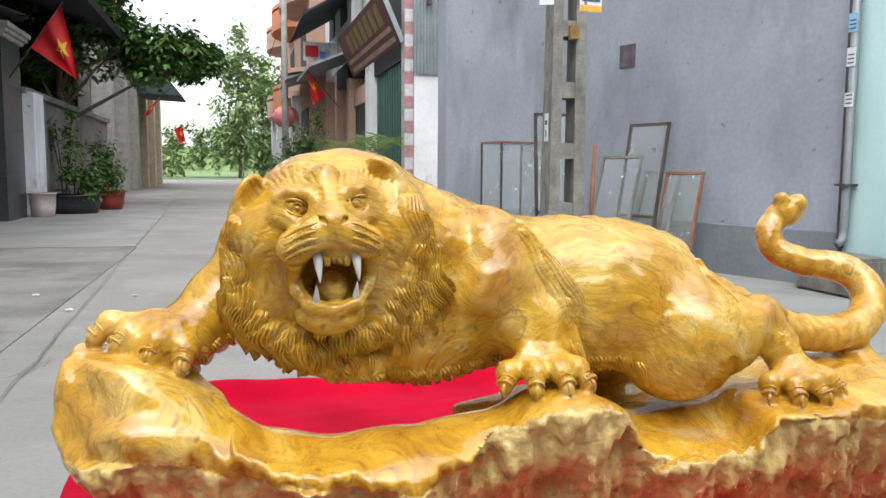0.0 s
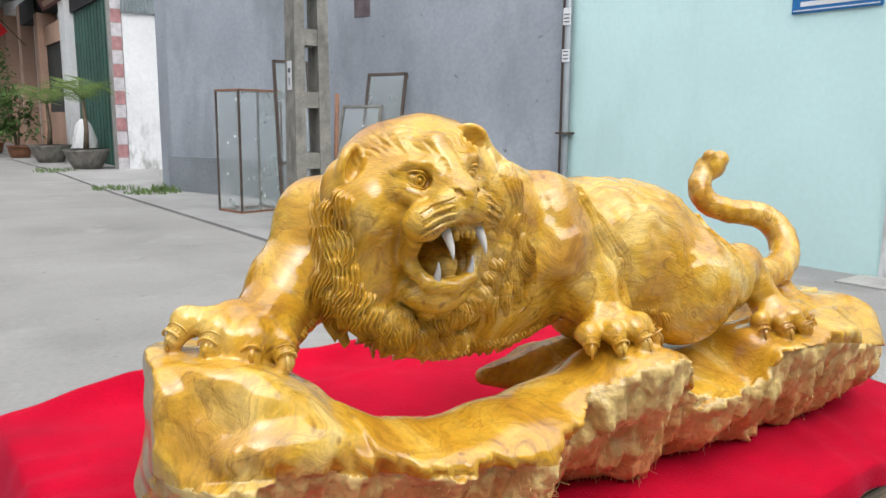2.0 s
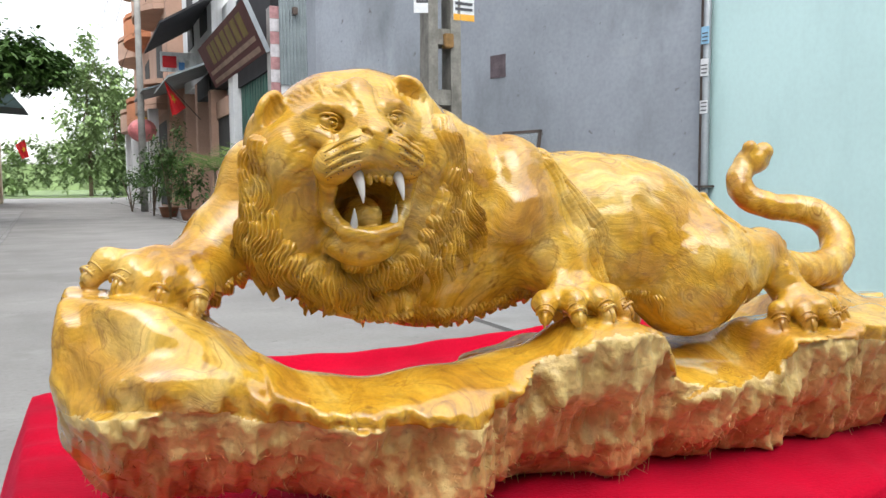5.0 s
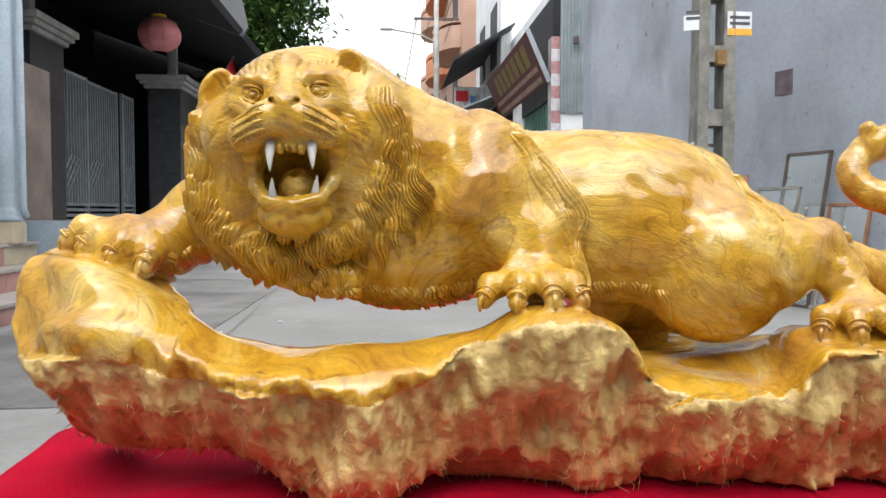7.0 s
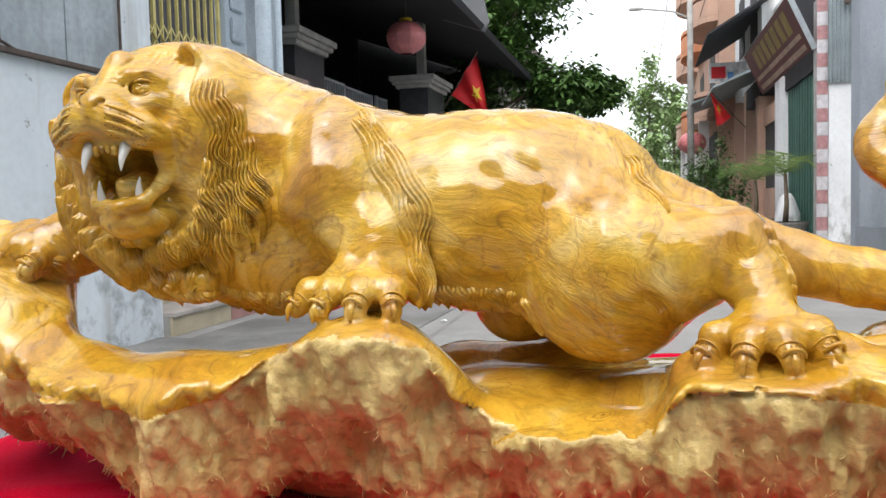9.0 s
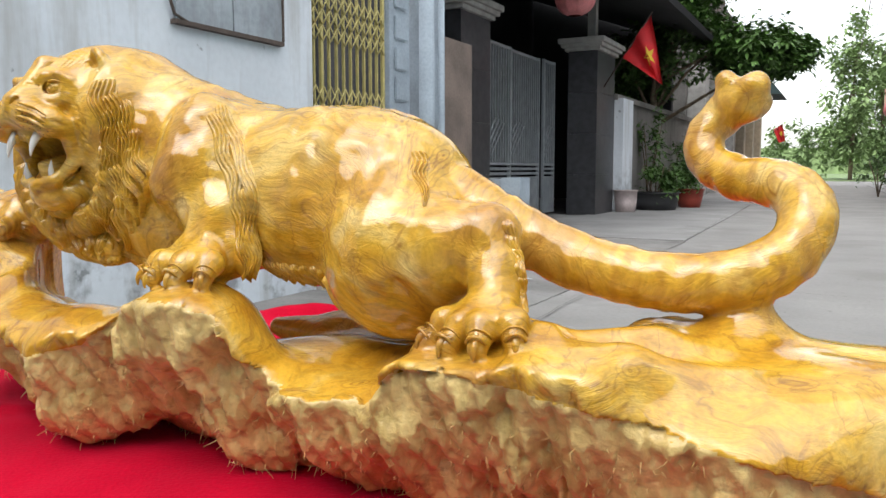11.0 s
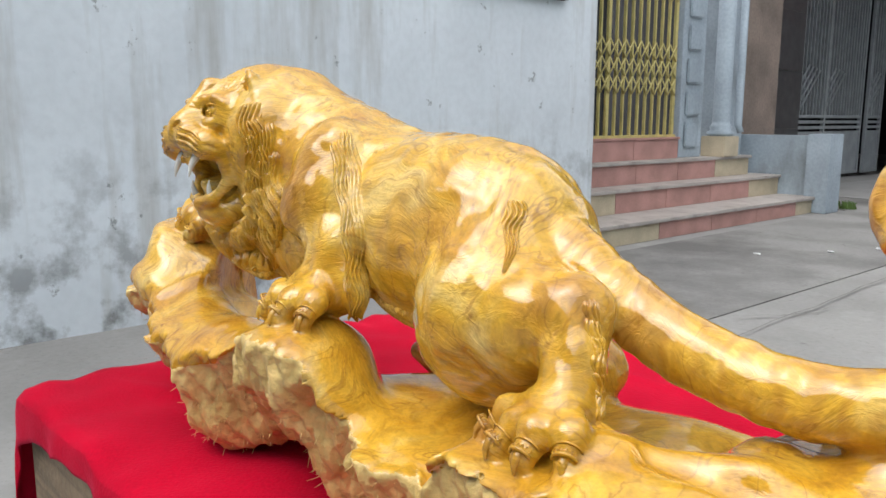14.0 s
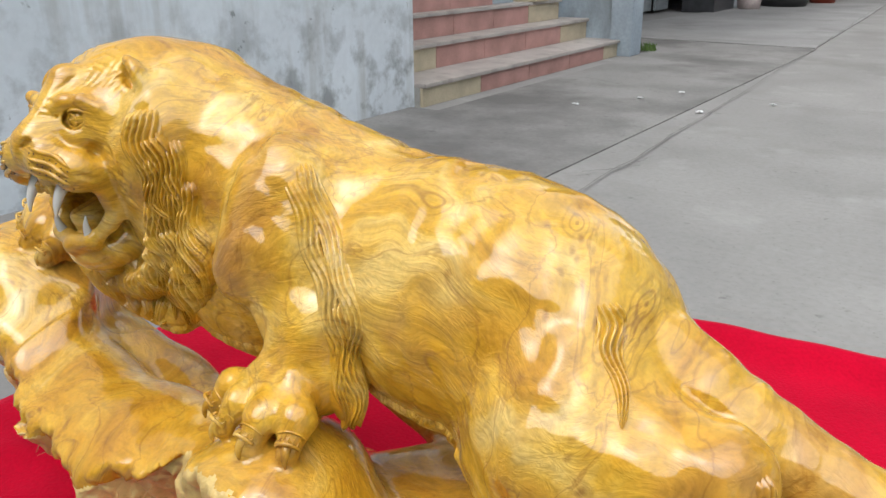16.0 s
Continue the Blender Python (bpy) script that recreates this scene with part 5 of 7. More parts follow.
slab("pavement", [(-8, 2.6), (-1.0, 3.0), (-0.94, 8.4), (-3.6, 8.55), (-3.6, 7.4), (-2.2, 7.4), (-2.2, 4.0), (-8, 4.0)], -0.05, 0.006, M_APRON, "darker grey concrete apron before the steps", "pavement")
slab("pavement_far", [(-3.6, 8.6), (-0.96, 8.45), (-1.1, 13.0), (-1.8, 30.0), (-3.4, 30.0), (-3.2, 13.6)], -0.05, 0.012, M_PAVE, "pale concrete pavement beside the road", "pavement")
slab("pavement_east", [(1.95, -6), (4.0, -6), (4.0, 4.4), (2.4, 9.1), (3.4, 13.0), (2.9, 40), (1.3, 40), (1.9, 13), (1.82, 9), (1.87, 5.4)], -0.05, 0.02, M_PAVE, "uneven concrete pavement with grass at its edge", "pavement")


def crack(pts, w=0.005):
    bm = bmesh.new()
    rng = random.Random(len(pts) + int(pts[0][1] * 10))
    path = []
    for (x0, y0), (x1, y1) in zip(pts, pts[1:]):
        for k in range(14):
            t = k / 14
            path.append((x0 + (x1 - x0) * t + rng.uniform(-0.011, 0.011), y0 + (y1 - y0) * t + rng.uniform(-0.011, 0.011)))
    prev = None
    for i, (x, y) in enumerate(path):
        nx, ny = path[min(i + 1, len(path) - 1)][0] - path[max(i - 1, 0)][0], path[min(i + 1, len(path) - 1)][1] - path[max(i - 1, 0)][1]
        L = math.hypot(nx, ny) or 1
        ww = w * rng.uniform(0.3, 1.0)
        a = bm.verts.new((x - ny / L * ww, y + nx / L * ww, 0.014))
        b = bm.verts.new((x + ny / L * ww, y - nx / L * ww, 0.014))
        if prev:
            bm.faces.new((prev[0], prev[1], b, a))
        prev = (a, b)
    return bm


for pts in ([(-0.77, 2.4), (-0.85, 5.0), (-0.96, 8.4), (-1.15, 13), (-1.83, 30)], [(-0.95, 8.42), (-3.5, 8.58)], [(-0.8, 5.3), (1.8, 5.0)], [(-0.95, 9.0), (1.75, 9.3)], [(-0.95, 3.1), (-0.80, 3.3), (-0.74, 3.6)], [(-1.0, 15), (1.6, 15.2)], [(-2.0, 5.6), (-1.2, 5.2), (-0.9, 5.9)]):
    tagged(link("road_crack", crack(pts), M_CRACK), "dark crack in the concrete road", "crack", "road cracks", "structure")


rg = random.Random(3)
for x, y in ((-1.35, 5.0), (-1.2, 5.35), (-0.9, 4.75), (-0.6, 5.2), (-1.6, 4.6)):
    bm = bmesh.new()
    r = bmesh.ops.create_icosphere(bm, subdivisions=1, radius=0.02)
    for v in r["verts"]:
        v.co = Vector((v.co.x * rg.uniform(0.6, 1.6), v.co.y * rg.uniform(0.6, 1.4), v.co.z * 0.3))
    ob = tagged(link("paper_scrap", bm, M_WHITE), "small crumpled white paper scrap on the road", "litter", "scraps on the road")
    ob.location = (x, y, 0.012)


def tufts(name, spots, label):
    bm = bmesh.new()
    r = random.Random(9)
    for x, y, rad, n, h in spots:
        for _ in range(n):
            a, d = r.uniform(0, 6.28), rad * math.sqrt(r.random())
            px, py = x + math.cos(a) * d, y + math.sin(a) * d
            hh, b, w = h * r.uniform(0.4, 1.2), r.uniform(0, 6.28), r.uniform(0.003, 0.007)
            ox, oy = math.cos(b) * hh * 0.5, math.sin(b) * hh * 0.5
            v = [bm.verts.new(p) for p in ((px - w, py, 0.012), (px + w, py, 0.012), (px + ox * 0.4 + w * 0.6, py + oy * 0.4, 0.012 + hh * 0.7), (px + ox, py + oy, 0.012 + hh))]
            bm.faces.new((v[0], v[1], v[2]))
            bm.faces.new((v[0], v[2], v[3]))
    return tagged(link(name, bm, M_GRASS), label, "grass", kind="stuff")


tufts("grass", [(2.15, 8.7, 0.30, 260, 0.06), (1.95, 9.4, 0.25, 160, 0.05), (2.35, 8.9, 0.15, 120, 0.08), (1.9, 12.8, 0.3, 120, 0.06), (-2.22, 7.45, 0.07, 90, 0.07)], "sparse green grass growing at the pavement edge")

# ---- west side ----
def wall(name, b, material, label, m=None):
    bm = bmesh.new()
    for x in b:
        box(bm, *x, m=m)
    return tagged(link(name, bm, material), label, "wall", kind="structure")


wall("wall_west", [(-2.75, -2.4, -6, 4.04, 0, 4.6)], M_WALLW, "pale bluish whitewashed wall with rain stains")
wall("wall_recess", [(-4.3, -2.752, 3.85, 4.04, 0, 4.6), (-3.3, -3.02, 4.041, 7.0, 2.95, 4.6), (-3.5, -3.02, 6.62, 7.0, 0, 2.949)], M_BLUEGREY, "blue grey painted shop front wall")
# shutter high on the wall
sh = thing("wall_shutter", -2.4, 2.93, 1.46, 0, "weathered grey sheet metal shutter on the whitewashed wall", "shutter")
part("sheet", boxes((0.012, 0.03, 0, 0.39, 0.01, 1.3)), M_SHEET, sh)
part("sheet", boxes((0.012, 0.03, 0.40, 0.79, 0.01, 1.3)), M_SHEET, sh)
part("frame_bar", boxes((0.0, 0.04, -0.012, 0.80, -0.015, 0.008), bevel=0.002), M_RUSTY, sh)
part("frame_bar", boxes((0.0, 0.04, 0.791, 0.803, 0.009, 1.3), bevel=0.002), M_RUSTY, sh)
bm = bmesh.new()
tube(bm, [(0.02, -0.03, 1.3), (0.025, -0.032, 0.10), (0.03, -0.01, 0.03), (0.03, 0.12, -0.01)], 0.008, 6)
part("wire", bm, M_RUSTY, sh)

# entrance steps: each with riser tiles and a tread
steps = [(-2.33, 7.37, 0.0, 0.14), (-2.66, 7.15, 0.14, 0.31), (-2.86, 6.88, 0.31, 0.48)]
for i, (x, y1, z0, z1) in enumerate(steps):
    st = thing("entrance_step", x, 4.041, z0, 0, "pink and cream granite entrance step with pale tread", "step", "entrance steps")
    L = y1 - 4.041
    part("core", boxes((-0.9 + 0.2 * i, -0.031, 0, L - 0.03, 0, z1 - z0 - 0.025)), M_CAP, st)
    n = max(2, round(L / 0.62))
    for k in range(n):
        cream = (i == 1 and k == 0) or k == n - 1 or (i == 0 and k == 0)
        part("riser_tile", boxes((-0.03, -0.012, k * L / n + 0.002, (k + 1) * L / n - 0.002, 0.0, z1 - z0 - 0.026), bevel=0.002), M_CREAM if cream else M_PINK, st)
    part("tread", boxes((-0.9 + 0.2 * i, 0.012, 0, L + 0.012, z1 - z0 - 0.025, z1 - z0), bevel=0.004), M_TREAD, st)
sill = thing("gate_sill", -2.96, 4.041, 0.48, 0, "pink granite door sill", "sill")
for k in range(3):
    part("riser_tile", boxes((-0.06, 0, k * 0.61 + 0.002, (k + 1) * 0.61 - 0.002, 0, 0.15), bevel=0.002), M_PINK, sill)
part("tread", boxes((-0.2, 0.012, 0, 1.84, 0.151, 0.17), bevel=0.003), M_PINK, sill)

# folding gate
gate = thing("folding_gate", -3.0, 4.06, 0.65, 0, "yellow painted steel folding gate with lattice", "gate")
GH = 2.2
for k in range(19):
    y = 0.03 + k * 0.096
    thick = 0.034 if k in (0, 9, 18) else 0.017
    part("upright", boxes((-0.012, 0.012, y - thick / 2, y + thick / 2, 0.02, GH), bevel=0.002), M_GATE, gate)
part("bottom_rail", boxes((-0.02, 0.02, 0, 1.79, 0, 0.02)), M_GATE, gate)
part("top_rail", boxes((-0.02, 0.02, 0, 1.79, GH, GH + 0.04)), M_GATE, gate)
for z0, z1 in ((0.33, 0.72), (1.05, 1.40), (1.75, 2.1)):
    for k in range(18):
        y = 0.03 + k * 0.096
        bm = bmesh.new()
        for a in range(3):
            za, zb = z0 + (z1 - z0) * a / 3, z0 + (z1 - z0) * (a + 1) / 3
            for s in (0, 1):
                tube(bm, [(0.016, y, za if s else zb), (0.016, y + 0.096, zb if s else za)], 0.006, 4)
        part("lattice", bm, M_GATE, gate)
# room shade is in this wall's colour
wall("wall_inside", [(-3.9, -3.8, 4.05, 6.0, 0.48, 2.95)], M_DIM, "wall behind the folding gate, room shade put into its colour")

# carved pilaster and round column beside the gate
pil = thing("carved_pilaster", -3.0, 5.9, 0.48, 0, "blue grey pilaster with raised oblong panels", "pilaster")
part("shaft", boxes((-0.05, 0.02, 0, 0.34, 0, 2.45), bevel=0.004), M_BLUEGREY, pil)
for k in range(9):
    part("panel", boxes((0.021, 0.04, 0.07, 0.27, 0.08 + k * 0.26, 0.28 + k * 0.26), bevel=0.012), M_BLUEGREY, pil)
col = thing("round_column", -2.92, 6.45, 0.48, 0, "blue grey plaster column on a cream stone base", "column")
part("base", boxes((-0.11, 0.11, -0.12, 0.12, 0, 0.17), bevel=0.006), M_CREAM, col)
bm = bmesh.new()
tube(bm, [(0, 0, z) for z in (0.171, 0.20, 0.22, 0.25, 0.27, 0.30, 2.45)], [0.105, 0.115, 0.085, 0.095, 0.075, 0.072, 0.070], 16)
part("shaft", bm, M_BLUEGREY, col, smooth=True)
pipe = thing("drain_pipe", -2.86, 6.62, 0.66, 0, "grey plastic drain pipe on the column", "pipe")
bm = bmesh.new()
tube(bm, [(0, 0, 2.2), (0, 0, 0.1), (0.03, 0, 0.02)], 0.03, 10)
part("tube", bm, M_BLUEGREY, pipe, smooth=True)
tagged(link("low_wall", boxes((-3.5, -2.42, 7.05, 7.2, 0, 0.655), (-2.42, -2.22, 7.0, 7.25, 0, 0.67), bevel=0.006), M_BLUEGREY), "low blue grey rendered wall, mossy at its foot", "wall", kind="structure")
wall("side_panel", [(-3.3, -3.2, 7.3, 8.0, 0, 2.1)], M_BROWNP, "brown board leaning beside the porch")

# gate pillars of black granite
for x0, x1, y0, y1, h in ((-4.25, -3.80, 8.95, 9.85, 2.72), (-3.63, -3.14, 12.6, 13.65, 2.66)):
    p = thing("gate_pillar", (x0 + x1) / 2, (y0 + y1) / 2, 0, 0, "gate pillar faced with black granite under a stone cap", "pillar", "gate pillars")
    a, b = (x1 - x0) / 2, (y1 - y0) / 2
    n = 4
    for k in range(n):
        part("granite_slab", boxes((-a, a, -b, b, k * h / n + 0.002, (k + 1) * h / n), bevel=0.004), M_GRANITE if k != n - 1 else M_GRANITE, p)
    part("cap", boxes((-a - 0.05, a + 0.05, -b - 0.05, b + 0.05, h + 0.001, h + 0.06), (-a - 0.10, a + 0.10, -b - 0.10, b + 0.10, h + 0.061, h + 0.12), (-a - 0.14, a + 0.14, -b - 0.14, b + 0.14, h + 0.121, h + 0.20), bevel=0.008), M_CAP, p)
    part("post", boxes((-0.07, 0.07, -0.07, 0.07, h + 0.201, h + 1.4), bevel=0.005), M_CAP, p)

# steel gate leaves between the pillars
for y0, y1, dark in ((9.87, 10.70, 0), (10.76, 12.0, 1), (12.04, 12.58, 0)):
    lf = thing("steel_gate_leaf", -3.86 - 0.05 * dark, y0, 0.05, 0, "grey painted steel gate leaf with upright bars", "gate", "steel gate leaves")
    w, h = y1 - y0, 2.45
    for a in (0, w - 0.05):
        part("stile", boxes((-0.02, 0.02, a, a + 0.05, 0, h), bevel=0.003), M_STEEL, lf)
    for z in (0.0, 0.55, 0.62, 0.69, 0.76, h - 0.05):
        part("rail", boxes((-0.018, 0.018, 0.051, w - 0.051, z, z + 0.04), bevel=0.003), M_STEEL, lf)
    n = int((w - 0.1) / 0.085)
    for k in range(n):
        y = 0.05 + (k + 0.5) * (w - 0.1) / n
        part("bar", boxes((-0.012, 0.012, y - 0.012, y + 0.012, 0.801, h - 0.051)), M_STEEL, lf)
    for k in range(4):
        bm = bmesh.new()
        tube(bm, [(0.02, 0.06, 0.85 + 0.12 * k), (0.02, min(w - 0.06, 0.06 + 0.10 * (4 - k) + 0.1), 0.85 + 0.12 * k + 0.1 * (4 - k) + 0.1)], 0.012, 4)
        part("slant_bar", bm, M_STEEL, lf)
    part("kick_panel", boxes((-0.006, 0.006, 0.051, w - 0.051, 0.041, 0.549)), M_STEEL, lf)

# porch behind the gate, its shade put into the colour, and its roof edge
wall("porch_walls", [(-7.2, -7.0, 7.2, 20, 0, 6), (-7.0, -3.52, 7.21, 7.35, 0, 6), (-7.0, -3.4, 19.8, 20.0, 0, 6)], M_BLACK, "porch walls with the deep shade put into their colour")
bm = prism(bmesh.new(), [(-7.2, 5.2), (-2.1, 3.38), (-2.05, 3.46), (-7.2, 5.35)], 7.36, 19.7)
tagged(link("porch_roof", bm, M_BLACK), "sloping porch roof, shade of its underside put into the colour", "roof", kind="structure")
bm = prism(bmesh.new(), [(-6.6, 5.02), (-2.06, 3.36), (-1.98, 3.5), (-2.35, 5.2), (-6.6, 6.6)], 12.0, 12.1)
tagged(link("roof_gable", bm, M_FASCIA), "grey sheet gable over the porch", "gable", kind="structure")

# lantern
def lantern(x, y, z, r, label, top):
    t = thing("lantern", x, y, z, 0, label, "lantern", "lanterns")
    bm = bmesh.new()
    n, m = 18, 9
    rows = []
    for j in range(m + 1):
        a = -1.25 + 2.5 * j / m
        rows.append([bm.verts.new((r * math.cos(a) * (1 + 0.03 * (i % 2)) * math.cos(6.2832 * i / n), r * math.cos(a) * (1 + 0.03 * (i % 2)) * math.sin(6.2832 * i / n), r * 0.86 * math.sin(a))) for i in range(n)])
    for a, b in zip(rows, rows[1:]):
        for i in range(n):
            bm.faces.new((a[i], a[(i + 1) % n], b[(i + 1) % n], b[i]))
    shade = part("shade", bm, M_LANTERN, t, smooth=False)
    bm = bmesh.new()
    tube(bm, [(0, 0, r * 0.8), (0, 0, r * 0.95)], r * 0.34, 12)
    part("cap", bm, M_YEL, shade, "yellow top cap")
    bm = bmesh.new()
    tube(bm, [(0, 0, r * 0.95), (0.01, 0, r * 1.5), (0.0, 0, top - z)], 0.008, 5)
    part("cord", bm, M_RUSTY, t)
    return t


lantern(-2.85, 10.5, 3.03, 0.27, "faded pink paper lantern wrapped in clear plastic", 3.72)


def flag(foot, top, low, fly_top, fly_low, label):
    """A slanted pole and a small drooping red flag; the cloth spans the four corners, with folds."""
    f = Vector(foot)
    t = thing("flag", *foot, 0, label, "flag", "street flags")
    A, B, C, D = (Vector(p) - f for p in (top, low, fly_top, fly_low))
    bm = bmesh.new()
    tube(bm, [(0, 0, 0), A + (A - B) * 0.06], 0.012, 6)
    part("pole", bm, M_RUSTY, t)
    size = (A - B).length

    def cloth_at(u, v):
        p = A.lerp(B, v).lerp(C.lerp(D, v), u)
        return p + Vector((0.0, 1.0, 0.0)) * size * (0.10 * math.sin(u * 6 + v * 5) * u + 0.05 * math.sin(v * 11))

    bm = bmesh.new()
    rows = [[bm.verts.new(cloth_at(i / 12, j / 12)) for j in range(13)] for i in range(13)]
    for i in range(12):
        for j in range(12):
            bm.faces.new((rows[i][j], rows[i + 1][j], rows[i + 1][j + 1], rows[i][j + 1]))
    fabric = part("fabric", bm, M_FLAG, t, smooth=True)
    for s in (-1, 1):
        bm = bmesh.new()
        mid = bm.verts.new(cloth_at(0.5, 0.36) + Vector((0, s * 0.012, 0)))
        ring = []
        for k in range(10):
            a, rr = 6.2832 * k / 10 + 0.6, (0.24 if k % 2 == 0 else 0.10)
            ring.append(bm.verts.new(cloth_at(0.5 + rr * math.cos(a) * 0.8, 0.36 + rr * math.sin(a)) + Vector((0, s * 0.012, 0))))
        for k in range(10):
            bm.faces.new((mid, ring[k], ring[(k + 1) % 10]))
        part("star", bm, M_YEL, fabric, "yellow star")
    return t


LAB = "small red flag with a yellow star drooping from a slanted pole"
flag((-3.15, 13.0, 2.1), (-2.40, 13.0, 3.22), (-2.83, 13.0, 2.56), (-2.18, 13.05, 2.08), (-2.36, 12.95, 2.23), LAB)
flag((-2.66, 26.0, 2.27), (-2.10, 26.0, 2.96), (-2.35, 26.0, 2.72), (-2.46, 26.1, 2.40), (-2.61, 25.9, 2.34), LAB)
flag((-2.49, 36.0, 2.18), (-2.03, 36.0, 2.66), (-2.37, 36.0, 2.42), (-1.91, 36.1, 1.95), (-2.15, 35.9, 1.85), LAB)
flag((2.53, 19.0, 2.27), (1.74, 19.0, 3.15), (1.84, 19.0, 2.79), (2.22, 19.1, 2.55), (1.89, 18.9, 2.30), LAB)

# old walls, columns and house past the pillars
wall("wall_old", [(-3.5, -3.15, 13.66, 22.4, 0, 1.95), (-3.55, -3.08, 13.66, 22.4, 1.951, 2.05)], M_OLD, "stained plaster boundary wall with a coping")
wall("wall_stub", [(-3.149, -2.99, 13.7, 14.4, 0, 1.98)], M_WALLW, "flaking pale wall end beside the pillar")
wall("house_behind", [(-7.0, -4.2, 20.1, 34, 0, 7.5)], M_OLD, "grey plaster house behind the trees")
house = thing("columned_house", -3.4, 23, 0, 0, "pale plaster house front with columns and a dark awning", "house")
# wall, columns and beam in darker tones that carry the shade on this front
part("wall", boxes((-3, -0.25, 0, 17, 0, 6.5)), M_OLD, house)
for k in range(6):
    part("column", boxes((-0.249, 0.25, 0.3 + k * 3.1, 0.9 + k * 3.1, 0, 4.2), bevel=0.02), M_CAP if k < 3 else M_CREAM, house)
# open doorway: a black sheet stands in for its shade
part("door", boxes((-0.249, -0.2, 6.0, 8.5, 0, 3.2)), M_BLACK, house)
part("beam", boxes((-0.249, 0.3, 0.2, 16.9, 4.201, 4.6), bevel=0.02), M_CAP, house)
bm = prism(bmesh.new(), [(0.301, 4.4), (0.9, 4.2), (1.4, 3.8), (1.75, 3.35), (1.7, 3.33), (0.301, 3.4)], 6.5, 9.5)
part("awning", bm, M_AWNING, house, "dark green curved fabric awning")

# ---- pots and plants ----
def pot(name, x, y, r0, r1, h, material, label, rim=0.02):
    t = thing(name, x, y, 0.013, 0, label, "plant pot" if name != "bucket" else "bucket")
    bm = bmesh.new()
    tube(bm, [(0, 0, 0), (0, 0, h * 0.45), (0, 0, h - rim), (0, 0, h - rim + 0.001), (0, 0, h), (0, 0, h), (0, 0, h - 0.04)], [r0, (r0 + r1) / 2 * 1.03, r1, r1 * 1.08, r1 * 1.08, r1 * 0.95, r1 * 0.92], 18)
    body = part("body", bm, material, t)
    bm = bmesh.new()
    tube(bm, [(0, 0, h - 0.06), (0, 0, h - 0.039)], [r1 * 0.9, r1 * 0.9], 14)
    part("soil", bm, M_SOIL, body, "dark soil")
    return t


def leaves(bm, cx, cy, cz, rx, ry, rz, n, size, seed, mi=0, hang=0.2):
    """Many small bent leaves in an uneven cloud made of clumps."""
    r = random.Random(seed)
    clumps = []
    for _ in range(max(4, n // 55)):
        a, b, d = r.uniform(0, 6.28), math.asin(r.uniform(-0.9, 1)), r.uniform(0.35, 1.0)
        clumps.append((cx + rx * d * math.cos(a) * math.cos(b), cy + ry * d * math.sin(a) * math.cos(b), cz + rz * d * math.sin(b), r.uniform(0.16, 0.34)))
    for i in range(n):
        c = clumps[r.randrange(len(clumps))]
        p = Vector((r.gauss(c[0], rx * c[3] * 0.6), r.gauss(c[1], ry * c[3] * 0.6), r.gauss(c[2], rz * c[3] * 0.6)))
        a = r.uniform(0, 6.28)
        d = Vector((math.cos(a), math.sin(a), r.uniform(-0.7, 0.4) - hang)).normalized()
        s = Vector((-d.y, d.x, r.uniform(-0.4, 0.4))).normalized()
        L, w = size * r.uniform(0.6, 1.4), size * r.uniform(0.18, 0.34)
        k = Vector((0, 0, -L * 0.15))
        v = [bm.verts.new(q) for q in (p, p + d * L * 0.5 + s * w, p + d * L + k, p + d * L * 0.5 - s * w)]
        f = bm.faces.new((v[0], v[1], v[2]))
        g = bm.faces.new((v[0], v[2], v[3]))
        f.material_index = g.material_index = mi
    return bm


def bush(x, y, h, r, n, seed, label, size=0.09, mat_=None):
    t = thing("shrub", x, y, 0.013, 0, label, "shrub", "shrubs along the road")
    rr = random.Random(seed)
    for k in range(4):
        bm = bmesh.new()
        a = rr.uniform(0, 6.28)
        tube(bm, [(0, 0, 0), (math.cos(a) * r * 0.2, math.sin(a) * r * 0.2, h * 0.4), (math.cos(a) * r * 0.55, math.sin(a) * r * 0.55, h * 0.85)], [0.02, 0.014, 0.006], 6)
        part("stem", bm, M_TRUNK, t)
    part("foliage", leaves(bmesh.new(), 0, 0, h * 0.58, r, r, h * 0.45, n, size, seed), mat_ or M_LEAF, t)
    return t


pot("bucket", -2.93, 13.75, 0.17, 0.20, 0.38, M_BUCKET, "white plastic bucket with pink marks by the pillar")
pot("planter", -2.62, 14.7, 0.36, 0.42, 0.32, M_TUB, "wide black tub full of green plants")
pot("planter", -2.22, 15.9, 0.20, 0.27, 0.36, M_REDPOT, "red flower pot by the boundary wall")
for i, (x, y, h, r, n) in enumerate(((-2.62, 14.7, 0.95, 0.48, 900), (-2.25, 15.9, 1.15, 0.42, 700), (-2.6, 17.4, 1.5, 0.5, 700), (-2.95, 15.6, 1.9, 0.4, 500))):
    bush(x, y, h, r, n, 40 + i, "leafy green shrub by the boundary wall", 0.10)
for i, (x, y, h, r, n) in enumerate(((1.75, 18.6, 2.1, 0.5, 1500), (2.05, 17.6, 1.5, 0.42, 900), (1.55, 20.5, 1.9, 0.5, 900), (1.25, 24, 1.2, 0.5, 600))):
    bush(x, y, h, r, n, 60 + i, "leafy green shrub in front of the shops", 0.10)
for x, y in ((2.02, 17.2), (1.8, 19.4), (2.35, 16.4)):
    pot("planter", x, y, 0.16, 0.22, 0.24, M_CLAY, "brown clay planter in front of the shops")


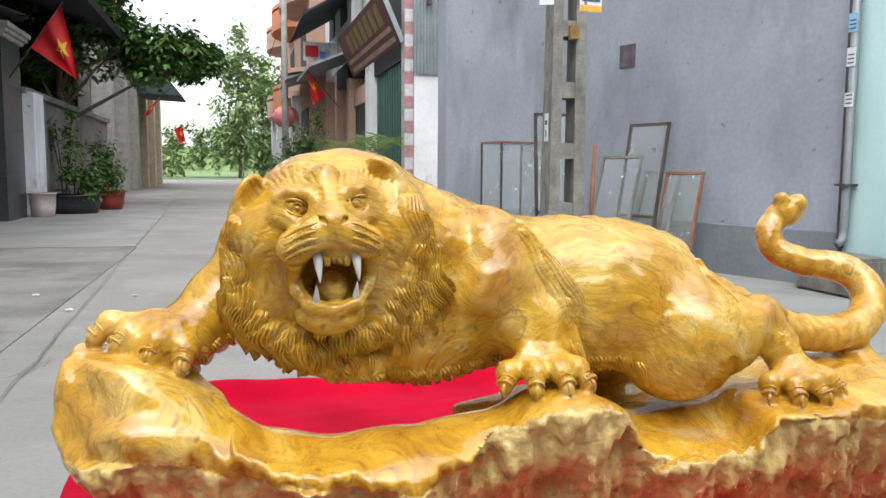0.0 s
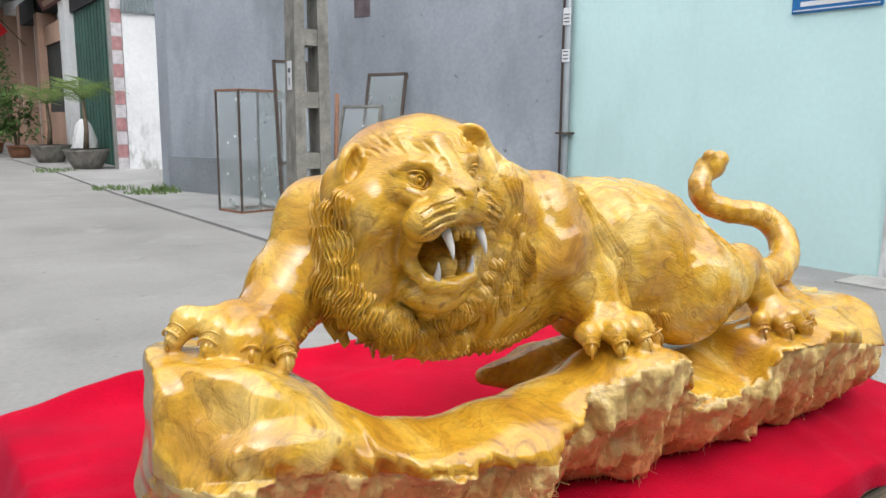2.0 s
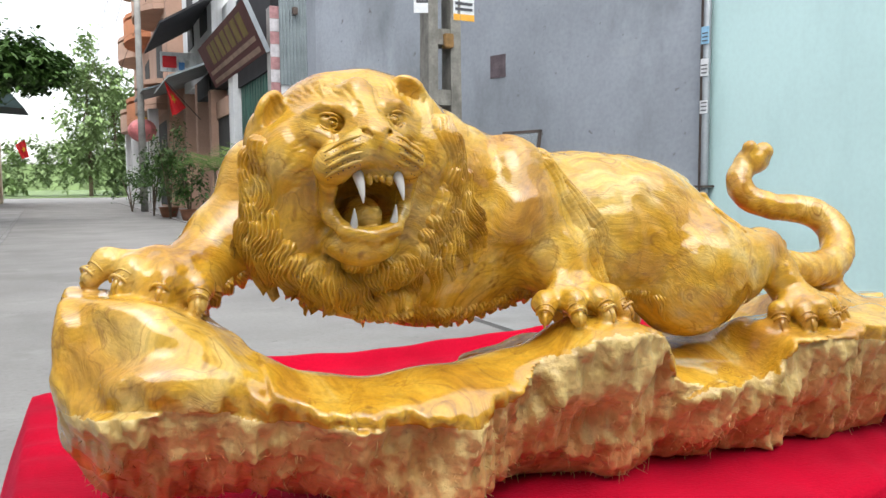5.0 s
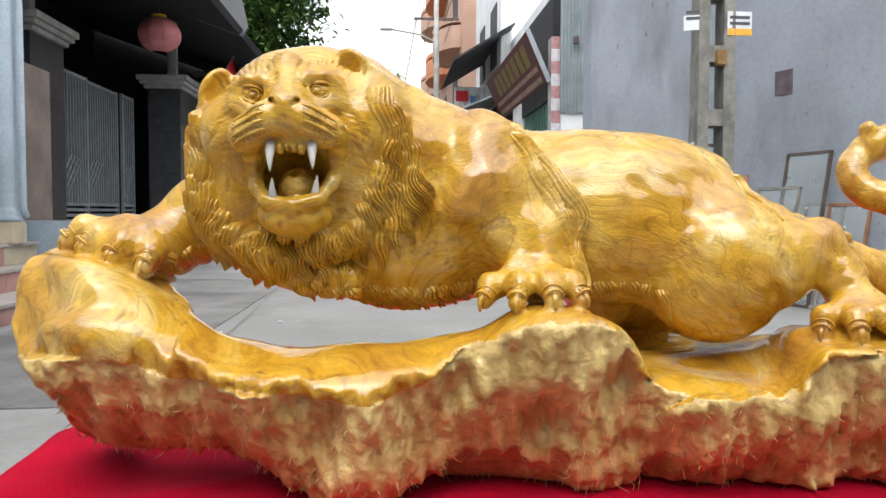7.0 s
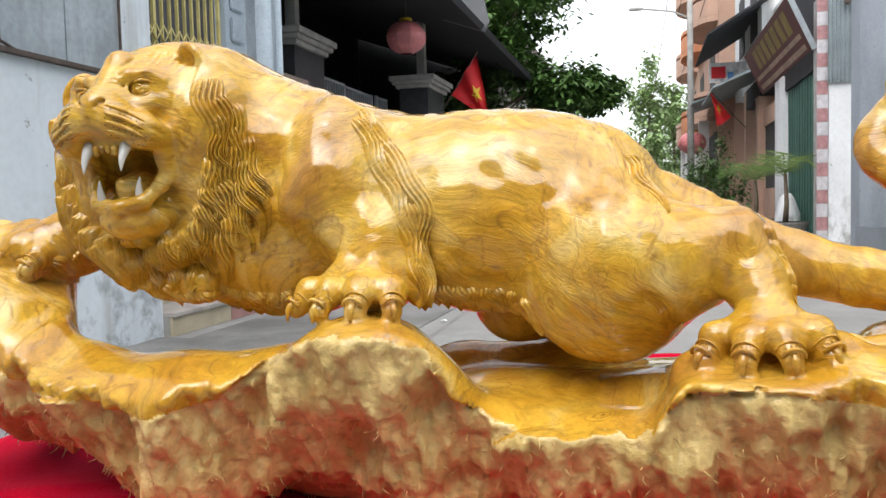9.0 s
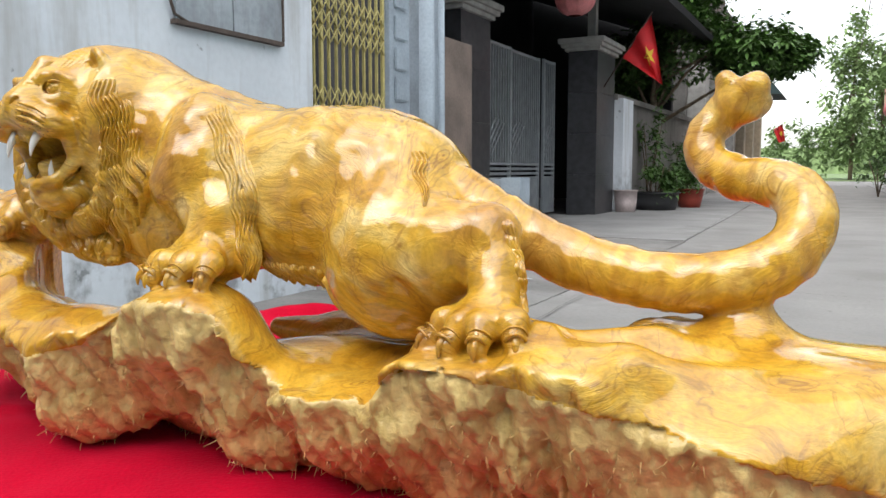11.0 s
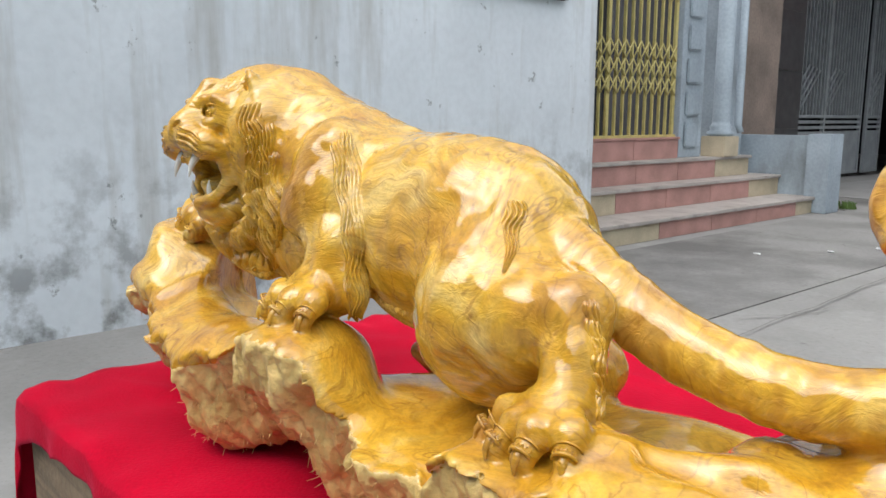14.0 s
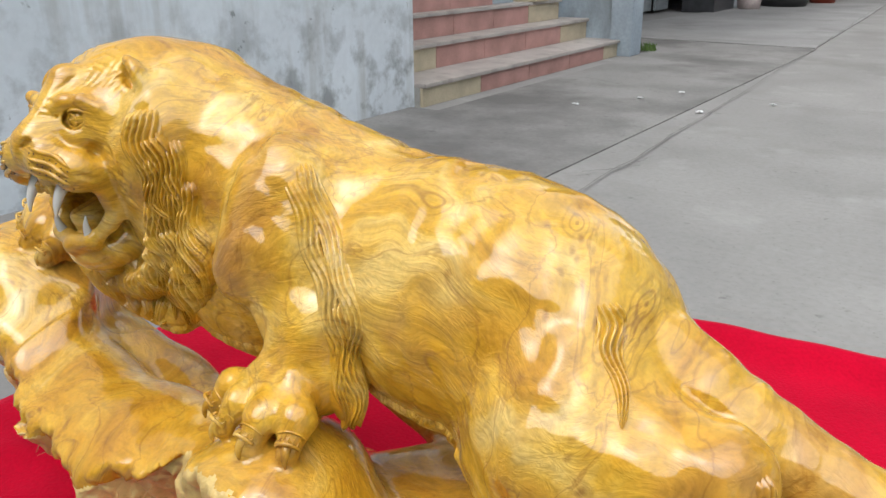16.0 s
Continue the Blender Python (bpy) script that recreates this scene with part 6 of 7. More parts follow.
def palm(x, y, h, seed, label):
    t = thing("potted_palm", x, y, 0.02, 0, label, "palm", "potted palms")
    r = random.Random(seed)
    bm = bmesh.new()
    tube(bm, [(0, 0, 0.30), (0.02, 0, 0.6), (0.0, 0.03, h * 0.55)], [0.045, 0.035, 0.025], 8)
    part("trunk", bm, M_TRUNK, t)
    bm = bmesh.new()
    tube(bm, [(0, 0, 0), (0, 0, 0.12), (0, 0, 0.26), (0, 0, 0.30), (0, 0, 0.30), (0, 0, 0.25)], [0.20, 0.27, 0.33, 0.36, 0.31, 0.30], 18)
    part("bowl", bm, M_CONC, t, "weathered grey concrete bowl")
    for k in range(11):
        a, L = 6.28 * k / 11 + r.uniform(-0.2, 0.2), h * r.uniform(0.4, 0.62)
        bm = bmesh.new()
        pts = []
        for j in range(8):
            u = j / 7
            pts.append(Vector((math.cos(a) * L * 0.75 * u, math.sin(a) * L * 0.75 * u, h * 0.55 + L * (0.95 * u - 0.85 * u * u))))
        tube(bm, pts, [0.008 * (1 - 0.8 * j / 7) for j in range(8)], 4)
        for j in range(1, 8):
            for s in (-1, 1):
                for q in (0, 0.5):
                    p = pts[j] * (1 - q) + pts[j - 1] * q
                    side = Vector((-math.sin(a), math.cos(a), -0.25)) * s * L * 0.30 * (1 - 0.5 * j / 8) + Vector((math.cos(a), math.sin(a), 0)) * 0.06
                    v = [bm.verts.new(w) for w in (p + Vector((0, 0, 0.006)), p - Vector((0, 0, 0.006)), p + side)]
                    bm.faces.new(v)
        part("frond", bm, M_PALM, t)
    return t


palm(2.42, 13.2, 1.9, 1, "young palm in a grey concrete bowl by the green door")
palm(2.25, 15.3, 1.8, 2, "young palm in a grey concrete bowl by the green door")
sack = thing("sack", 2.62, 14.3, 0.02, 0, "white plastic sack standing by the shop", "sack")
bm = bmesh.new()
tube(bm, [(0, 0, 0), (0, 0, 0.12), (0.01, 0, 0.4), (0, 0.01, 0.66), (0.01, 0, 0.75)], [0.17, 0.21, 0.20, 0.12, 0.05], 12)
part("bag", bm, M_WHITE, sack, smooth=True)


def tree(name, x, y, h, crown, n, size, seed, label, trunk=0.12, material=None, limbs=7):
    t = thing(name, x, y, 0, 0, label, "tree", "trees")
    r = random.Random(seed)
    bm = bmesh.new()
    tube(bm, [(0, 0, 0), (0.05, 0.03, h * 0.3), (-0.04, 0.05, h * 0.55), (0.05, 0, h * 0.8)], [trunk, trunk * 0.8, trunk * 0.6, trunk * 0.3], 9)
    part("trunk", bm, M_TRUNK, t)
    for k in range(limbs):
        a, z = r.uniform(0, 6.28), h * r.uniform(0.4, 0.7)
        cx, cy, cz, rx, ry, rz = crown[k % len(crown)]
        e = Vector((cx + rx * 0.5 * math.cos(a), cy + ry * 0.5 * math.sin(a), cz + r.uniform(-0.3, 0.4) * rz))
        bm = bmesh.new()
        s = Vector((0, 0.04, z))
        tube(bm, [s, s.lerp(e, 0.5) + Vector((0, 0, 0.15)), e], [trunk * 0.4, trunk * 0.25, trunk * 0.08], 6)
        part("limb", bm, M_TRUNK, t)
    for i, c in enumerate(crown):
        part("crown", leaves(bmesh.new(), *c, n, size, seed + i), material or M_LEAF, t)
    return t


tree("street_tree", -3.3, 17.5, 4.2, [(0.6, 0, 3.9, 1.0, 1.3, 1.2), (1.7, 0.3, 3.2, 0.9, 1.0, 0.7), (0.9, 0, 5.2, 1.3, 1.3, 0.9), (2.65, 0.4, 3.1, 0.5, 0.6, 0.5), (-0.4, 0, 3.0, 0.8, 1.0, 0.8)], 3600, 0.18, 21, "broad leafy street tree leaning over the road")
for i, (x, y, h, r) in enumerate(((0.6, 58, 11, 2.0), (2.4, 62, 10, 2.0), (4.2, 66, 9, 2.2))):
    tree("far_tree", x, y, h, [(0, 0, h * 0.75, r * 0.8, r, h * 0.22), (0.2, 0, h * 0.45, r, r, h * 0.24), (-0.2, 0, h * 0.25, r * 0.7, r, h * 0.16)], 1300, 0.42, 80 + i, "tall tree at the end of the street, haze mixed into its green", 0.14, M_LEAFFAR, 4)
bm = bmesh.new()
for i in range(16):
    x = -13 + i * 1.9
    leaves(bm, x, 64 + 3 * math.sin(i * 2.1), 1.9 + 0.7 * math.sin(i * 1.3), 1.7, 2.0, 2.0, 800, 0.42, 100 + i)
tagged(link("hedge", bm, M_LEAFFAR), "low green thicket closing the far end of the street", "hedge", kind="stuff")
slab("field", [(-60, 55), (60, 55), (90, 140), (-90, 140)], -0.05, 0.05, M_GRASS2, "green field beyond the street", "field")
wall("woods_far", [(-120, 120, 150, 151, 0, 4.5)], M_LEAFFAR, "flat line of far trees, haze mixed into its green")

# ---- east side ----
wall("wall_east", [(4.0, 4.3, -6, 0.92, 0, 4.6), (4.0, 4.3, 0.92, 1.86, 2.15, 4.6), (4.0, 4.3, 1.86, 4.38, 0, 4.6)], M_CYAN, "pale cyan painted wall")
GW = pose(4.0, 4.40, 0, 0, 0, 19.2)
wall("wall_grey", [(0, 0.3, 0, 4.76, 0.40, 5.2)], M_GREY, "grey cement rendered wall with faint stains", GW)
wall("plinth", [(-0.03, 0.3, 0, 4.78, 0, 0.40)], M_GREY2, "darker plinth of the grey wall", GW)
wall("wall_end", [(2.47, 6, 8.97, 9.4, 0, 5.2)], M_GREY, "end of the grey building")
patch = tagged(link("paint_patch", boxes((-0.006, -0.002, 1.88, 2.06, 1.70, 1.90), m=GW), M_PATCH), "square of dark reddish old paint on the grey wall", "patch", kind="structure")
dp = thing("downpipe", 3.95, 4.32, 0, 0, "grey downpipe with stickers at the wall joint", "pipe")
bm = bmesh.new()
tube(bm, [(0, 0, 4.5), (0, 0, 0.42), (-0.01, 0, 0.36), (-0.05, 0, 0.33)], 0.027, 12)
part("tube", bm, M_STEEL, dp, smooth=True)
part("clamp", boxes((-0.06, 0.05, -0.045, 0.045, 0.72, 0.735)), M_RUSTY, dp)
part("gap_strip", boxes((0.01, 0.045, 0.045, 0.075, 0.3, 4.5)), M_RUSTY, dp)
for z0, z1, mm in ((1.24, 1.33, M_STICKW), (1.50, 1.62, M_STICKW), (1.72, 1.84, M_STICKB)):
    st = thing("sticker", 3.918, 4.31, z0, 15, "small printed advert sticker on the downpipe", "sticker", "stickers")
    leaf_ = part("sheet", boxes((0, 0.003, -0.03, 0.03, 0, z1 - z0)), mm, st)
    for k in range(3):
        part("text_bar", boxes((-0.002, -0.0005, -0.022, 0.022, 0.018 + k * 0.026, 0.026 + k * 0.026)), M_INK, leaf_)
tagged(link("wall_ledge", boxes((3.72, 3.98, 3.9, 4.5, 0.02, 0.28), bevel=0.02), M_CONC), "rough concrete ledge at the wall joint", "ledge", kind="structure")
# blue street plaque
pl = thing("wall_plaque", 3.996, 2.13, 1.41, 0, "blue enamel wall plaque with white lettering", "sign")
plate = part("plate", boxes((-0.012, 0, 0, 0.49, 0, 0.30), bevel=0.003), M_BLUE, pl)
for a in ((0.012, 0.478, 0.012, 0.018), (0.012, 0.478, 0.282, 0.288)):
    part("border", boxes((-0.0145, -0.0125, *a)), M_STICKW, plate)
part("text_bar", boxes((-0.0145, -0.0125, 0.05, 0.44, 0.035, 0.06)), M_STICKW, plate)
for k in range(5):
    part("text_bar", boxes((-0.0145, -0.0125, 0.05 + k * 0.08, 0.10 + k * 0.08, 0.12, 0.22)), M_STICKW, plate)
# brown door
dr = thing("door_1", 4.02, 0.93, 0.03, 0, "varnished brown wooden door with glazed panels", "door")
part("frame", boxes((-0.06, 0.06, 0.85, 0.92, 0, 2.08), (-0.06, 0.06, 0.0, 0.07, 0, 2.08), (-0.06, 0.06, 0.071, 0.849, 2.01, 2.08), bevel=0.006), M_BROWNDOOR, dr)
leaf_ = part("leaf", boxes((-0.03, 0.02, 0.074, 0.19, 0.02, 2.0), (-0.03, 0.02, 0.73, 0.846, 0.02, 2.0), (-0.03, 0.02, 0.191, 0.729, 0.02, 0.22), (-0.03, 0.02, 0.191, 0.729, 0.95, 1.05), (-0.03, 0.02, 0.191, 0.729, 1.88, 2.0), bevel=0.006), M_BROWNDOOR, dr)
part("pane", boxes((-0.01, 0.0, 0.191, 0.729, 1.051, 1.879)), M_PANE, leaf_, "frosted glass pane")
part("panel", boxes((-0.015, 0.01, 0.191, 0.729, 0.221, 0.949)), M_PANE, leaf_)
for z in (0.28, 0.40, 1.6):
    part("hinge", boxes((-0.075, -0.061, 0.90, 0.93, z, z + 0.05)), M_RUSTY, dr)
wall("door_trim", [(3.985, 3.999, 1.94, 2.02, 0, 2.2)], M_WHITE, "white painted trim beside the door")
wall("door_step", [(3.7, 3.985, 0.8, 2.1, 0.0, 0.03)], M_CAP, "low concrete doorstep")

# power pole
pp = thing("power_pole", 2.345, 5.31, 0, -6, "weathered concrete power pole with a ladder of openings", "pole")
bm = bmesh.new()
PH = 7.5


def pole_w(z):
    return 0.135 - 0.055 * z / PH


def tapered(x0, x1, y0, y1, za, zb):
    """A block whose plan shrinks with height; plan in shares of the half width."""
    a, b = pole_w(za), pole_w(zb)
    vs = [bm.verts.new((x * w, y * w * 0.85, z)) for z, w in ((za, a), (zb, b)) for x, y in ((x0, y0), (x1, y0), (x1, y1), (x0, y1))]
    for f in ((0, 3, 2, 1), (4, 5, 6, 7), (0, 1, 5, 4), (1, 2, 6, 5), (2, 3, 7, 6), (3, 0, 4, 7)):
        bm.faces.new([vs[i] for i in f])


tapered(-1, -0.42, -1, 1, 0, PH)
tapered(0.38, 1, -1, 1, 0, PH)
part("flange", bm, M_CONC, pp)
for k in range(17):
    z = 0.09 + 0.43 * k
    bm = bmesh.new()
    tapered(-0.43, 0.39, -0.9, 0.9, max(0.0, z - 0.055), z + 0.055)
    part("crossbar", bm, M_CONC, pp)
for s, z0, w, h, mm, lab, yaw in ((-1, 1.02, 0.085, 0.20, M_STICKW, "white paper notice with black marks pasted on the pole", 0), (1, 1.93, 0.17, 0.16, M_STICKW, "white and orange advert card tied to the pole", 8), (-1, 1.97, 0.13, 0.10, M_STICKW, "white card tied to the pole", -12)):
    nt_ = thing("notice", 2.345, 5.31, z0, -6 + yaw, lab, "notice")
    if z0 < 1.5:
        leaf_ = part("sheet", boxes((-pole_w(z0) - 0.004, -pole_w(z0) - 0.001, -0.045, 0.045, 0, h)), mm, nt_)
        part("text_bar", boxes((-pole_w(z0) - 0.006, -pole_w(z0) - 0.0045, -0.025, 0.025, 0.12, 0.15)), M_INK, leaf_)
        part("text_bar", boxes((-pole_w(z0) - 0.006, -pole_w(z0) - 0.0045, -0.008, 0.008, 0.03, 0.085)), M_INK, leaf_)
    else:
        x0 = 0.05 if s > 0 else -0.20
        leaf_ = part("sheet", boxes((x0, x0 + w, -0.115, -0.11, 0, h)), mm, nt_)
        part("band", boxes((x0, x0 + w, -0.118, -0.1155, 0.0, 0.045)), M_ORANGE if s > 0 else M_STICKW, leaf_)
        for k in range(2):
            part("text_bar", boxes((x0 + 0.015, x0 + w - 0.015, -0.118, -0.1155, 0.07 + 0.04 * k, 0.09 + 0.04 * k)), M_INK, leaf_)
box_ = thing("pole_box", 2.36, 5.20, 1.73, -6, "small rusty bracket box in the pole's opening", "box")
part("body", boxes((-0.035, 0.035, -0.02, 0.05, 0, 0.10), bevel=0.006), M_RUST2, box_)

# glass case and frames leaning by the pole
def rod_frame(t, w, h, r, material, name="frame", bars=()):
    bm = bmesh.new()
    for a, b in (((0, 0), (w, 0)), ((w, 0), (w, h)), ((w, h), (0, h)), ((0, h), (0, 0)), *bars):
        x0, z0 = a
        x1, z1 = b
        box(bm, min(x0, x1) - r, max(x0, x1) + r, -r, r, min(z0, z1) - r, max(z0, z1) + r)
    part(name, bm, material, t)
    part("pane", boxes((r, w - r, -0.002, 0.002, r, h - r)), M_GLASS, t)


case = thing("glass_case", 2.26, 6.42, 0.03, 12, "empty glass display case with thin brown metal edges", "display case")
W, Dp, Hh = 0.42, 0.34, 1.02
for x, y in ((0, 0), (W, 0), (0, Dp), (W, Dp)):
    part("edge", boxes((x - 0.008, x + 0.008, y - 0.008, y + 0.008, 0, Hh)), M_RUSTY, case)
for z in (0.0, Hh):
    for x0, x1, y0, y1 in ((0, W, 0, 0), (0, W, Dp, Dp), (0, 0, 0, Dp), (W, W, 0, Dp)):
        part("edge", boxes((x0 - 0.008, x1 + 0.008, y0 - 0.008, y1 + 0.008, z - 0.008, z + 0.008)), M_ORANGEWOOD, case)
for x0, x1, y0, y1 in ((0.01, W - 0.01, -0.002, 0.002), (-0.002, 0.002, 0.01, Dp - 0.01), (W - 0.002, W + 0.002, 0.01, Dp - 0.01)):
    part("pane", boxes((x0, x1, y0, y1, 0.01, Hh - 0.01)), M_GLASS, case)
part("top_pane", boxes((0.01, W - 0.01, 0.01, Dp - 0.01, Hh - 0.003, Hh + 0.003)), M_FOGGED, case)


def leaning(x, y, w, h, yaw, tilt, material, label):
    t = thing("leaning_frame", x, y, 0.03, 0, label, "glass frame", "frames leaning on the wall")
    t.matrix_world = pose(x, y, 0.03, 0, 0, yaw) @ pose(0, 0, 0, -tilt, 0, 0)
    rod_frame(t, w, h, 0.011, material, "frame", (((0, h * 0.35), (w, h * 0.35)),) if h > 1.1 else ())
    return t


# wall runs along yaw 109: frames stand before it
leaning(2.43, 5.98, 0.30, 1.24, 3, 4, M_RUSTY, "tall brown metal frame with glass leaning by the pole")
leaning(2.90, 6.10, 0.42, 0.92, -71, 14, M_FRAMEG, "grey metal frame with a cloudy pane")
leaning(3.10, 5.98, 0.40, 1.18, -71, 10, M_RUSTY, "brown wooden frame with a glass pane")
leaning(3.16, 5.82, 0.34, 0.80, -71, 16, M_FRAMEG, "old window frame with a glass pane")
leaning(3.28, 5.62, 0.34, 0.78, -71, 12, M_ORANGEWOOD, "brown wooden frame with a glass pane")
st_ = thing("timber_lath", 2.68, 5.55, 0.03, 0, "rough reddish wooden lath leaning behind the pole", "timber")
bm = bmesh.new()
tube(bm, [(0, 0, 0), (0.06, 0.05, 0.98)], 0.018, 6)
part("stick", bm, M_ORANGEWOOD, st_)

# white wall with tin above, tiled column, shop front
wall("wall_white", [(2.93, 4.0, 12.7, 12.9, 0, 2.36)], M_WHITE, "white plastered wall stained at its foot")
tin = thing("tin_sheet", 2.91, 12.66, 2.36, 0, "corrugated grey tin sheeting above the white wall", "sheeting")
bm = bmesh.new()
n = 66
for i in range(n):
    x = i * 0.011
    bm.verts.new((x, 0.012 * math.sin(i * 1.2566), 0))
    bm.verts.new((x, 0.012 * math.sin(i * 1.2566), 2.4))
bm.verts.ensure_lookup_table()
for i in range(n - 1):
    bm.faces.new((bm.verts[2 * i], bm.verts[2 * i + 2], bm.verts[2 * i + 3], bm.verts[2 * i + 1]))
so = part("sheet", bm, M_TIN, tin)
sm = so.modifiers.new("thickness", "SOLIDIFY")
sm.thickness = 0.003
part("floodlight", boxes((0.20, 0.28, -0.12, -0.03, 1.1, 1.22), bevel=0.01), M_RUSTY, tin, "small black floodlight")
wall("wall_shop", [(3.52, 6, 12.91, 13.1, 0, 5.5), (3.2, 6, 13.2, 26, 0, 5)], M_WHITE, "plain side wall of the shops")
tc = thing("tiled_column", 2.77, 12.7, 0, 0, "column faced with pink and white tiles", "column")
part("core", boxes((0.01, 0.149, 0.01, 0.3, 0, 3.6)), M_CAP, tc)
for k in range(18):
    part("tile", boxes((0, 0.15, 0, 0.009, k * 0.2 + 0.004, k * 0.2 + 0.196)), M_TILEP if k % 2 else M_TILEW, tc)
shop = thing("corner_shop", 2.9, 13.2, 0, 0, "shop front with a closed green metal door between white columns", "shop")
gd = part("green_door", boxes((0.05, 0.09, 0.1, 3.0, 0.02, 2.7)), M_GREEN, shop, "closed dark green metal door")
for k in range(12):
    part("door_rib", boxes((0.035, 0.049, 0.15 + k * 0.24, 0.19 + k * 0.24, 0.02, 2.7)), M_GREEN, gd)
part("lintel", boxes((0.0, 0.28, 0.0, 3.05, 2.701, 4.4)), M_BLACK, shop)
part("column", boxes((-0.1, 0.28, 3.06, 3.6, 0, 3.0), bevel=0.01), M_WHITE, shop)
part("wall", boxes((0.02, 0.28, 3.61, 6.0, 0, 0.9)), M_PEACH, shop)
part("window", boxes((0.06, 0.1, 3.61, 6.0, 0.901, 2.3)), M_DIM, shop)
part("wall", boxes((0.02, 0.28, 3.61, 6.0, 2.301, 2.7)), M_PEACH, shop)
part("column", boxes((-0.1, 0.28, 6.01, 6.4, 0, 3.0), bevel=0.01), M_PEACH, shop)
part("upper_wall", boxes((0.0, 0.28, 3.06, 9.0, 3.0, 3.5)), M_BLACK, shop)
# banner board tilted out over the shop
bn = thing("banner_board", 2.75, 12.75, 2.9, 0, "maroon shop banner with faded yellow lettering", "banner")
bm = bmesh.new()
TI = pose(0, 0, 0, 0, -24, 0)
box(bm, -0.03, 0.0, 0, 5.2, 0, 0.88, m=TI)
board = part("board", bm, M_MAROON, bn)
for z0, z1, y0, y1, mm in ((0.40, 0.78, 0.6, 4.4, M_OLIVE), (0.24, 0.32, 0.3, 4.9, M_BEIGE), (0.05, 0.14, 0.3, 4.9, M_BEIGE)):
    n = 7 if z1 - z0 > 0.2 else 1
    for k in range(n):
        bm = bmesh.new()
        box(bm, -0.034, -0.031, y0 + (y1 - y0) * k / n, y0 + (y1 - y0) * (k + 0.72 if n > 1 else 1) / n, z0, z1, m=TI)
        part("text_bar", bm, mm, board)
bm = bmesh.new()
box(bm, -0.05, 0.03, -0.02, -0.001, -0.02, 0.90, m=TI)
part("end_strip", bm, M_STEEL, bn)

# canopies past the banner, peach house, street lamp
for x0, x1, y0, y1, z0, z1, mm in ((1.75, 3.1, 18.2, 21.5, 3.1, 3.65, M_TIN), (1.7, 3.2, 19.0, 23.5, 4.4, 5.3, M_BLACK), (1.6, 3.2, 23.6, 27, 3.4, 3.9, M_TIN)):
    bm = prism(bmesh.new(), [(x0, z0), (x1, z1), (x1, z1 + 0.05), (x0, z0 + 0.05)], y0, y1)
    tagged(link("shop_canopy", bm, mm), "sheet metal canopy over the shop fronts", "canopy", "shop canopies")
hs = thing("shop_house", 2.95, 19.7, 0, 0, "narrow shop house, shade of its open ground floor put into the colour", "house")
part("upper_floor", boxes((0, 4, 0, 5.6, 3.51, 8.5)), M_WHITE, hs)
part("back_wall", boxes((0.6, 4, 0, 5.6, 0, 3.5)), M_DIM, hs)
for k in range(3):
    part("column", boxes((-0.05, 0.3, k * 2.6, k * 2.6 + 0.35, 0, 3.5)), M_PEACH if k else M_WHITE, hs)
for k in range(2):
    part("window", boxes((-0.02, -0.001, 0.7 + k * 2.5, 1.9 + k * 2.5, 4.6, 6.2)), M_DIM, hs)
sgn = thing("shop_sign", 1.95, 21.8, 3.72, 0, "white sign board with red and blue bands", "sign")
board = part("board", boxes((0, 0.9, 0, 0.05, 0, 0.5)), M_WHITE, sgn)
part("band", boxes((0.05, 0.4, -0.006, -0.001, 0.1, 0.4)), M_FLAG, board)
part("band", boxes((0.45, 0.6, -0.006, -0.001, 0.05, 0.25)), M_BLUE, board)
ph = thing("peach_house", 2.3, 26.5, 0, 0, "tall peach painted house with rounded balconies", "house")
part("wall", boxes((0.3, 5, 0, 16, 0, 13.5)), M_PEACH, ph)
part("roof", boxes((-0.3, 5.2, -0.2, 16.2, 13.51, 13.8)), M_CLAY, ph)
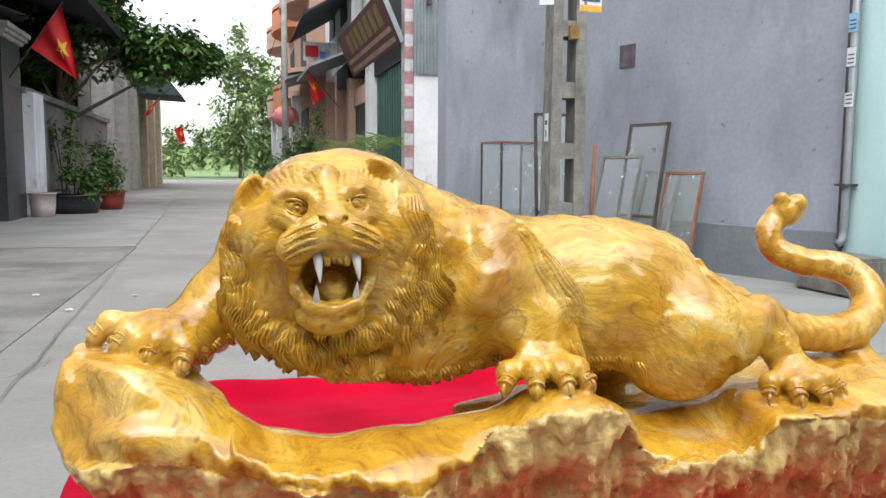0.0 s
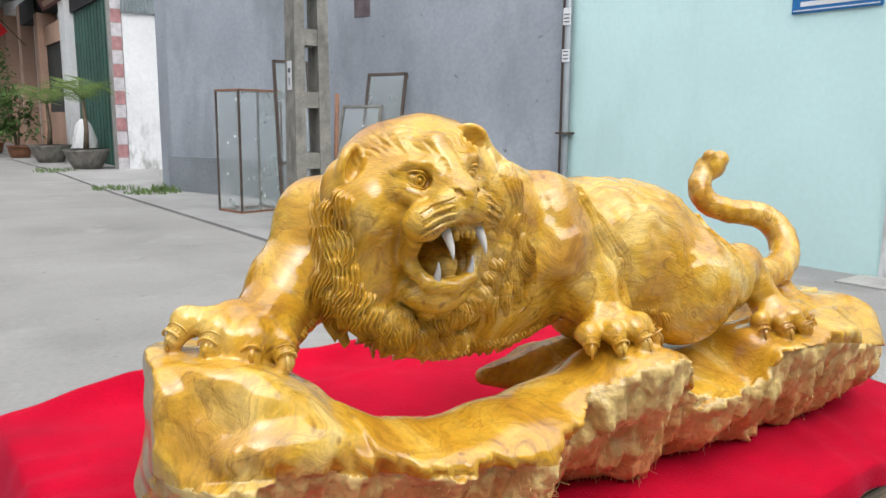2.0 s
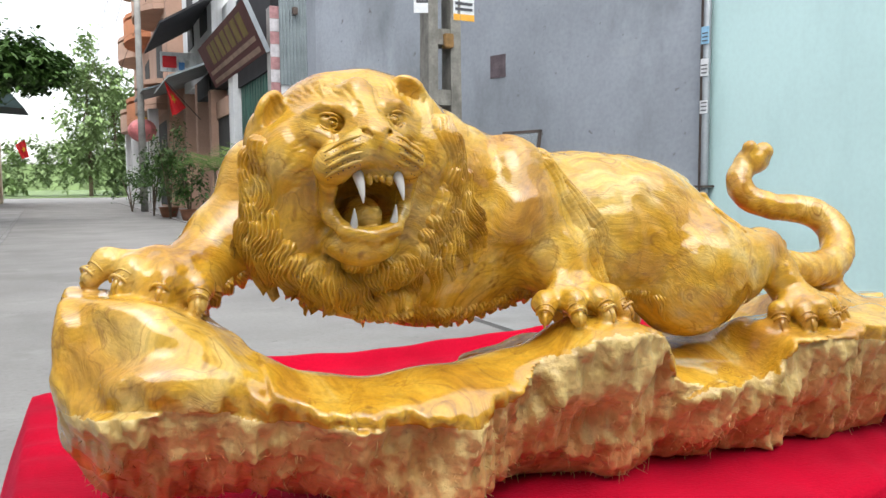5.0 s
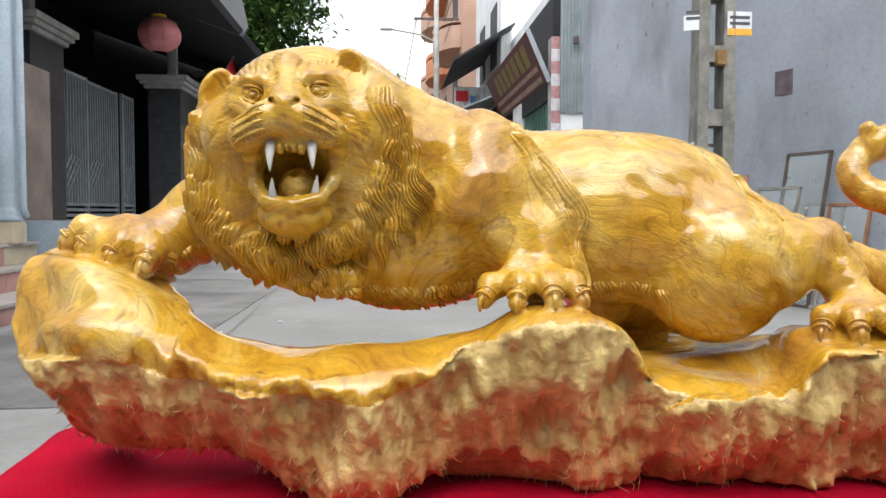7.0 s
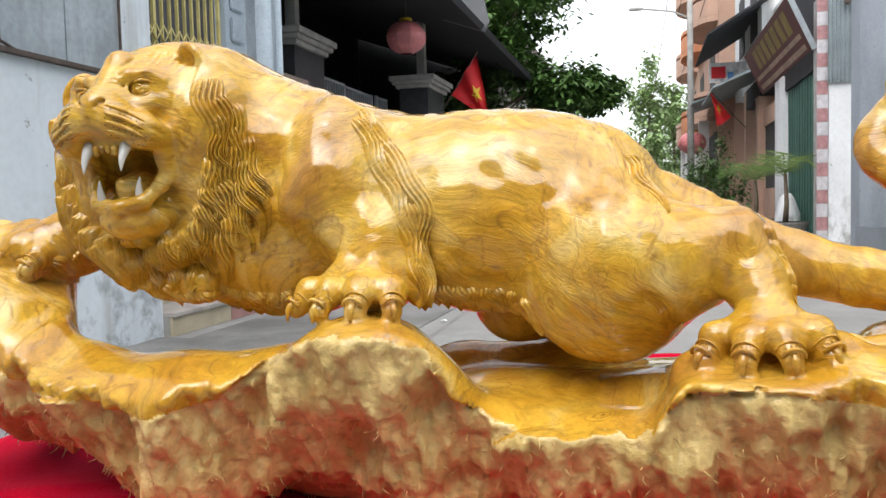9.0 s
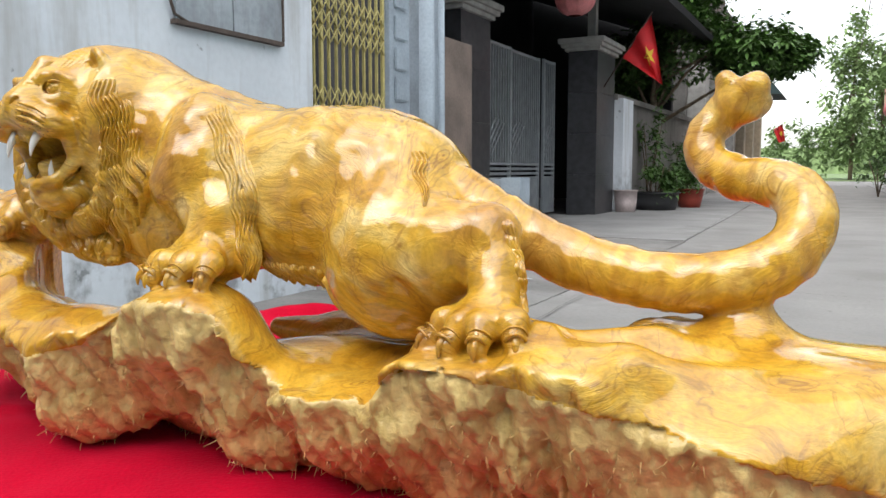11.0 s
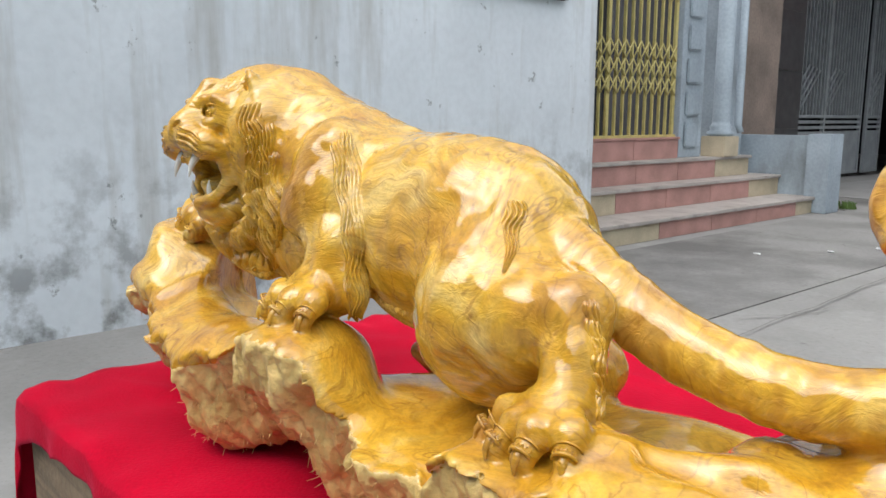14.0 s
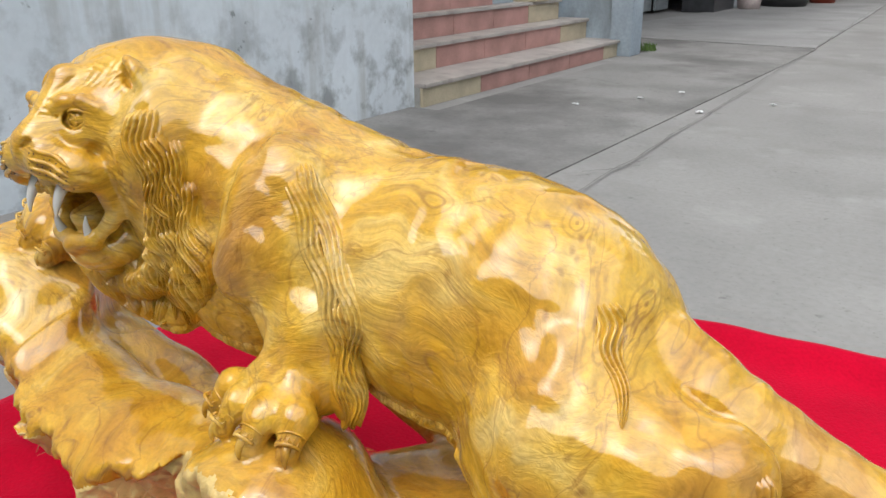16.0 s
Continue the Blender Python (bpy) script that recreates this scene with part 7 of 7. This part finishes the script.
for f in range(4):
    z = 3.2 + f * 3.2
    for k in range(3):
        y = 0.6 + k * 5.2
        bm = bmesh.new()
        ring = [(-0.0 + 0.3, y - 0.2)] + [(0.3 - 0.85 * math.sin(a * math.pi / 8), y + 1.9 - 2.1 * math.cos(a * math.pi / 8)) for a in range(9)] + [(0.3, y + 4.2)]
        for za, zb in ((z, z + 0.18), (z + 0.19, z + 0.75), (z + 0.85, z + 1.0)):
            a = [bm.verts.new((x, yy, za)) for x, yy in ring]
            b = [bm.verts.new((x, yy, zb)) for x, yy in ring]
            bm.faces.new(a[::-1])
            bm.faces.new(b)
            for i in range(len(ring) - 1):
                bm.faces.new((a[i], a[i + 1], b[i + 1], b[i]))
        part("balcony", bm, M_PEACH if k != 1 else M_PEACH2, ph)
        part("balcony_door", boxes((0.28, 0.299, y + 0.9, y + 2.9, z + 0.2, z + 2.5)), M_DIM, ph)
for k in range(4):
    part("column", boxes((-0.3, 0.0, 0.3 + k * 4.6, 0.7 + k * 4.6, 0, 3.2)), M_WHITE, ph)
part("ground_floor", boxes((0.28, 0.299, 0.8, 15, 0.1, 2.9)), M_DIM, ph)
lantern(1.75, 26.0, 2.45, 0.42, "dark red round paper lantern by the peach house", 3.45)
lp = thing("street_lamp", 1.62, 24.5, 0, 0, "grey steel street lamp with a long arm", "street lamp")
bm = bmesh.new()
tube(bm, [(0, 0, 0), (0, 0, 5), (0, 0, 8.2)], [0.11, 0.09, 0.07], 10)
part("pole", bm, M_CAP, lp, smooth=True)
bm = bmesh.new()
tube(bm, [(0, 0, 6.0), (-0.5, 0, 6.25), (-1.4, 0, 6.4)], 0.03, 6)
part("arm", bm, M_CAP, lp)
part("lamp_head", boxes((-1.75, -1.35, -0.07, 0.07, 6.36, 6.44), bevel=0.02), M_CAP, lp)
for z in (6.7, 7.4):
    part("crossarm", boxes((-0.7, 0.7, -0.04, 0.04, z, z + 0.07)), M_RUSTY, lp)
for i, (x, z) in enumerate(((-0.6, 6.75), (-0.2, 6.75), (0.5, 6.75), (-0.5, 7.45), (0.5, 7.45))):
    bm = bmesh.new()
    tube(bm, [(1.62 + x, 24.5, z), (1.4 + x, 40, z - 0.5), (1.2 + x, 58, z + 0.4)], 0.012, 4)
    tagged(link("power_cable", bm, M_RUSTY), "thin black overhead power cable", "cable", "overhead cables")
# unseen wall added behind the camera to cut off low sky in the varnish
wall("wall_unseen_behind", [(-8, 8, -4.6, -4.3, 0, 4.4)], M_OLD, "plain unseen wall added behind to bound the reflected sky")
